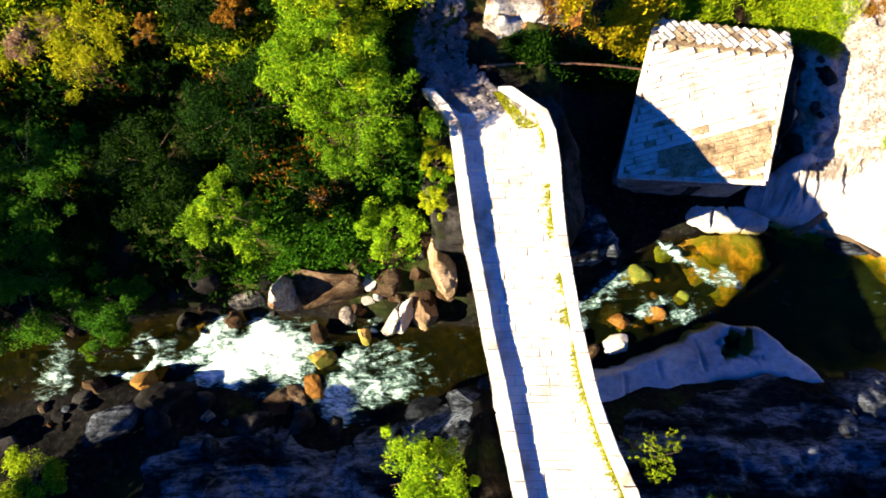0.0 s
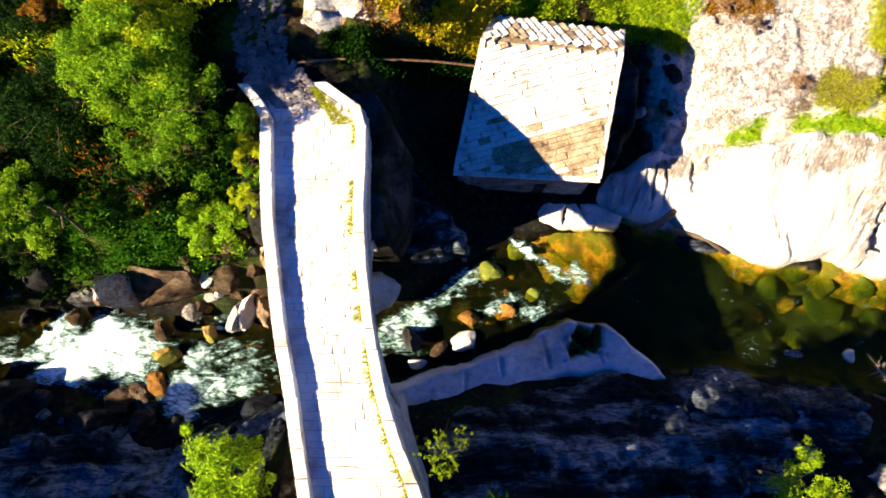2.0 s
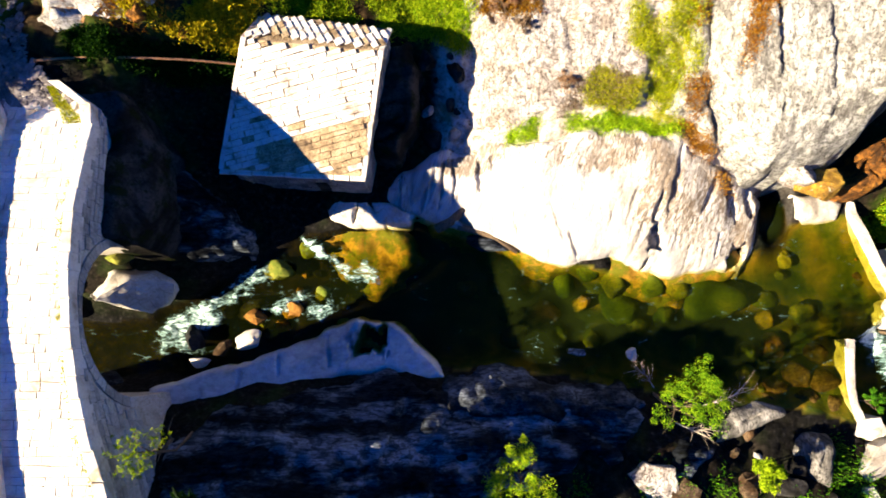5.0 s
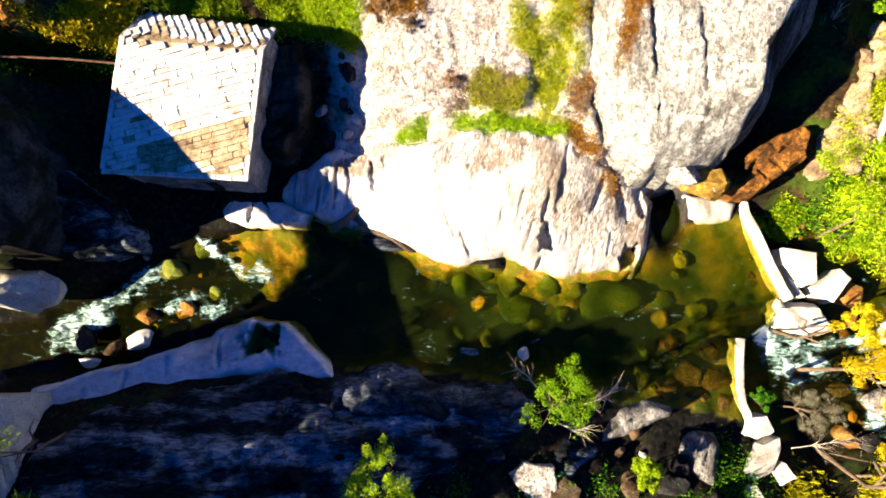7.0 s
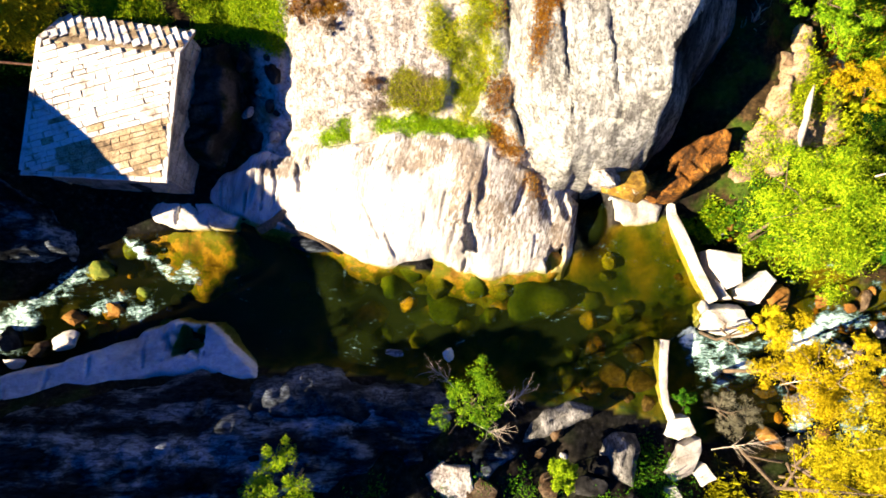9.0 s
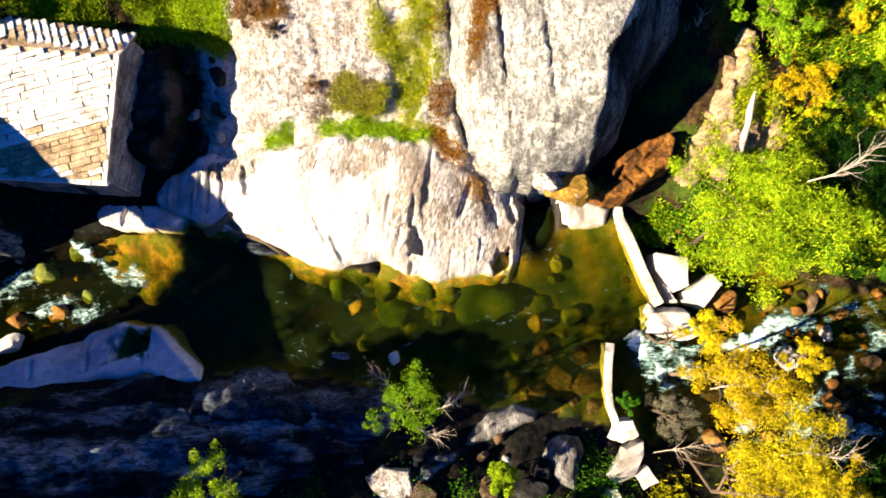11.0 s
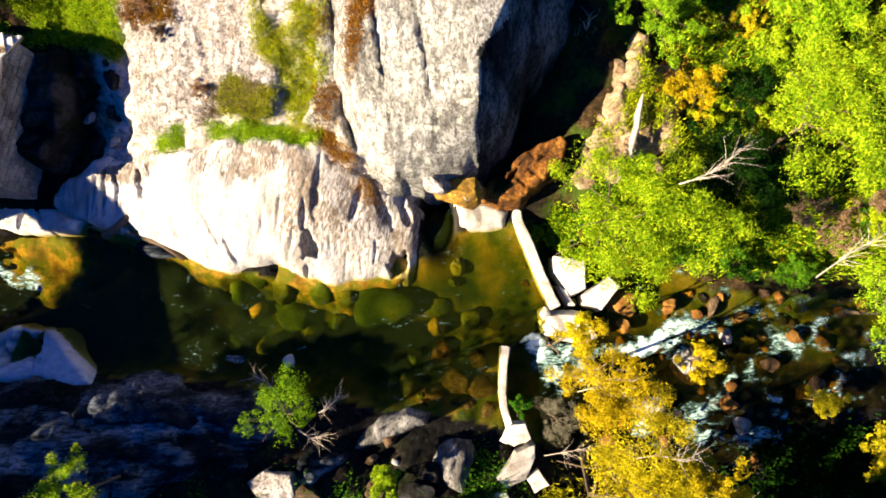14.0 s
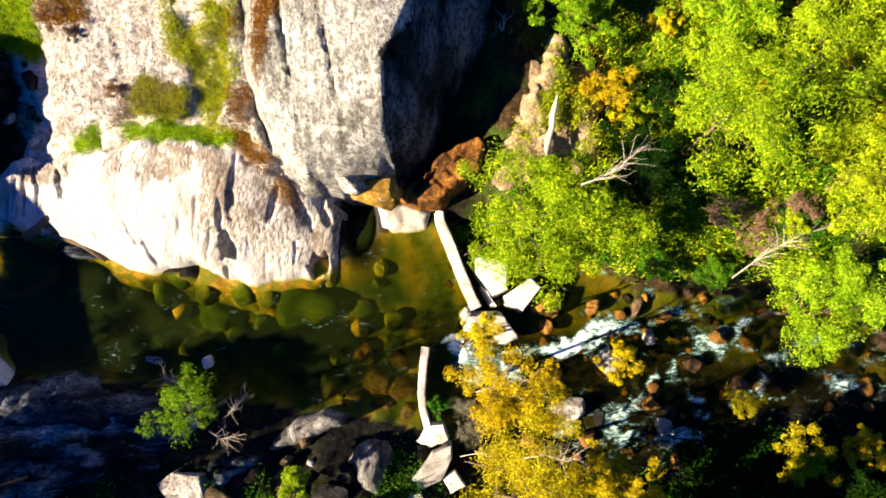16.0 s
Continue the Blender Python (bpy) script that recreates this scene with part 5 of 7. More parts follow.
# ---- the weir ----
def wall_strip(name, points, width, z0, z1, material, seed):
    """A low wall along a line: slightly uneven in width, with a worn, rounded top."""
    rng = np.random.RandomState(seed)
    p = np.array(points, float)
    run = np.concatenate([[0], np.cumsum(np.hypot(*np.diff(p, axis=0).T))])
    t = np.linspace(0, run[-1], int(run[-1] / 0.14) + 2)
    q = np.stack([np.interp(t, run, p[:, 0]), np.interp(t, run, p[:, 1])], -1)
    way = np.gradient(q, axis=0)
    way /= np.linalg.norm(way, axis=1)[:, None]
    side = np.stack([-way[:, 1], way[:, 0]], -1)
    rows = []
    for off, z in ((-0.47, z0), (-0.5, z1 - 0.10), (-0.40, z1 - 0.015), (0.0, z1 + 0.01), (0.40, z1 - 0.015), (0.5, z1 - 0.10), (0.47, z0)):
        w = width * (1 + 0.10 * fbm(t * 1.4, 0 * t, 0, seed, 3)) + rng.normal(0, 0.006, len(t))
        rows.append(np.column_stack([q + side * (off * w)[:, None], z + 0.03 * fbm(t * 1.2, off + 0 * t, 0, seed + 3, 3)]))
    v = np.stack(rows, 1).reshape(-1, 3)
    n, k = len(t), len(rows)
    f = [(i * k + a, (i + 1) * k + a, (i + 1) * k + a + 1, i * k + a + 1) for i in range(n - 1) for a in range(k - 1)]
    bm = bmesh.new()
    vs = [bm.verts.new(c) for c in v]
    for face in f + [tuple(range(k)), tuple(range((n - 1) * k, n * k))[::-1]]:
        bm.faces.new([vs[a] for a in face])
    bmesh.ops.recalc_face_normals(bm, faces=bm.faces)
    me = bm_mesh(name, bm, material, True)
    me.set_sharp_from_angle(angle=radians(40))
    return me


def build_weir():
    weir = thing("weir", "low stone and concrete weir holding back the pool", "weir")
    part("north_wall", wall_strip("north_wall", [(35.35, 2.1), (35.45, 1.4), (35.9, 0.3), (36.4, -1.1), (36.85, -2.2), (37.05, -2.65)], 0.50, -1.2, 0.58, M_WEIR, 3), weir, "weathered pale wall")
    part("south_wall", wall_strip("south_wall", [(34.74, -4.35), (34.62, -5.2), (34.53, -6.4), (34.6, -7.1), (34.82, -7.9)], 0.36, -1.2, 0.55, M_WHITE, 4), weir, "smooth whitish wall")


build_weir()
boulder(37.75, -3.5, (1.4, 0.95, 0.95), M_WHITE, "rounded tan boulder forming part of the weir", 5, -12, z=-0.55, sink=0.25, name="boulder", level=4)
boulder(36.6, -2.9, (0.42, 0.35, 0.4), M_WHITE, "pale block at the end of the weir", 6, 30, z=0.1, sink=0.3)


def flat_block(name, label, poly, z0, z1, material, group, tilt=(0.0, 0.0), seed=0):
    """An angular slab of stone with chipped, bevelled upper edges, over a plan outline."""
    rng = np.random.RandomState(seed)
    p = np.array(poly, float)
    c = p.mean(0)
    dense = np.concatenate([np.stack([a + (b - a) * t + rng.normal(0, 0.015, 2) for t in (0, 0.34, 0.67)]) for a, b in zip(p, np.roll(p, -1, 0))])
    n = len(dense)
    rings = []
    for sc, z in ((1.06, z0), (1.0, z1 - 0.12), (0.985, z1 - 0.04), (0.93, z1), (0.5, z1 + 0.02)):
        q = c + (dense - c) * sc
        lift = (q - c) @ np.array(tilt) * (0 if z == z0 else 1)
        rings.append(np.column_stack([q - c, z + lift + rng.normal(0, 0.012, n)]))
    v = np.concatenate(rings + [np.array([[0, 0, z1 + 0.02]])])
    f = [(r * n + k, r * n + (k + 1) % n, (r + 1) * n + (k + 1) % n, (r + 1) * n + k) for r in range(4) for k in range(n)]
    f += [(4 * n + k, 4 * n + (k + 1) % n, 5 * n, 5 * n) for k in range(n)]
    bm = bmesh.new()
    vs = [bm.verts.new(t) for t in v]
    for face in f:
        bm.faces.new([vs[i] for i in dict.fromkeys(face)])
    me = bm_mesh(name, bm, material, True)
    me.set_sharp_from_angle(angle=radians(30))
    return thing(name, label, "rock", group, m=Matrix.Translation((c[0], c[1], 0)), data=me)


flat_block("slab", "bright white angular slab lying below the weir", [(37.06, -0.25), (37.05, -1.0), (37.85, -2.05), (38.5, -1.8), (38.5, -0.5)], -0.8, 0.5, M_WHITE, "white slabs", (0.06, 0.1), 1)
flat_block("slab", "bright white angular slab leaning below the weir", [(38.4, -2.05), (38.5, -2.45), (39.2, -2.75), (40.1, -1.7), (39.6, -1.25)], -0.8, 0.45, M_WHITE, "white slabs", (-0.08, 0.12), 2)
flat_block("slab", "narrow white stone sliver beside the weir", [(37.25, -1.6), (37.75, -2.5), (38.0, -2.55), (37.6, -1.8)], -0.8, 0.2, M_WHITE, "white slabs", (0.1, 0.05), 3)
boulder(40.5, -2.4, (0.75, 0.7, 0.5), M_OCHRE, "orange-brown boulder below the weir", 10, 10, z=-0.7, sink=0.3)
boulder(40.4, -3.5, (0.4, 0.4, 0.35), M_OCHRE, "orange-brown boulder below the weir", 11, 60, z=-0.8, sink=0.3)


# ---- trees and shrubs ----
def leaves(centres, radii, per, size, seed, lift=0.5, flat=1.0):
    """Leaf blades, each a folded rhomb, filling clumps round centres."""
    rng = np.random.RandomState(seed)
    c = np.repeat(np.asarray(centres, float), per, 0)
    r = np.repeat(np.asarray(radii, float), per)
    n = len(c)
    d = rng.normal(size=(n, 3))
    d /= np.linalg.norm(d, axis=1)[:, None]
    p = c + d * (r * rng.uniform(0.2, 1.25, n) ** 0.6)[:, None] * np.array([1, 1, 0.7 * flat])
    nrm = d * 0.6 + rng.normal(size=(n, 3)) * 0.5 + np.array([0, 0, lift])
    nrm /= np.linalg.norm(nrm, axis=1)[:, None]
    a = np.cross(nrm, rng.normal(size=(n, 3)))
    a /= np.linalg.norm(a, axis=1)[:, None]
    b = np.cross(nrm, a)
    s = (size * 1.35 * rng.uniform(0.6, 1.35, n))[:, None]
    v = np.stack([p - a * s, p + b * s * 0.26 - nrm * s * 0.12, p + a * s, p - b * s * 0.26 - nrm * s * 0.12], 1).reshape(-1, 3)
    return v, np.arange(4 * n).reshape(-1, 4)


def limbs(base, tip, spread, count, seed, thick):
    rng = random.Random(seed)
    b, t = Vector(base), Vector(tip)
    ln = (t - b).length
    mid = b.lerp(t, 0.5) + Vector((rng.uniform(-0.1, 0.1), rng.uniform(-0.1, 0.1), 0)) * ln
    trunk = [b, b.lerp(mid, 0.5), mid, mid.lerp(t, 0.6), t]
    pieces = [tube(trunk, [thick, thick * 0.8, thick * 0.6, thick * 0.4, thick * 0.15])]
    tips = [t]
    for k in range(count):
        s = rng.uniform(0.35, 0.9)
        o = trunk[0].lerp(trunk[-1], s) if s < 0.5 else mid.lerp(t, (s - 0.5) * 2)
        a = 2 * math.pi * (k + rng.random()) / count
        e = o + Vector((math.cos(a) * spread * rng.uniform(0.5, 0.95), math.sin(a) * spread * rng.uniform(0.5, 0.95), ln * rng.uniform(0.05, 0.3)))
        m = o.lerp(e, 0.5) + Vector((0, 0, ln * 0.06))
        th = thick * (1 - s) * 0.7 + 0.015
        pieces.append(tube([o, m, e], [th, th * 0.6, th * 0.2], 6))
        tips += [e, m]
    return joined(pieces), tips


def tree(name, label, x, y, top, radius, leaf, seed, clumps=34, per=130, size=0.10, lean=(0, 0), clump=0.23, category="tree", z=None, squash=0.8, group="", near=True):
    g = (ground_at(x, y) if z is None else z) - 0.1
    h = max(top - g, 0.5)
    ob = thing(name, label, category, group, m=pose(x, y, g))
    spread_h = min(radius * squash, h * 0.48)
    (tv, tf), tips = limbs((0, 0, 0), (lean[0], lean[1], h - spread_h * 0.5), radius, 7, seed, 0.03 + 0.018 * h * 0.5)
    part("trunk", mesh_from("trunk", tv, tf, M_BARK), ob)
    rng = np.random.RandomState(seed)
    d = rng.normal(size=(clumps, 3))
    d[:, 2] = np.abs(d[:, 2]) * 1.1 - 0.35
    d /= np.linalg.norm(d, axis=1)[:, None]
    rr = rng.uniform(0.35, 1.0, clumps) ** 0.6
    wob = 1 + 0.28 * np.sin(3 * np.arctan2(d[:, 1], d[:, 0]) + seed) + 0.15 * np.sin(5 * np.arctan2(d[:, 1], d[:, 0]) + seed * 2)
    c = d * (rr * wob)[:, None] * np.array([radius * 0.82, radius * 0.82, spread_h]) + np.array([lean[0], lean[1], h - spread_h])
    r = radius * clump * rng.uniform(0.6, 1.2, clumps)
    fine = 0.62 if near else 1.0
    c2 = np.concatenate([c, c + rng.normal(size=c.shape) * np.array([radius, radius, spread_h]) * 0.16])
    r2 = np.concatenate([r, r * 0.55])
    v, f = leaves(c2, r2, int(per * (1.45 if near else 0.7)), size * fine * 0.88, seed + 1)
    part("crown", mesh_from("crown", v, f, leaf, False), ob)
    return ob


def dead_branch(name, label, points, seed, thick=0.09, twigs=14, reach=0.9):
    rng = random.Random(seed)
    pts = [Vector(p) for p in points]
    n = len(pts)
    ob = thing(name, label, "branch", m=Matrix.Translation(pts[0]))
    rel = [p - pts[0] for p in pts]
    v, f = tube(rel, [thick * (1 - 0.85 * i / (n - 1)) for i in range(n)], 7)
    part("stem", mesh_from("stem", v, f, M_DEADWOOD), ob)
    for k in range(twigs):
        i = rng.uniform(0.5, n - 1.05)
        o = rel[int(i)].lerp(rel[int(i) + 1], i - int(i))
        way = (rel[-1] - rel[0]).normalized() + Vector((rng.uniform(-1, 1), rng.uniform(-1, 1), rng.uniform(-0.3, 0.6)))
        e = o + way.normalized() * reach * rng.uniform(0.4, 1.0)
        e2 = e + (way + Vector((rng.uniform(-1, 1), rng.uniform(-1, 1), rng.uniform(-0.4, 0.4)))).normalized() * reach * 0.4
        t = thick * (0.5 - 0.35 * i / n)
        v, f = tube([o, o.lerp(e, 0.55) + Vector((0, 0, 0.06)), e, e2], [t, t * 0.7, t * 0.45, t * 0.15], 5)
        part("twig", mesh_from("twig", v, f, M_DEADWOOD), ob)
    return ob


W = "trees on the north-west bank"
tree("tree", "tall sunlit broadleaf tree beside the bridge head", -2.9, 7.3, 10.7, 2.6, L_LIME, 101, 46, 150, group=W)
tree("tree", "dense green broadleaf tree over the river bank", -2.1, 3.8, 10.0, 2.4, L_SPRING, 102, 40, 140, group=W)
tree("tree", "green broadleaf tree shading the cobbled path", -3.5, 5.5, 11.0, 2.2, L_SPRING, 134, 60, 150, group=W)
tree("tree", "bright green young tree over brown rocks", -1.6, 0.3, 6.8, 1.5, L_FRESH, 103, 26, 120, group=W)
tree("tree", "spreading green tree with fan-shaped sprays", -6.9, 0.2, 9.6, 1.5, L_SPRING, 104, 26, 120, group=W)
tree("tree", "dark green tree in shade", -6.5, 4.5, 8.5, 2.8, L_SHADE, 105, 36, 130, group=W)
tree("tree", "dark green tree in shade", -10.5, 3.0, 7.5, 2.6, L_SHADE, 106, 34, 130, group=W)
tree("tree", "dark green tree in shade", -15.5, 3.0, 6.8, 2.8, L_GREEN, 107, 34, 130, group=W)
tree("tree", "green tree leaning over the water", -16.0, -1.4, 5.8, 2.4, L_GREEN, 108, 40, 130, group=W)
tree("tree", "green tree with sprays hanging over the rapids", -13.2, -2.6, 5.2, 1.5, L_GREEN, 136, 26, 120, group=W)
tree("shrub", "small bright shrub over the rapids", -13.9, -4.1, 4.2, 0.55, L_SPRING, 137, 10, 90, category="shrub")
tree("tree", "dark green tree leaning over the water", -19.5, -3.2, 5.6, 2.2, L_MID, 109, 30, 120, group=W)
tree("tree", "green tree on the upper bank", -8.5, 8.6, 8.6, 2.4, L_SHADE, 110, 32, 120, group=W)
tree("tree", "sunlit yellow-green tree on the upper bank", -13.5, 8.3, 7.6, 2.6, L_YELLOW, 111, 36, 120, group=W)
tree("tree", "sunlit yellow-green tree on the upper bank", -18.6, 8.2, 7.6, 2.8, L_YELLOW, 112, 34, 120, group=W)
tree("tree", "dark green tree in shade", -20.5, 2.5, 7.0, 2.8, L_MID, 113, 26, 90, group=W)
tree("shrub", "rusty bracken and briars on the upper bank", -15.2, 8.0, 7.9, 1.3, L_DRY, 139, 20, 100, category="shrub")
tree("shrub", "rusty bracken and briars on the upper bank", -7.0, 7.9, 8.9, 0.9, L_RUST, 140, 16, 100, category="shrub")
tree("shrub", "rusty bracken and briars on the upper bank", -10.4, 7.7, 8.3, 0.7, L_RUST, 141, 12, 90, category="shrub")
tree("shrub", "sunlit green shrub on the south bank", 0.1, -8.6, 8.2, 1.6, L_FRESH, 114, 40, 120, category="shrub", clump=0.30)
tree("shrub", "sunlit yellow shrub by the rapids", -15.6, -9.2, 4.2, 1.7, L_LIME, 115, 26, 120, category="shrub")
# south bank
tree("shrub", "spindly green shrub in shade", 19.2, -9.2, 7.6, 1.4, L_FRESH, 116, 30, 90, category="shrub", size=0.07)
tree("shrub", "sunlit lime shrub on the rock edge", 25.9, -6.6, 6.0, 1.35, L_SPRING, 117, 30, 70, category="shrub", clump=0.26, size=0.07)
tree("shrub", "green shrub beside pale rocks", 29.5, -9.7, 3.2, 0.9, L_LIME, 118, 16, 100, category="shrub")
tree("shrub", "wispy pale green shrub beside the bridge", 7.1, -7.6, 9.0, 0.9, L_YELLOW, 119, 60, 5, category="shrub", clump=0.12, size=0.09)
tree("shrub", "small green bush at the foot of the weir", 35.2, -6.9, 1.3, 0.55, L_GREEN, 120, 12, 90, category="shrub")
# east bank
E_ = "trees on the east bank"
tree("tree", "large sunlit willow leaning over the weir", 39.4, 0.4, 7.6, 3.3, L_FRESH, 121, 60, 190, group=E_)
tree("tree", "golden-leaved tree below the weir", 37.7, -5.8, 8.0, 2.1, L_GOLD, 122, 40, 130, size=0.075, group=E_)
tree("tree", "golden-leaved tree below the weir", 38.2, -9.2, 9.6, 2.8, L_GOLD, 123, 44, 140, size=0.075, group=E_)
tree("tree", "green tree beside the shaded crag", 40.9, 9.4, 6.2, 1.9, L_FRESH, 124, 36, 130, group=E_)
tree("shrub", "yellow-green shrub on the bank", 42.9, 6.4, 4.6, 1.3, L_GOLD, 125, 22, 60, category="shrub")
tree("tree", "tall lime-green broadleaf tree", 46.8, 4.4, 9.2, 3.3, L_FRESH, 126, 40, 150, group=E_)
tree("tree", "green tree in half shade", 44.4, 2.6, 5.6, 2.2, L_SHADE, 127, 34, 130, group=E_)
tree("tree", "bright green tree over the river", 51.2, -2.9, 5.6, 2.6, L_FRESH, 128, 44, 150, group=E_)
tree("shrub", "golden bush in shade by the river", 50.6, -8.9, 3.0, 1.4, L_GOLD, 129, 24, 110, category="shrub")
tree("tree", "tall lime-green broadleaf tree in sun", 51.5, 7.5, 7.5, 3.2, L_LIME, 130, 44, 140, group=E_)
tree("tree", "lime-green broadleaf tree beside the crag", 48.0, 10.2, 5.5, 2.4, L_FRESH, 131, 40, 130, group=E_)
tree("tree", "sunlit green broadleaf tree", 53.0, 2.5, 6.5, 2.8, L_LIME, 132, 40, 140, group=E_)
# unseen trees added on the hill south of the bridge to shade the gorge
S_ = "trees on the south hill"
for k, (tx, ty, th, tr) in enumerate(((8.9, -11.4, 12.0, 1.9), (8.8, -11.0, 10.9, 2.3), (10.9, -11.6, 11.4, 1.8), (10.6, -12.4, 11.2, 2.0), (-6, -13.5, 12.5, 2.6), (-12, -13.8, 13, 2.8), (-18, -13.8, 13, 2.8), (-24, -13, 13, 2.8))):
    tree("tree", "unseen dense tree added on the south hill to block sun", tx, ty, th, tr, L_SHADE, 140 + k, 40, 330, size=0.18, group=S_, near=False)

dead_branch("dead_branch", "bleached bare branch sticking out of the willow", [(40.6, 1.4, 6.6), (41.2, 1.5, 7.1), (41.8, 1.8, 7.5), (42.4, 2.4, 7.7)], 5, 0.032, 24, 1.0)
dead_branch("dead_branch", "bleached fallen tree with bare twigs", [(48.0, -1.6, 2.2), (49.4, -0.6, 2.5), (51.0, 0.2, 2.6), (53.4, 0.9, 2.8)], 6, 0.038, 30, 1.1)


# ---- rocks along the water ----
def sharp(me):
    me.set_sharp_from_angle(angle=radians(32))
    return me


def strew(count, box, sizes, choices, label, group, seed, inside=None, top=None, flat=0.78):
    """Loose stones over part of the river, each a thing of its own; top: greatest height of their crowns."""
    rng = random.Random(seed)
    made = 0
    placed = []
    for _ in range(count * 12):
        if made >= count:
            break
        x, y = rng.uniform(box[0], box[1]), rng.uniform(box[2], box[3])
        if inside and not inside(x, y):
            continue
        r = rng.uniform(*sizes) * rng.choice((0.6, 0.8, 1.0, 1.0, 1.35))
        if any(math.hypot(x - a, y - b) < (r + c) * 0.72 for a, b, c in placed):
            continue
        placed.append((x, y, r))
        g = ground_at(x, y)
        size = (r * rng.uniform(0.85, 1.3), r * rng.uniform(0.7, 1.0), r * rng.uniform(0.55, 0.85))
        z = g + size[2] * 0.35
        if top is not None:
            z = min(z, top(x, y) - size[2])
        v, f = rock_arrays(size, seed * 31 + made, 2 if r < 0.3 else 3, flat)
        material, word = rng.choice(choices)
        thing("stone" if r < 0.3 else "boulder", label.replace("*", word), "rock", group, m=pose(x, y, z, 0, 0, rng.uniform(0, 360)), data=sharp(mesh_from("stone", v, f, material)))
        made += 1


def in_river(margin):
    return lambda x, y: np.interp(x, SX, SY) + margin < y < np.interp(x, NX, NY) - margin


G_UP, G_MID, G_POOL, G_DOWN = "boulders in the upper rapids", "boulders under the bridge", "boulders on the pool bed", "boulders below the weir"
# upstream: large named rocks first
boulder(-4.3, -1.5, (2.1, 1.25, 1.7), M_BOULDER, "large brown overhanging rock above the rapids", 35, 8, z=2.3, sink=0.3, group=G_UP, level=4, flat=0.6)
# pale stone added for the sunlit west face of the brown rock
boulder(-6.1, -1.8, (0.6, 1.25, 1.7), M_BRIDGEHEAD, "pale rock standing for the overhanging rock's sunlit face", 47, 6, z=2.6, sink=0.3, group=G_UP, level=4, flat=0.6)
boulder(-2.2, -1.0, (1.2, 1.0, 1.2), M_BOULDER, "weathered brown rock above the rapids", 36, 50, z=2.4, sink=0.3, group=G_UP, level=4, flat=0.6)
boulder(-8.2, -1.9, (1.3, 0.6, 0.9), M_SEEP_PALE, "lilac-grey fractured rock at the river's edge", 37, 6, z=2.0, sink=0.35, group=G_UP, level=4, flat=0.6)
boulder(-10.4, -1.0, (0.65, 0.5, 0.6), M_SEEP_PALE, "lilac-grey fractured rock at the river's edge", 38, 30, z=2.4, sink=0.35, group=G_UP)
boulder(0.3, -0.6, (0.8, 1.5, 2.0), M_EARTH, "tall tan rock beside the bridge pier", 39, 10, z=2.4, sink=0.3, group=G_UP, level=4)
for k, (bx, by, size, stone, word, bz, turn) in enumerate((
        (-8.75, -2.85, (0.5, 0.38, 0.5), M_BOULDER, "rusty wedge-shaped", 1.7, 20), (-11.2, -1.1, (0.55, 0.4, 0.4), M_OCHRE, "rusty", 2.4, 0), (-12.1, -1.8, (0.55, 0.35, 0.4), M_BOULDER, "tan", 2.2, 15),
        (-1.75, -3.0, (0.42, 1.0, 0.85), M_SLAB, "pale ridged", 1.5, -32), (-1.2, -2.65, (0.44, 1.0, 0.95), M_WHITE, "pale ridged", 1.6, -24), (-0.5, -2.5, (0.6, 0.95, 0.9), M_EARTH, "tan ridged", 1.6, -20),
        (-3.85, -2.6, (0.36, 0.45, 0.5), M_SLAB, "pale", 1.5, 0), (-3.1, -3.6, (0.34, 0.55, 0.5), M_SHELF, "mossy ochre", 1.2, 8), (-5.1, -3.5, (0.5, 0.48, 0.5), M_BOULDER, "tan", 1.35, 40),
        (-5.0, -4.6, (0.75, 0.5, 0.5), M_SHELF, "mossy ochre", 1.1, -10), (-5.4, -5.7, (0.5, 0.85, 0.45), M_OCHRE, "rusty brown", 1.05, 12), (-7.0, -6.4, (1.0, 0.7, 0.42), M_BOULDER, "brown", 1.25, 20), (-6.1, -6.1, (0.7, 0.55, 0.4), M_BOULDER, "brown", 1.1, -20), (-5.7, -7.2, (0.7, 0.6, 0.6), M_WET_SHADE, "dark wet", 1.4, 30), (-7.9, -7.3, (1.1, 0.7, 0.7), M_WET_SHADE, "dark wet", 1.7, 0),
        (-11.6, -6.1, (1.35, 1.1, 1.0), M_WET_SHADE, "large dark wet", 1.8, 12), (-12.5, -5.35, (0.75, 0.5, 0.75), M_OCHRE, "rusty brown", 1.8, 10), (-13.6, -7.2, (1.35, 1.05, 1.0), M_SHADE_LEDGE, "large smooth grey", 2.0, 20),
        (-9.7, -7.0, (0.65, 0.42, 0.4), M_SEEP_PALE, "lilac-grey", 1.9, 8), (-10.6, -7.4, (0.2, 0.9, 0.45), M_SHELF, "narrow ochre", 1.8, 8), (-14.7, -5.6, (0.7, 0.45, 0.5), M_BOULDER, "brown", 1.8, -20),
        (0.2, -7.3, (1.5, 1.1, 0.9), M_SHADE_LEDGE, "large fractured grey", 2.1, 20), (1.7, -6.5, (0.9, 0.6, 0.7), M_SHADE_LEDGE, "fractured grey", 2.1, -20), (2.5, -5.75, (0.85, 0.5, 0.6), M_SHADE_LEDGE, "fractured grey", 1.5, -15))):
    boulder(bx, by, size, stone, word + " boulder beside the white water", 400 + k, turn, z=bz, sink=0.3, group=G_UP, level=4 if max(size) > 0.8 else 3, flat=0.66)
boulder(3.8, -0.85, (0.5, 0.3, 0.4), M_BEDSTONE, "yellow mossy stone against the bridge pier", 48, 0, z=3.9, sink=0.3, group=G_MID)
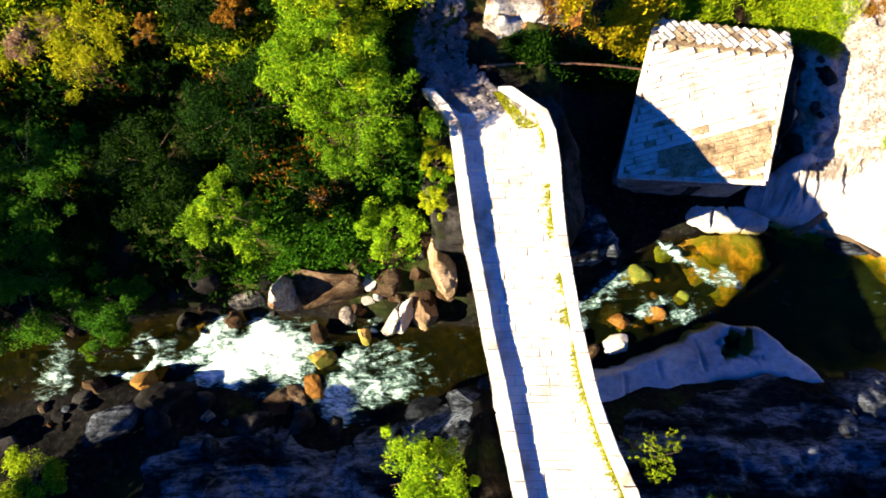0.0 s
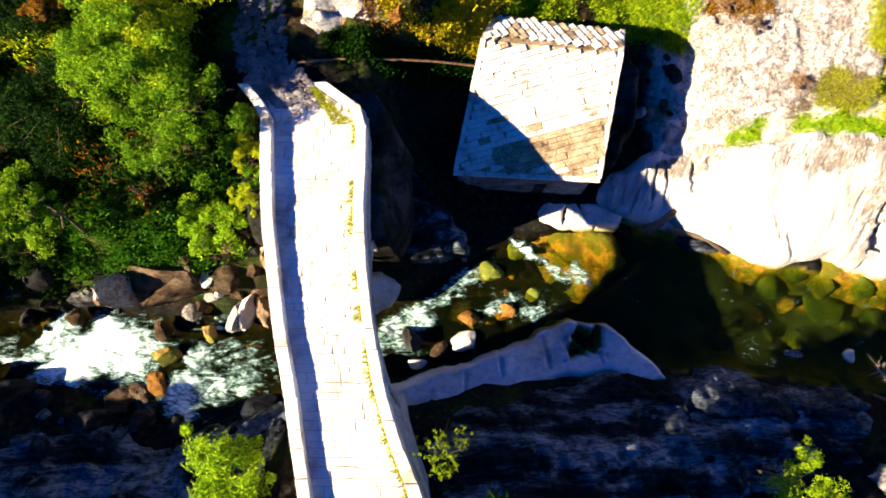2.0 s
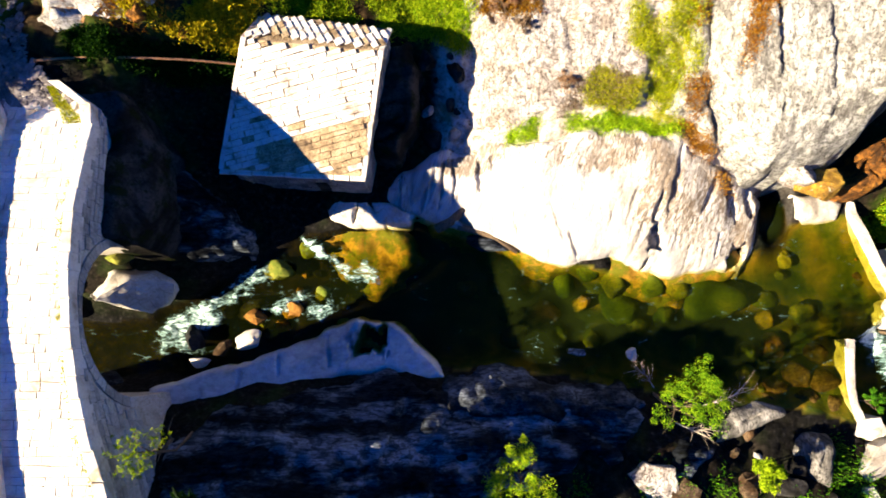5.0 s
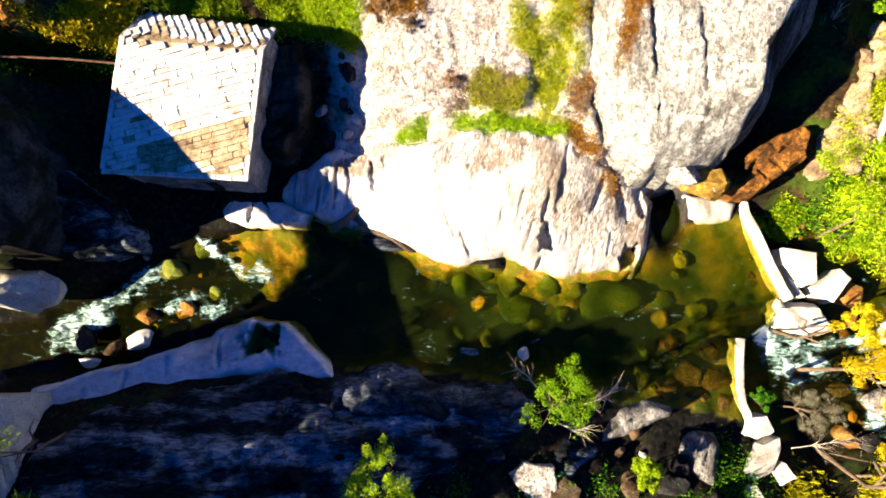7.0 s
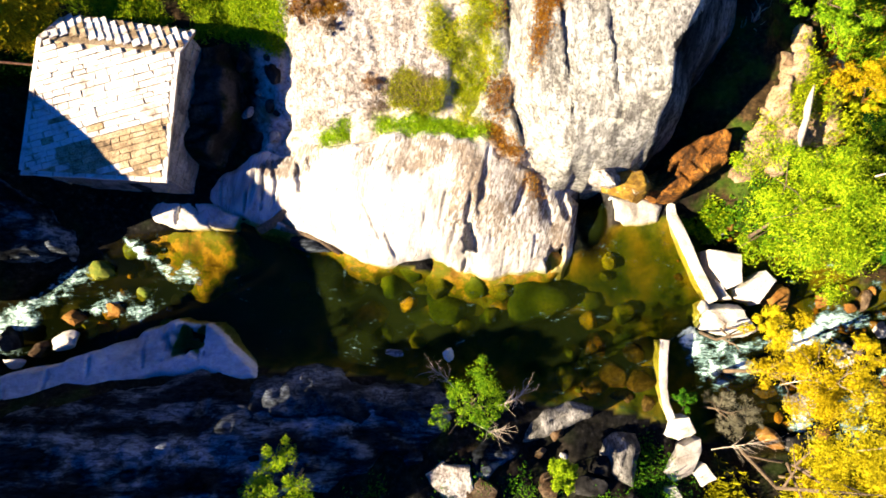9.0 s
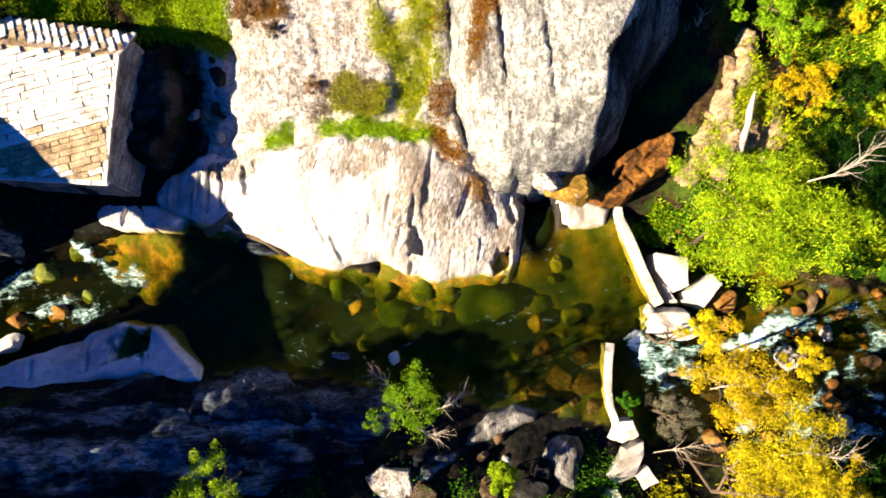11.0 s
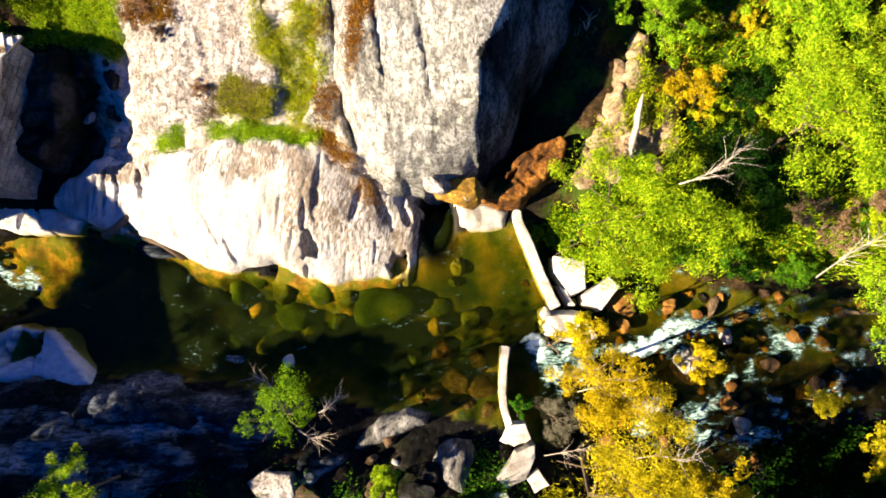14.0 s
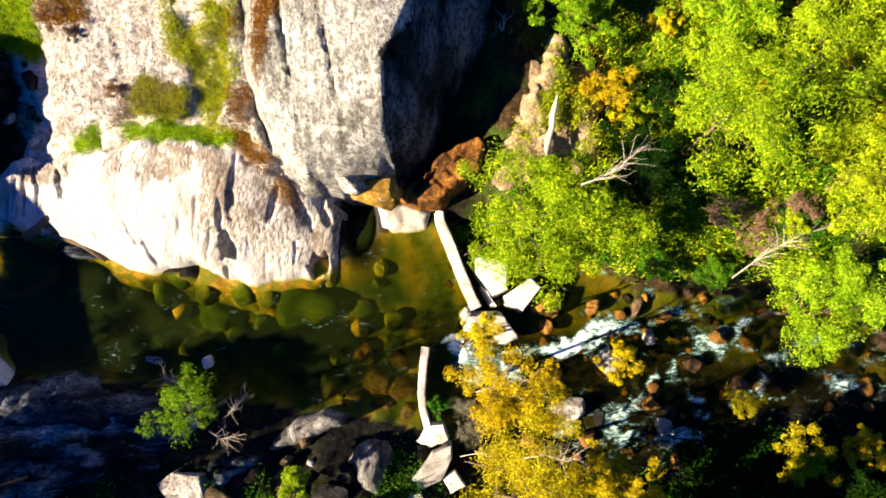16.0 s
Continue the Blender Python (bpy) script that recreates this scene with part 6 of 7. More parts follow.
boulder(3.6, -1.85, (1.45, 1.3, 2.0), M_WHITE, "tall pale sunlit rock under the bridge", 44, -15, z=1.9, sink=0.3, group=G_MID, level=4, flat=0.62)
boulder(-0.4, -6.7, (0.9, 0.7, 0.7), M_SHADE_GREY, "fractured grey rock in shade", 45, 20, z=2.0, sink=0.3, group=G_UP)
boulder(1.2, -6.3, (0.9, 0.6, 0.7), M_SHADE_GREY, "fractured grey rock in shade", 46, -20, z=2.6, sink=0.3, group=G_UP)
strew(26, (-20, 1.5, -7.5, -2.0), (0.18, 0.42), [(M_WET_SHADE, "dark wet"), (M_BOULDER, "brown"), (M_WET_SHADE, "dark wet"), (M_OCHRE, "rusty brown")], "* river boulder among the rapids", G_UP, 201,
      inside=lambda x, y: foam_at(np.array([x]), np.array([y]), UP_FOAM)[0] < 0.22, top=lambda x, y: float(water_level(np.array([x]), np.array([y]))[0]) + 0.45)
strew(16, (-3.6, 0.8, -2.7, 0.2), (0.35, 0.8), [(M_BOULDER, "brown"), (M_WET_SHADE, "dark"), (M_BOULDER, "brown"), (M_WALL, "pale grey")], "* fractured rock on the bank beside the bridge", "rocks beside the bridge", 213, flat=0.62)
strew(12, (-19, -5.0, -3.4, -1.2), (0.3, 0.7), [(M_WET_SHADE, "dark wet"), (M_BOULDER, "brown"), (M_WET_SHADE, "dark wet")], "* rock along the wooded river bank", "rocks along the north bank", 211)
strew(20, (-19, 1.5, -8.6, -5.9), (0.3, 0.7), [(M_WET_SHADE, "dark wet"), (M_SHADE_GREY, "grey"), (M_WET_SHADE, "dark wet")], "* rock along the shaded river bank", "rocks along the south bank", 212)
# under and below the bridge, towards the pool
boulder(8.0, -4.0, (0.75, 0.45, 0.45), M_WHITE, "pale angular stone in the stream", 51, 10, z=0.4, sink=0.25, group=G_MID)
boulder(6.9, -4.4, (0.5, 0.35, 0.4), M_BOULDER, "tan angular stone in the stream", 52, 40, z=0.5, sink=0.25, group=G_MID)
boulder(5.9, -5.0, (0.5, 0.28, 0.3), M_WHITE, "pale angular stone in the stream", 53, -10, z=0.6, sink=0.3, group=G_MID)
boulder(5.6, -3.9, (0.5, 0.6, 0.7), M_WET_SHADE, "dark wet boulder in the stream", 54, 0, z=0.5, sink=0.3, group=G_MID)
boulder(9.9, -2.7, (0.55, 0.45, 0.45), M_OCHRE, "orange stone standing in the stream", 58, 30, z=0.2, sink=0.3, group=G_MID)
boulder(8.2, -3.0, (0.6, 0.4, 0.45), M_OCHRE, "orange stone standing in the stream", 59, -20, z=0.3, sink=0.3, group=G_MID)
boulder(9.2, -0.9, (0.8, 0.55, 0.5), M_BEDSTONE, "mossy olive boulder in the stream", 60, 10, z=0.2, sink=0.3, group=G_MID)
boulder(11.3, -1.9, (0.6, 0.4, 0.4), M_BEDSTONE, "mossy olive boulder in the stream", 61, 40, z=0.1, sink=0.3, group=G_MID)
boulder(18.6, 0.2, (1.1, 0.4, 0.35), M_SHADE_GREY, "flat grey rock at the pool's edge", 57, -14, z=0.25, sink=0.3, group=G_MID)
strew(22, (5.5, 12.5, -4.0, 0.6), (0.22, 0.55), [(M_OCHRE, "ochre"), (M_BEDSTONE, "yellow-green"), (M_WET_SHADE, "dark"), (M_WET_SHADE, "dark")], "* boulder in the shallow stream", G_MID, 202,
      inside=in_river(0.2), top=lambda x, y: 0.62)
# pool bed
for k, (bx, by, br, hue) in enumerate(POOL_STONES):
    g = ground_at(bx, by)
    stone, word = {"o": (M_AMBER, "ochre"), "r": (M_BOULDER, "reddish brown"), "g": (M_ALGAE, "dark green"), "y": (M_BEDSTONE, "yellow-green")}[hue]
    boulder(bx, by, (br, br * 0.85, 0.55), stone, "rounded " + word + " algae-covered boulder under the water", 300 + k, k * 47, z=min(g, -0.55), sink=0.22, group=G_POOL, flat=0.86, crease=90)
strew(14, (17.5, 34.0, -7.4, -0.6), (0.25, 0.6), [(M_BEDSTONE, "yellow-green"), (M_BEDSTONE, "olive"), (M_OCHRE, "ochre")], "* stone lying under the pool's water", G_POOL, 203, inside=in_river(0.25), top=lambda x, y: 0.0, flat=1.1)
boulder(18.95, -5.8, (1.2, 0.55, 0.6), M_SHADE_LEDGE, "rounded blue-grey rock at the pool's edge", 332, -4, z=0.6, sink=0.35, group=G_POOL, level=4, flat=0.85)
boulder(17.4, -5.85, (0.32, 0.25, 0.3), M_SHADE_LEDGE, "small blue-grey rock at the pool's edge", 333, 10, z=0.7, sink=0.35, group=G_POOL)
boulder(25.0, -4.85, (0.30, 0.34, 0.45), M_WHITE, "pale stone standing out of the pool", 330, 0, z=0.2, sink=0.3, group=G_POOL)
boulder(22.6, -4.75, (0.55, 0.22, 0.3), M_SHADE_GREY, "grey stone standing out of the pool", 331, -8, z=0.2, sink=0.35, group=G_POOL)
# broken stained blocks below the crag
boulder(33.05, 2.15, (1.35, 0.8, 1.05), rock_material("yellow_lichen_rock", (0.44, 0.27, 0.035), (0.28, 0.15, 0.02), (0.06, 0.035, 0.012), moss=(0.60, 0.56, 0.48), moss_from=0.60, scale=2.4, blotch=0.5, bump=0.8), "yellow lichen-covered rock below the crag", 346, 14, z=2.1, sink=0.25, flat=0.6, level=4, group="stained rocks")
boulder(31.7, 2.4, (0.75, 0.5, 1.1), M_SLAB, "pale rounded rock over a dark cleft", 347, -20, z=2.6, sink=0.3, flat=0.7, level=4, group="stained rocks")
# south-east shore
g = ground_at(25.0, -9.8)
flat_block("boulder", "pale sunlit rock on the south bank", [(24.0, -9.6), (24.7, -9.15), (25.8, -9.3), (25.95, -10.15), (25.5, -10.7), (24.6, -10.5)], g - 0.7, g + 0.5, M_SLAB, "boulders", (0.05, 0.25), 11)
flat_block("boulder", "tan sunlit rock leaning on a paler one", [(25.6, -10.2), (26.2, -9.7), (26.9, -10.2), (26.7, -11.0), (25.8, -11.1)], g - 0.8, g + 0.35, M_BOULDER, "boulders", (-0.1, 0.2), 12)
for k, (poly, top, lean) in enumerate((([(34.3, -8.4), (34.77, -7.75), (35.5, -7.66), (35.7, -8.35), (34.95, -8.65)], 0.75, (0.05, -0.1)), ([(34.1, -9.9), (35.0, -8.85), (35.8, -8.55), (35.85, -9.1), (35.4, -10.0), (34.5, -10.35)], 1.0, (-0.15, 0.1)),
                                       ([(35.45, -9.95), (35.95, -9.6), (36.4, -10.25), (35.75, -10.55)], 0.9, (0.1, 0.1)), ([(33.7, -10.5), (34.5, -10.4), (34.9, -11.2), (34.0, -11.6)], 1.2, (0.1, 0.15)))):
    flat_block("block", "bleached angular block piled beside the weir", poly, -0.4, top, M_WHITE, "blocks beside the weir", lean, 20 + k)
strew(9, (26, 33.4, -11.8, -8.2), (0.3, 0.75), [(M_WALL, "pale grey"), (M_BOULDER, "tan"), (M_WET_SHADE, "dark"), (M_WET_SHADE, "dark")], "* rock on the stony south shore", "rocks on the south shore", 204, flat=0.6)
strew(10, (16, 27, -11, -7.8), (0.2, 0.4), [(M_SHADE_GREY, "grey"), (M_WET_SHADE, "dark")], "* rock on the shaded south bank", "rocks on the south bank", 208)
# below the weir
boulder(42.4, 7.5, (0.6, 0.45, 0.4), M_WHITE, "pale sunlit rock among the bank's shrubs", 366, 20, sink=0.2)
for k, (bx, by, br, stone, word) in enumerate(((43.2, -5.2, 0.85, M_SLAB, "pale tan"), (41.4, -7.3, 0.85, M_SLAB, "pale tan"), (44.9, -7.1, 0.45, M_OCHRE, "ochre"), (45.5, -8.1, 0.5, M_SLAB, "pale tan"), (48.4, -4.1, 0.45, M_OCHRE, "orange"), (47.1, -5.3, 0.5, M_BOULDER, "brown"),
                                               (46.0, -3.1, 0.4, M_OCHRE, "orange"), (43.9, -3.0, 0.35, M_OCHRE, "orange"), (45.2, -4.0, 0.38, M_SLAB, "pale tan"), (49.2, -6.3, 0.5, M_BOULDER, "brown"), (45.2, -6.3, 0.35, M_OCHRE, "ochre"), (42.6, -2.5, 0.5, M_OCHRE, "orange"), (42.0, -8.6, 0.5, M_OCHRE, "ochre"))):
    boulder(bx, by, (br, br * 0.8, br * 0.7), stone, word + " boulder standing in white water", 370 + k, k * 37, z=-0.75, sink=0.2, group=G_DOWN, flat=0.7)
boulder(39.6, -8.8, (0.7, 0.5, 0.5), M_OCHRE, "ochre boulder standing in white water", 362, -35, z=-0.8, sink=0.25, group=G_DOWN)
boulder(45.2, -7.2, (0.35, 0.3, 0.35), M_OCHRE, "ochre boulder standing in white water", 363, 0, z=-0.7, sink=0.2, group=G_DOWN)
boulder(52.2, -5.0, (0.55, 0.5, 0.5), M_WET_SHADE, "dark wet boulder standing in white water", 364, 0, z=-1.1, sink=0.25, group=G_DOWN)
strew(120, (39.6, 57, -9.8, -1.8), (0.18, 0.5), [(M_WET_SHADE, "dark wet"), (M_WET_SHADE, "dark wet"), (M_OCHRE, "ochre"), (M_OCHRE, "ochre"), (M_BOULDER, "tan")], "* boulder in the stony river", G_DOWN, 205, inside=in_river(-0.3), top=lambda x, y: -0.25)
strew(18, (35.8, 39.6, -2.6, 1.2), (0.12, 0.3), [(M_OCHRE, "rusty"), (M_BOULDER, "tan"), (M_WHITE, "pale")], "* stone at the foot of the weir", "stones at the weir", 206)
# rocks above the bridge head and round the mill
strew(10, (2.2, 7.6, 7.5, 11.0), (0.3, 0.75), [(M_WALL, "pale grey"), (M_WALL, "pale grey"), (M_HOUSE, "grey"), (M_RUST, "rusty")], "* rock on the slope above the bridge", "rocks above the bridge", 207, flat=0.58)
# stones take the dark tone in place of the mill's shadow
strew(14, (14.9, 17.6, 4.8, 8.5), (0.25, 0.6), [(M_WET_SHADE, "dark"), (M_WET_SHADE, "dark"), (M_HOUSE, "grey")], "* rock in the mill's shadow", "rocks beside the mill", 209)
strew(8, (38.4, 42.5, 3.2, 7.5), (0.25, 0.5), [(M_EARTH, "tan"), (M_BOULDER, "brown")], "* rock on the bank below the crag", "rocks below the crag", 210)


# ---- cobbled way on to the bridge ----
def build_path():
    way = thing("cobbled_path", "uneven cobbled path climbing from the bridge", "path", kind="structure")
    rng = np.random.RandomState(12)
    shapes = []
    for k in range(6):
        v, f = rock_arrays((1, 0.8, 0.14), 500 + k, 2, 0.8)
        shapes.append(mesh_from("cobble", v, f, M_COBBLE))
    for _ in range(900):
        y = 4.3 + 6.4 * rng.uniform(0, 1) ** 1.15
        lo = np.interp(y, [4.3, 5.2, 6.3, 7.5, 8.8, 10.7], [0.75, 0.10, -0.5, -0.45, -0.1, 0.4])
        hi = np.interp(y, [4.3, 5.0, 5.5, 6.4, 8.3, 10.7], [3.5, 2.65, 2.2, 1.6, 1.4, 1.9])
        x = rng.uniform(lo, hi)
        s = rng.uniform(0.11, 0.22)
        deck = float(on(DECK, y)) if y < 5.1 else 7.28
        z = max(ground_at(x, y), deck) if y < 6.2 else ground_at(x, y)
        part("cobble", shapes[rng.randint(6)], way, m=pose(x, y, z - 0.005, 0, 0, rng.uniform(0, 360)) @ Matrix.Diagonal((s, s, s, 1)))


build_path()

# old water pipe from the bridge head to the mill
cu = bpy.data.curves.new("pipe", "CURVE")
cu.dimensions, cu.bevel_depth, cu.bevel_resolution = "3D", 0.045, 3
sp = cu.splines.new("NURBS")
pts = [(1.95, 5.95, 7.45), (3.6, 6.25, 7.15), (5.6, 6.5, 6.45), (7.4, 6.75, 5.7), (9.2, 6.9, 4.8)]
sp.points.add(len(pts) - 1)
for p, c in zip(sp.points, pts):
    p.co = (*c, 1)
sp.use_endpoint_u, sp.order_u = True, 3
cu.materials.append(bark_material("rusty_pipe", (0.16, 0.07, 0.03), (0.32, 0.17, 0.09)))
thing("pipe", "thin rusty brown pipe leading to the mill", "pipe", data=cu)

# fallen timber wedged at the pool's edge below the mill
v, f = tube([(16.4, 0.9, 0.45), (17.0, 1.2, 0.62), (17.7, 1.75, 0.85)], [0.22, 0.24, 0.2], 8)
thing("log", "dark weathered timber wedged at the pool's edge", "log", data=mesh_from("log", v, f, M_BARK))
v, f = tube([(17.4, 1.0, 0.5), (18.8, 0.6, 0.5), (20.1, -0.2, 0.4)], [0.16, 0.16, 0.12], 8)
thing("log", "brown driftwood log along the waterline", "log", data=mesh_from("log", v, f, M_BARK))
wood = random.Random(77)
spine = [(39.95 + 0.085 * k + wood.uniform(-0.05, 0.05), 3.4 + 0.45 * k) for k in range(7)]
v, f = tube([(px, py, 3.15 + 0.3 * (py - 3.4) + wood.uniform(0, 0.06)) for px, py in spine], [0.05, 0.13, 0.15, 0.13, 0.15, 0.11, 0.03], 7)
thing("log", "bleached broken trunk on the bank", "log", data=mesh_from("log", v, f, M_DEADWOOD))
dead_branch("dead_branch", "bare grey twigs beside the lime shrub", [(26.9, -6.9, 3.0), (27.3, -6.7, 3.8), (27.7, -6.4, 4.3), (28.0, -6.0, 4.5)], 7, 0.026, 26, 0.7)
dead_branch("dead_branch", "bare grey twigs hanging over the pool", [(25.2, -6.2, 2.6), (24.8, -5.7, 3.0), (24.3, -5.4, 3.2)], 8, 0.022, 20, 0.7)
dead_branch("dead_branch", "bare grey roots in the shaded bank", [(26.0, -7.6, 2.6), (26.6, -7.9, 2.9), (27.2, -7.8, 3.0)], 9, 0.028, 26, 0.7)
dead_branch("dead_branch", "bare grey shrub on the edge of the crag", [(37.9, 8.6, 2.2), (38.2, 8.9, 3.6), (38.3, 9.2, 4.6)], 10, 0.05, 16, 0.8)
for k, (bx, by, bz) in enumerate(((36.6, -6.0, 6.2), (38.0, -8.0, 7.8), (39.4, -9.8, 7.6), (37.4, -10.2, 6.0))):
    dead_branch("dead_branch", "pale bare twigs showing through the golden foliage", [(bx, by, bz), (bx + 0.5, by + 0.2, bz + 0.7), (bx + 1.1, by + 0.1, bz + 1.3), (bx + 1.6, by + 0.5, bz + 1.5)], 20 + k, 0.020, 18, 0.8)
dead_branch("dead_branch", "bare twigs among the blocks by the weir", [(36.2, -9.0, 1.0), (37.2, -8.7, 1.8), (38.2, -8.4, 2.4)], 11, 0.018, 26, 0.8)


# ---- low plants ----
def scatter(name, label, poly, count, leaf, size, height, seed, per=6, patch=0.0, scale=0.6, category="plants", spread=0.16):
    """Tufts of blades over part of the ground, in one mesh."""
    rng = np.random.RandomState(seed)
    p = np.array(poly)
    x, y = rng.uniform(p[:, 0].min(), p[:, 0].max(), count * 3), rng.uniform(p[:, 1].min(), p[:, 1].max(), count * 3)
    ok = (point_in(poly, x, y) + 0.25 * fbm(x, y, 0, seed, 2) > 0) & (fbm(x * scale, y * scale, 0, seed + 2, 3) > patch)
    x, y = x[ok][:count], y[ok][:count]
    z = surface(x, y)
    n = len(x)
    c = np.repeat(np.stack([x, y, z], -1), per, 0)
    m = len(c)
    ang, out = rng.uniform(0, 2 * math.pi, m), rng.uniform(0.2, 1.0, m)
    h = height * rng.uniform(0.5, 1.2, m)
    way = np.stack([np.cos(ang) * out, np.sin(ang) * out, np.full(m, 1.0)], -1)
    way /= np.linalg.norm(way, axis=1)[:, None]
    side = np.stack([-np.sin(ang), np.cos(ang), np.zeros(m)], -1) * (size * rng.uniform(0.6, 1.3, m))[:, None]
    root = c + np.stack([rng.normal(size=m), rng.normal(size=m), np.zeros(m)], -1) * spread
    tip = root + way * h[:, None]
    midp = root + way * (h * 0.55)[:, None] + np.array([0, 0, 1]) * (h * 0.1)[:, None]
    tip[:, 2] -= h * 0.15
    v = np.stack([root, midp + side, tip, midp - side], 1).reshape(-1, 3)
    thing(name, label, category, kind="stuff", data=mesh_from(name, v, np.arange(4 * m).reshape(-1, 4), leaf, False))


scatter("grass", "bright green grass on a rock ledge", [(19.6, 4.3), (21.7, 4.5), (24.2, 4.5), (26.6, 4.2), (26.8, 4.7), (24.2, 5.2), (21.8, 5.2), (19.6, 4.8)], 3000, L_FRESH, 0.012, 0.15, 301)
scatter("grass", "yellow-green grass tongue between rock slabs", [(23.9, 13), (24.3, 9.5), (24.5, 7.6), (25.2, 6.4), (25.7, 5.0), (26.5, 4.8), (26.9, 6.5), (27.2, 8.5), (26.9, 13)], 8000, L_GRASS, 0.010, 0.18, 302, patch=-0.35, scale=0.9)
scatter("grass", "olive grass patch beside the heather", [(22.7, 5.5), (24.6, 5.3), (25.1, 6.2), (23.4, 6.7)], 2600, L_GRASS, 0.011, 0.16, 323, patch=-0.3)
scatter("grass", "dry grass and heather below the slab", [(21.6, 5.0), (23.6, 5.0), (24.8, 5.8), (24.8, 6.5), (23, 6.6)], 700, L_DRY, 0.012, 0.2, 303, patch=0.1)
scatter("grass", "brown and green tufts along the crag's foot", [(26.6, 4.4), (28.2, 2.6), (29.4, 1.9), (29.0, 2.8), (27.8, 4.8), (27.4, 9), (27.0, 9)], 1500, L_RUST, 0.014, 0.2, 304, patch=0.05, scale=1.3)
scatter("bracken", "rusty plants in the clefts of the slab", [(18.3, 9.4), (20.9, 9.2), (21.2, 12.6), (18.2, 12.6)], 1500, L_RUST, 0.02, 0.16, 322, patch=0.12, scale=1.2)
scatter("bracken", "rusty dry plants in a seam of the crag", [(28.3, 5.2), (28.8, 6.8), (29.5, 9.5), (30.2, 13), (29.2, 13), (28.7, 9.5), (28.2, 7)], 2600, L_RUST, 0.014, 0.14, 319, patch=-0.1, scale=1.6)
scatter("grass", "bright green grass behind the mill", [(9.8, 9.4), (14.8, 9.2), (17.8, 8.3), (18.2, 13), (8, 13.5)], 12000, L_FRESH, 0.016, 0.28, 305, patch=-0.5)
scatter("bracken", "orange and yellow bracken behind the mill", [(5.2, 7.9), (8.6, 7.5), (9.4, 9.4), (9.6, 13), (4.5, 13)], 8000, L_GOLD, 0.022, 0.32, 306, patch=-0.6)
scatter("bracken", "rusty bracken among rocks above the bridge", [(2.4, 7.4), (6.2, 7.6), (6.5, 12), (1.8, 12)], 600, L_RUST, 0.025, 0.3, 307, patch=0.0)
scatter("grass", "dark green grass below the path", [(2.9, 6.1), (8.6, 6.5), (8.6, 7.3), (3.0, 7.1)], 2200, L_SHADE, 0.03, 0.22, 308, patch=-0.6)
scatter("undergrowth", "dark green undergrowth of the shaded wood", [(-26, -2.4), (-12, -2.0), (-3, -1), (0, 0.5), (-0.4, 6), (-1, 13.5), (-26, 13.5)], 6000, L_SHADE, 0.07, 0.5, 309, patch=-0.2, spread=0.3)
scatter("undergrowth", "yellow-green undergrowth on the upper bank", [(-24, 6.5), (-5, 7), (-2, 9), (-2, 13.5), (-24, 13.5)], 7000, L_LIME, 0.03, 0.4, 310, patch=0.0, spread=0.3)
scatter("bracken", "rusty bracken in the wood", [(-24, 3), (-4, 1), (-3, 13), (-24, 13)], 1800, L_RUST, 0.03, 0.35, 311, patch=0.25, spread=0.3)
scatter("undergrowth", "sunlit undergrowth of the east bank", [(38.6, 1.2), (44, -0.6), (58, -1.5), (58, 13.5), (40.8, 13.5), (42.9, 8.6), (43.4, 5.2), (40.4, 3.0)], 17000, L_LIME, 0.028, 0.4, 312, patch=-0.3, spread=0.3)
scatter("undergrowth", "green undergrowth of the east bank", [(37.2, 1.4), (44, -0.8), (58, -1.5), (58, 13.5), (41, 13.5), (43.2, 8.6), (43.4, 5.2), (40.0, 2.8)], 10000, L_GREEN, 0.032, 0.4, 313, patch=0.0, spread=0.3)
scatter("bracken", "rusty bracken of the east bank", [(39.5, 0.6), (50, -1), (58, 0), (58, 13), (41, 13)], 1800, L_RUST, 0.035, 0.4, 314, patch=0.3, spread=0.3)
scatter("undergrowth", "golden undergrowth on the south-east shore", [(36.8, -9.6), (44, -10.4), (44, -13), (35.5, -13)], 4500, L_GOLD, 0.025, 0.4, 315, patch=-0.1, spread=0.3)
scatter("undergrowth", "dark green plants on the south shore", [(26.5, -8.4), (33.6, -8.6), (35.6, -10.4), (35.6, -13), (18, -13), (22, -10)], 1500, L_GREEN, 0.018, 0.3, 316, patch=0.25, spread=0.25)
scatter("grass", "bright green plants beside the weir", [(35.8, 1.4), (37.4, 0.5), (38.4, 1.6), (36.6, 2.5)], 1100, L_SPRING, 0.04, 0.4, 317)


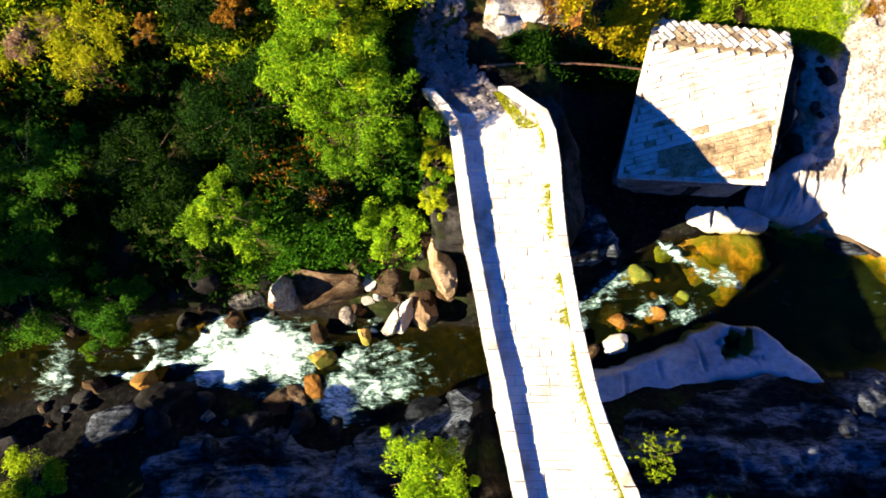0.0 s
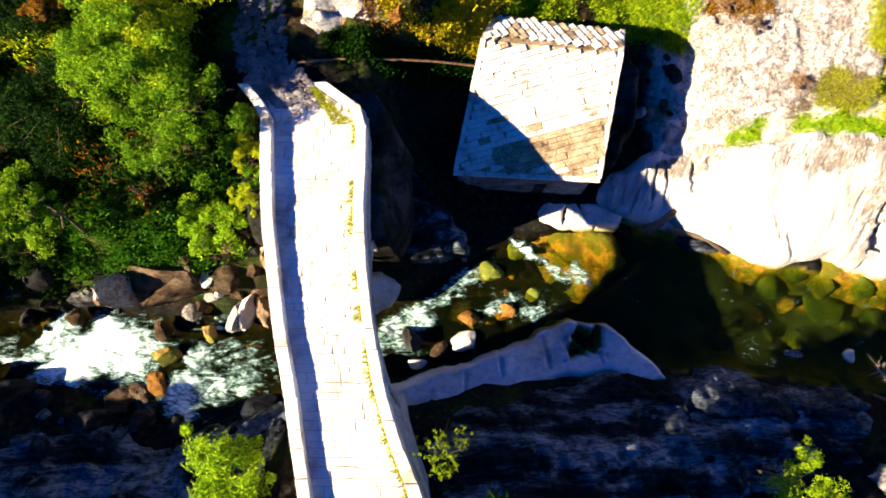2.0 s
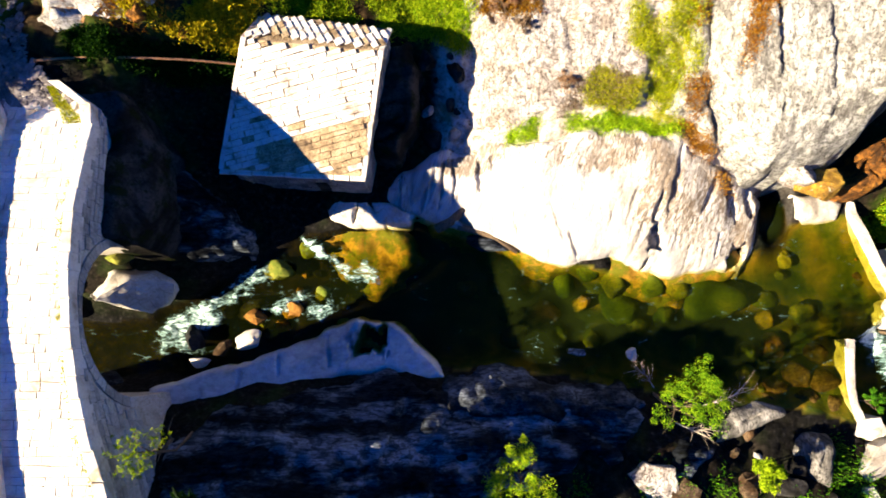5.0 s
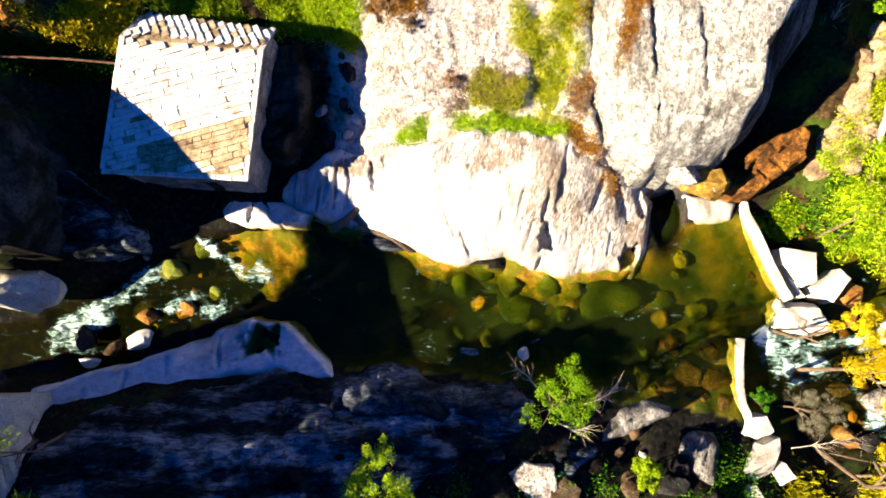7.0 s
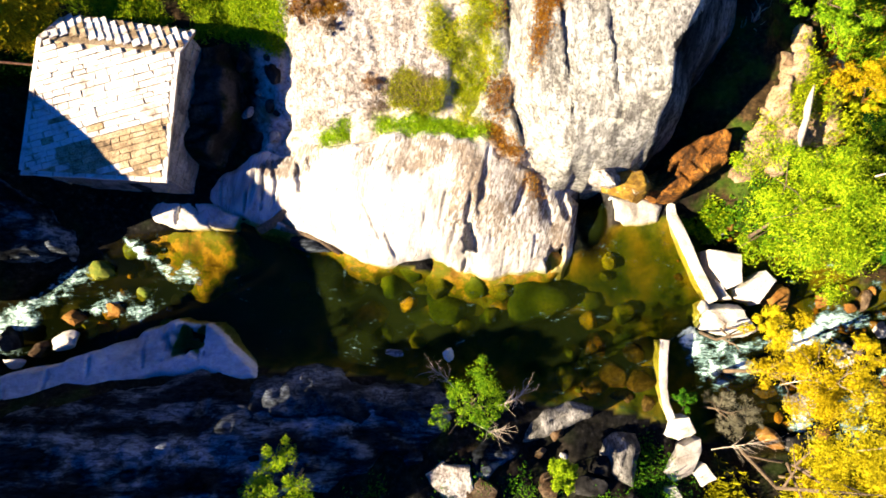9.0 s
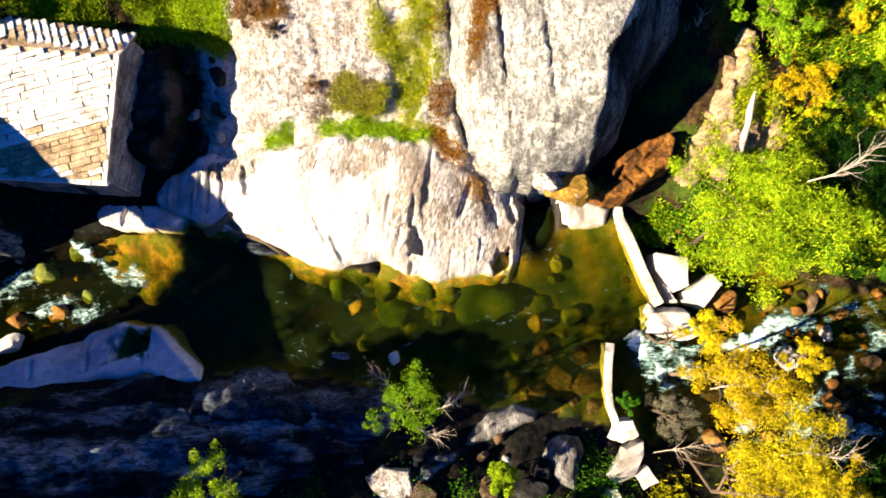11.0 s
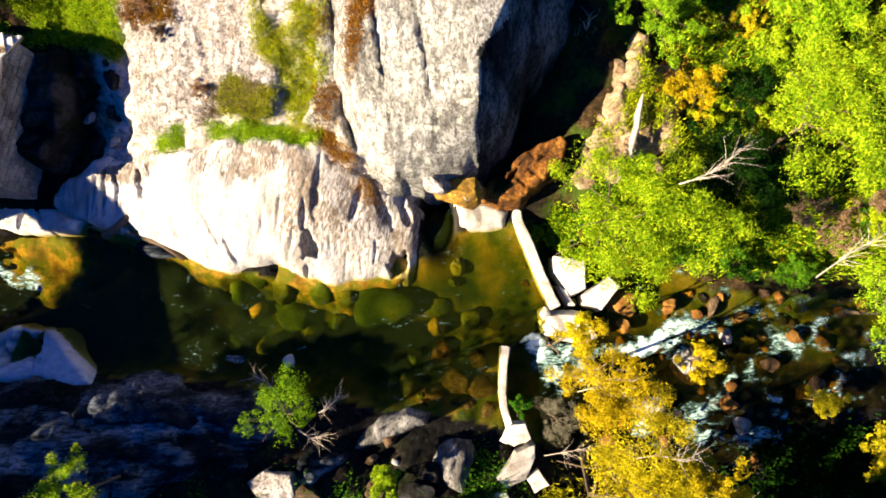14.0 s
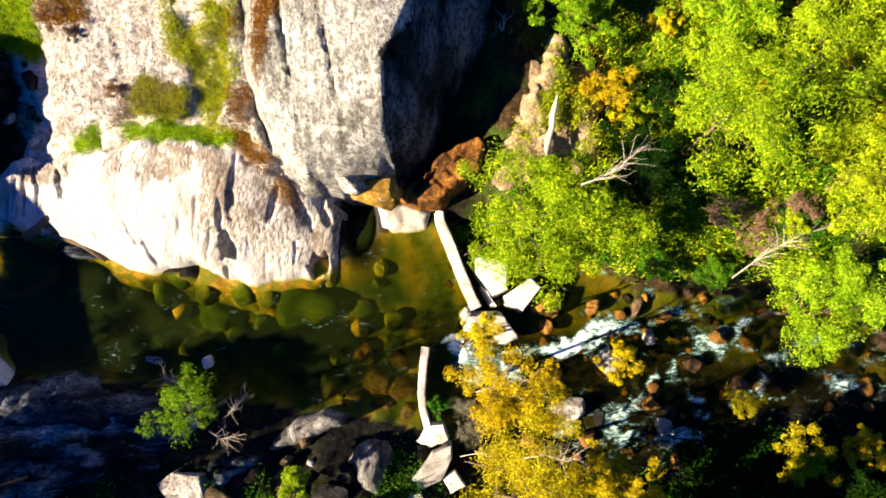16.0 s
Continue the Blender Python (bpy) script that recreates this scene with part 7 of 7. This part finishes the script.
def deck_tufts():
    """Short grass along the foot of the east parapet and at the bridge head."""
    rng = np.random.RandomState(9)
    n = 1500
    y = rng.uniform(-11, 4.2, n)
    x = on(RI, y) - np.abs(rng.normal(0, 0.12, n)) - 0.02
    k = 420
    t = rng.uniform(0, 1, k)
    y2 = 5.0 - 1.5 * t
    x2 = np.interp(y2, [3.6, 5.1], [4.05, 2.6]) - rng.uniform(0.05, 0.6, k) * (0.4 + t)
    ok = np.concatenate([fbm(x * 0.9, y * 0.9, 0, 5, 3) > -0.35, np.ones(k, bool)])
    x, y = np.concatenate([x, x2])[ok], np.concatenate([y, y2])[ok]
    p = np.stack([x, y, on(DECK, y)], -1)
    p = np.repeat(p, 5, 0)
    m = len(p)
    a = rng.uniform(0, 2 * math.pi, m)
    way = np.stack([np.cos(a) * 0.7, np.sin(a) * 0.7, np.ones(m)], -1) * rng.uniform(0.03, 0.09, m)[:, None]
    side = np.stack([-np.sin(a), np.cos(a), 0 * a], -1) * 0.014
    v = np.stack([p, p + way * 0.5 + side, p + way, p + way * 0.5 - side], 1).reshape(-1, 3)
    thing("grass", "dry yellow grass in the bridge's paving joints", "plants", kind="stuff", data=mesh_from("grass", v, np.arange(4 * m).reshape(-1, 4), L_GRASS, False))


deck_tufts()

# shrubs that fill the east and north-west banks
rng = random.Random(77)
EAST = [(39.4, 4.2), (44, 0.6), (58, -0.8), (58, 13), (41.5, 13)]
n = 0
while n < 34:
    sx, sy = rng.uniform(39, 57), rng.uniform(-0.8, 12.5)
    if float(point_in(EAST, np.array([sx]), np.array([sy]))[0]) < 0.3:
        continue
    if 38 < sx < 43.6 and 2.5 < sy < 9.0:
        continue
    rr = rng.uniform(0.7, 1.4)
    leaf, word = rng.choice(((L_LIME, "lime-green"), (L_LIME, "lime-green"), (L_GREEN, "green"), (L_SHADE, "dark green"), (L_GOLD, "yellow")))
    tree("shrub", word + " shrub in the dense east bank growth", sx, sy, ground_at(sx, sy) + rr * rng.uniform(1.2, 2.0), rr, leaf, 600 + n, 18, 80, category="shrub", size=0.11, group="shrubs on the east bank")
    n += 1
for k, (sx, sy, rr, zt, leaf, word) in enumerate(((43.2, -5.0, 1.15, 1.6, L_GOLD, "golden"), (42.6, -9.7, 1.2, 2.4, L_GOLD, "golden"), (39.9, -5.6, 0.7, 2.0, L_GOLD, "golden"), (36.9, -3.9, 0.95, 6.0, L_GOLD, "golden"),
                                                  (48.9, -6.9, 0.8, 1.2, L_GOLD, "golden"), (47.8, -1.2, 1.0, 1.8, L_GREEN, "green"), (45.0, -0.9, 0.9, 2.2, L_GREEN, "dark green"))):
    tree("shrub", word + " shrub beside the stony river", sx, sy, zt, rr, leaf, 700 + k, 18, 70, category="shrub", size=0.10, group="shrubs by the river")
for k, (sx, sy, rr, zt, leaf, word) in enumerate(((-10.6, 6.4, 1.3, 7.0, L_SHADE, "dark green"), (-4.6, 8.6, 1.5, 8.6, L_SHADE, "dark green"), (-14.2, 0.2, 1.4, 5.2, L_SHADE, "dark green"), (-9.2, -0.4, 1.1, 5.4, L_SHADE, "dark green"), (-4.4, 1.6, 1.3, 7.0, L_SHADE, "dark green"),
                                                  (-12.4, -1.8, 1.0, 4.6, L_GREEN, "green"), (-18.5, 0.6, 1.6, 6.0, L_SHADE, "dark green"), (-0.2, 3.0, 0.9, 7.2, L_GREEN, "green"))):
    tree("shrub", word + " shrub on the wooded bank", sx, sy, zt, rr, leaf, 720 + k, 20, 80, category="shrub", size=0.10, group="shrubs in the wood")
tree("shrub", "round dry grey-brown twiggy shrub beside the weir", 36.7, -7.4, 2.9, 1.1, L_TWIG, 730, 30, 60, category="shrub", size=0.045)
for k, (sx, sy, rr) in enumerate(((19.3, 9.6, 0.8), (20.2, 8.6, 0.5), (22.0, 6.3, 0.5), (20.6, 10.8, 0.7))):
    tree("shrub", "dry brown heather bush on the granite slab", sx, sy, float(surface(np.array([sx]), np.array([sy]))[0]) + rr * 0.8, rr, L_DRY, 780 + k, 14, 60, category="shrub", size=0.05, group="heather on the slab", z=float(surface(np.array([sx]), np.array([sy]))[0]))
for k, (sx, sy, rr) in enumerate(((49.0, 0.6, 1.2), (51.4, 1.2, 1.3), (47.6, 1.4, 0.9))):
    tree("shrub", "dry brown bare shrub with pale twigs", sx, sy, 2.9 + 0.2 * k, rr, L_DRY, 790 + k, 18, 60, category="shrub", size=0.07, group="dry shrubs by the river")
tree("shrub", "yellow-green shrub against the bridge wall", 0.35, 2.4, 7.9, 0.75, L_YELLOW, 794, 16, 70, category="shrub", size=0.08, z=6.2)
for k, (sx, sy, rr, leaf) in enumerate(((0.3, 0.9, 0.65, L_YELLOW), (0.15, 3.9, 0.7, L_SPRING), (0.45, 1.7, 0.5, L_SPRING))):
    tree("shrub", "sunlit yellow-green shrub growing against the bridge", sx, sy, 7.9 - 0.2 * k, rr, leaf, 810 + k, 18, 70, category="shrub", size=0.08, z=6.3, group="shrubs against the bridge")
scatter("undergrowth", "green plants among the rocks of the north bank", [(-8, -1.2), (-3, -0.9), (-0.6, -0.4), (-0.3, 2.4), (-5, 2.4), (-8, 1)], 2600, L_GREEN, 0.03, 0.35, 321, patch=-0.3, spread=0.25)
scatter("grass", "yellow-green plants on the eroded bank", [(38.2, 3.2), (40.4, 3.6), (42.8, 4.6), (43.4, 6.8), (42.0, 8.6), (40.8, 9.6), (39.6, 7.8)], 1800, L_LIME, 0.018, 0.25, 320, patch=0.1, scale=0.9, spread=0.2)
# dark growth filling the black shade of the far south-east shore
for k, (sx, sy, rr, zt) in enumerate(((47.0, -11.4, 1.5, 3.4), (49.6, -11.6, 1.6, 3.6), (52.4, -10.8, 1.6, 3.4), (55.2, -10.4, 1.7, 3.6), (44.6, -12.4, 1.5, 3.2), (53.6, -8.9, 1.0, 2.0), (56.6, -8.4, 1.2, 2.4), (50.9, -13.0, 1.8, 4.0), (54.4, -12.8, 1.8, 4.2))):
    tree("shrub", ("golden" if k == 5 else "dark green") + " shrub on the shaded far shore", sx, sy, zt, rr, L_GOLD if k == 5 else L_SHADE, 760 + k, 22, 90, category="shrub", size=0.12, group="shrubs on the far shore")
scatter("undergrowth", "dark green undergrowth on the far south shore", [(45.6, -9.4), (52, -8.0), (58, -7.4), (58, -13.5), (43.5, -13.5), (43.8, -10.6)], 5000, L_SHADE, 0.05, 0.45, 318, patch=-0.5, spread=0.3)
for k, (sx, sy, rr, zt) in enumerate(((39.6, -10.4, 1.6, 4.6), (41.4, -9.6, 1.3, 3.4), (43.4, -10.6, 1.5, 3.4))):
    tree("shrub", "golden-leaved shrub below the weir", sx, sy, zt, rr, L_GOLD, 800 + k, 26, 110, category="shrub", size=0.09, group="golden shrubs below the weir")
# unseen tall trees added to throw shade over the far shore
for k, (tx, ty, th, tr) in enumerate(((38.5, -14.4, 11, 2.6), (43.5, -15.0, 10.5, 2.6), (47.5, -15.4, 9.5, 2.4))):
    tree("tree", "unseen tall tree added to shade the far south shore", tx, ty, th, tr, L_SHADE, 750 + k, 40, 110, size=0.2, group="tall trees below the weir", squash=1.4, near=False)
# unseen tall trees added upstream to shade the north-west wood
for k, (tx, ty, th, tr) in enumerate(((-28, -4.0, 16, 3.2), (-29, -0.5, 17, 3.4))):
    tree("tree", "unseen tall tree added upstream to cast shade", tx, ty, th, tr, L_SHADE, 740 + k, 40, 110, size=0.22, group="tall trees upstream", squash=1.6, near=False)
build_deck()
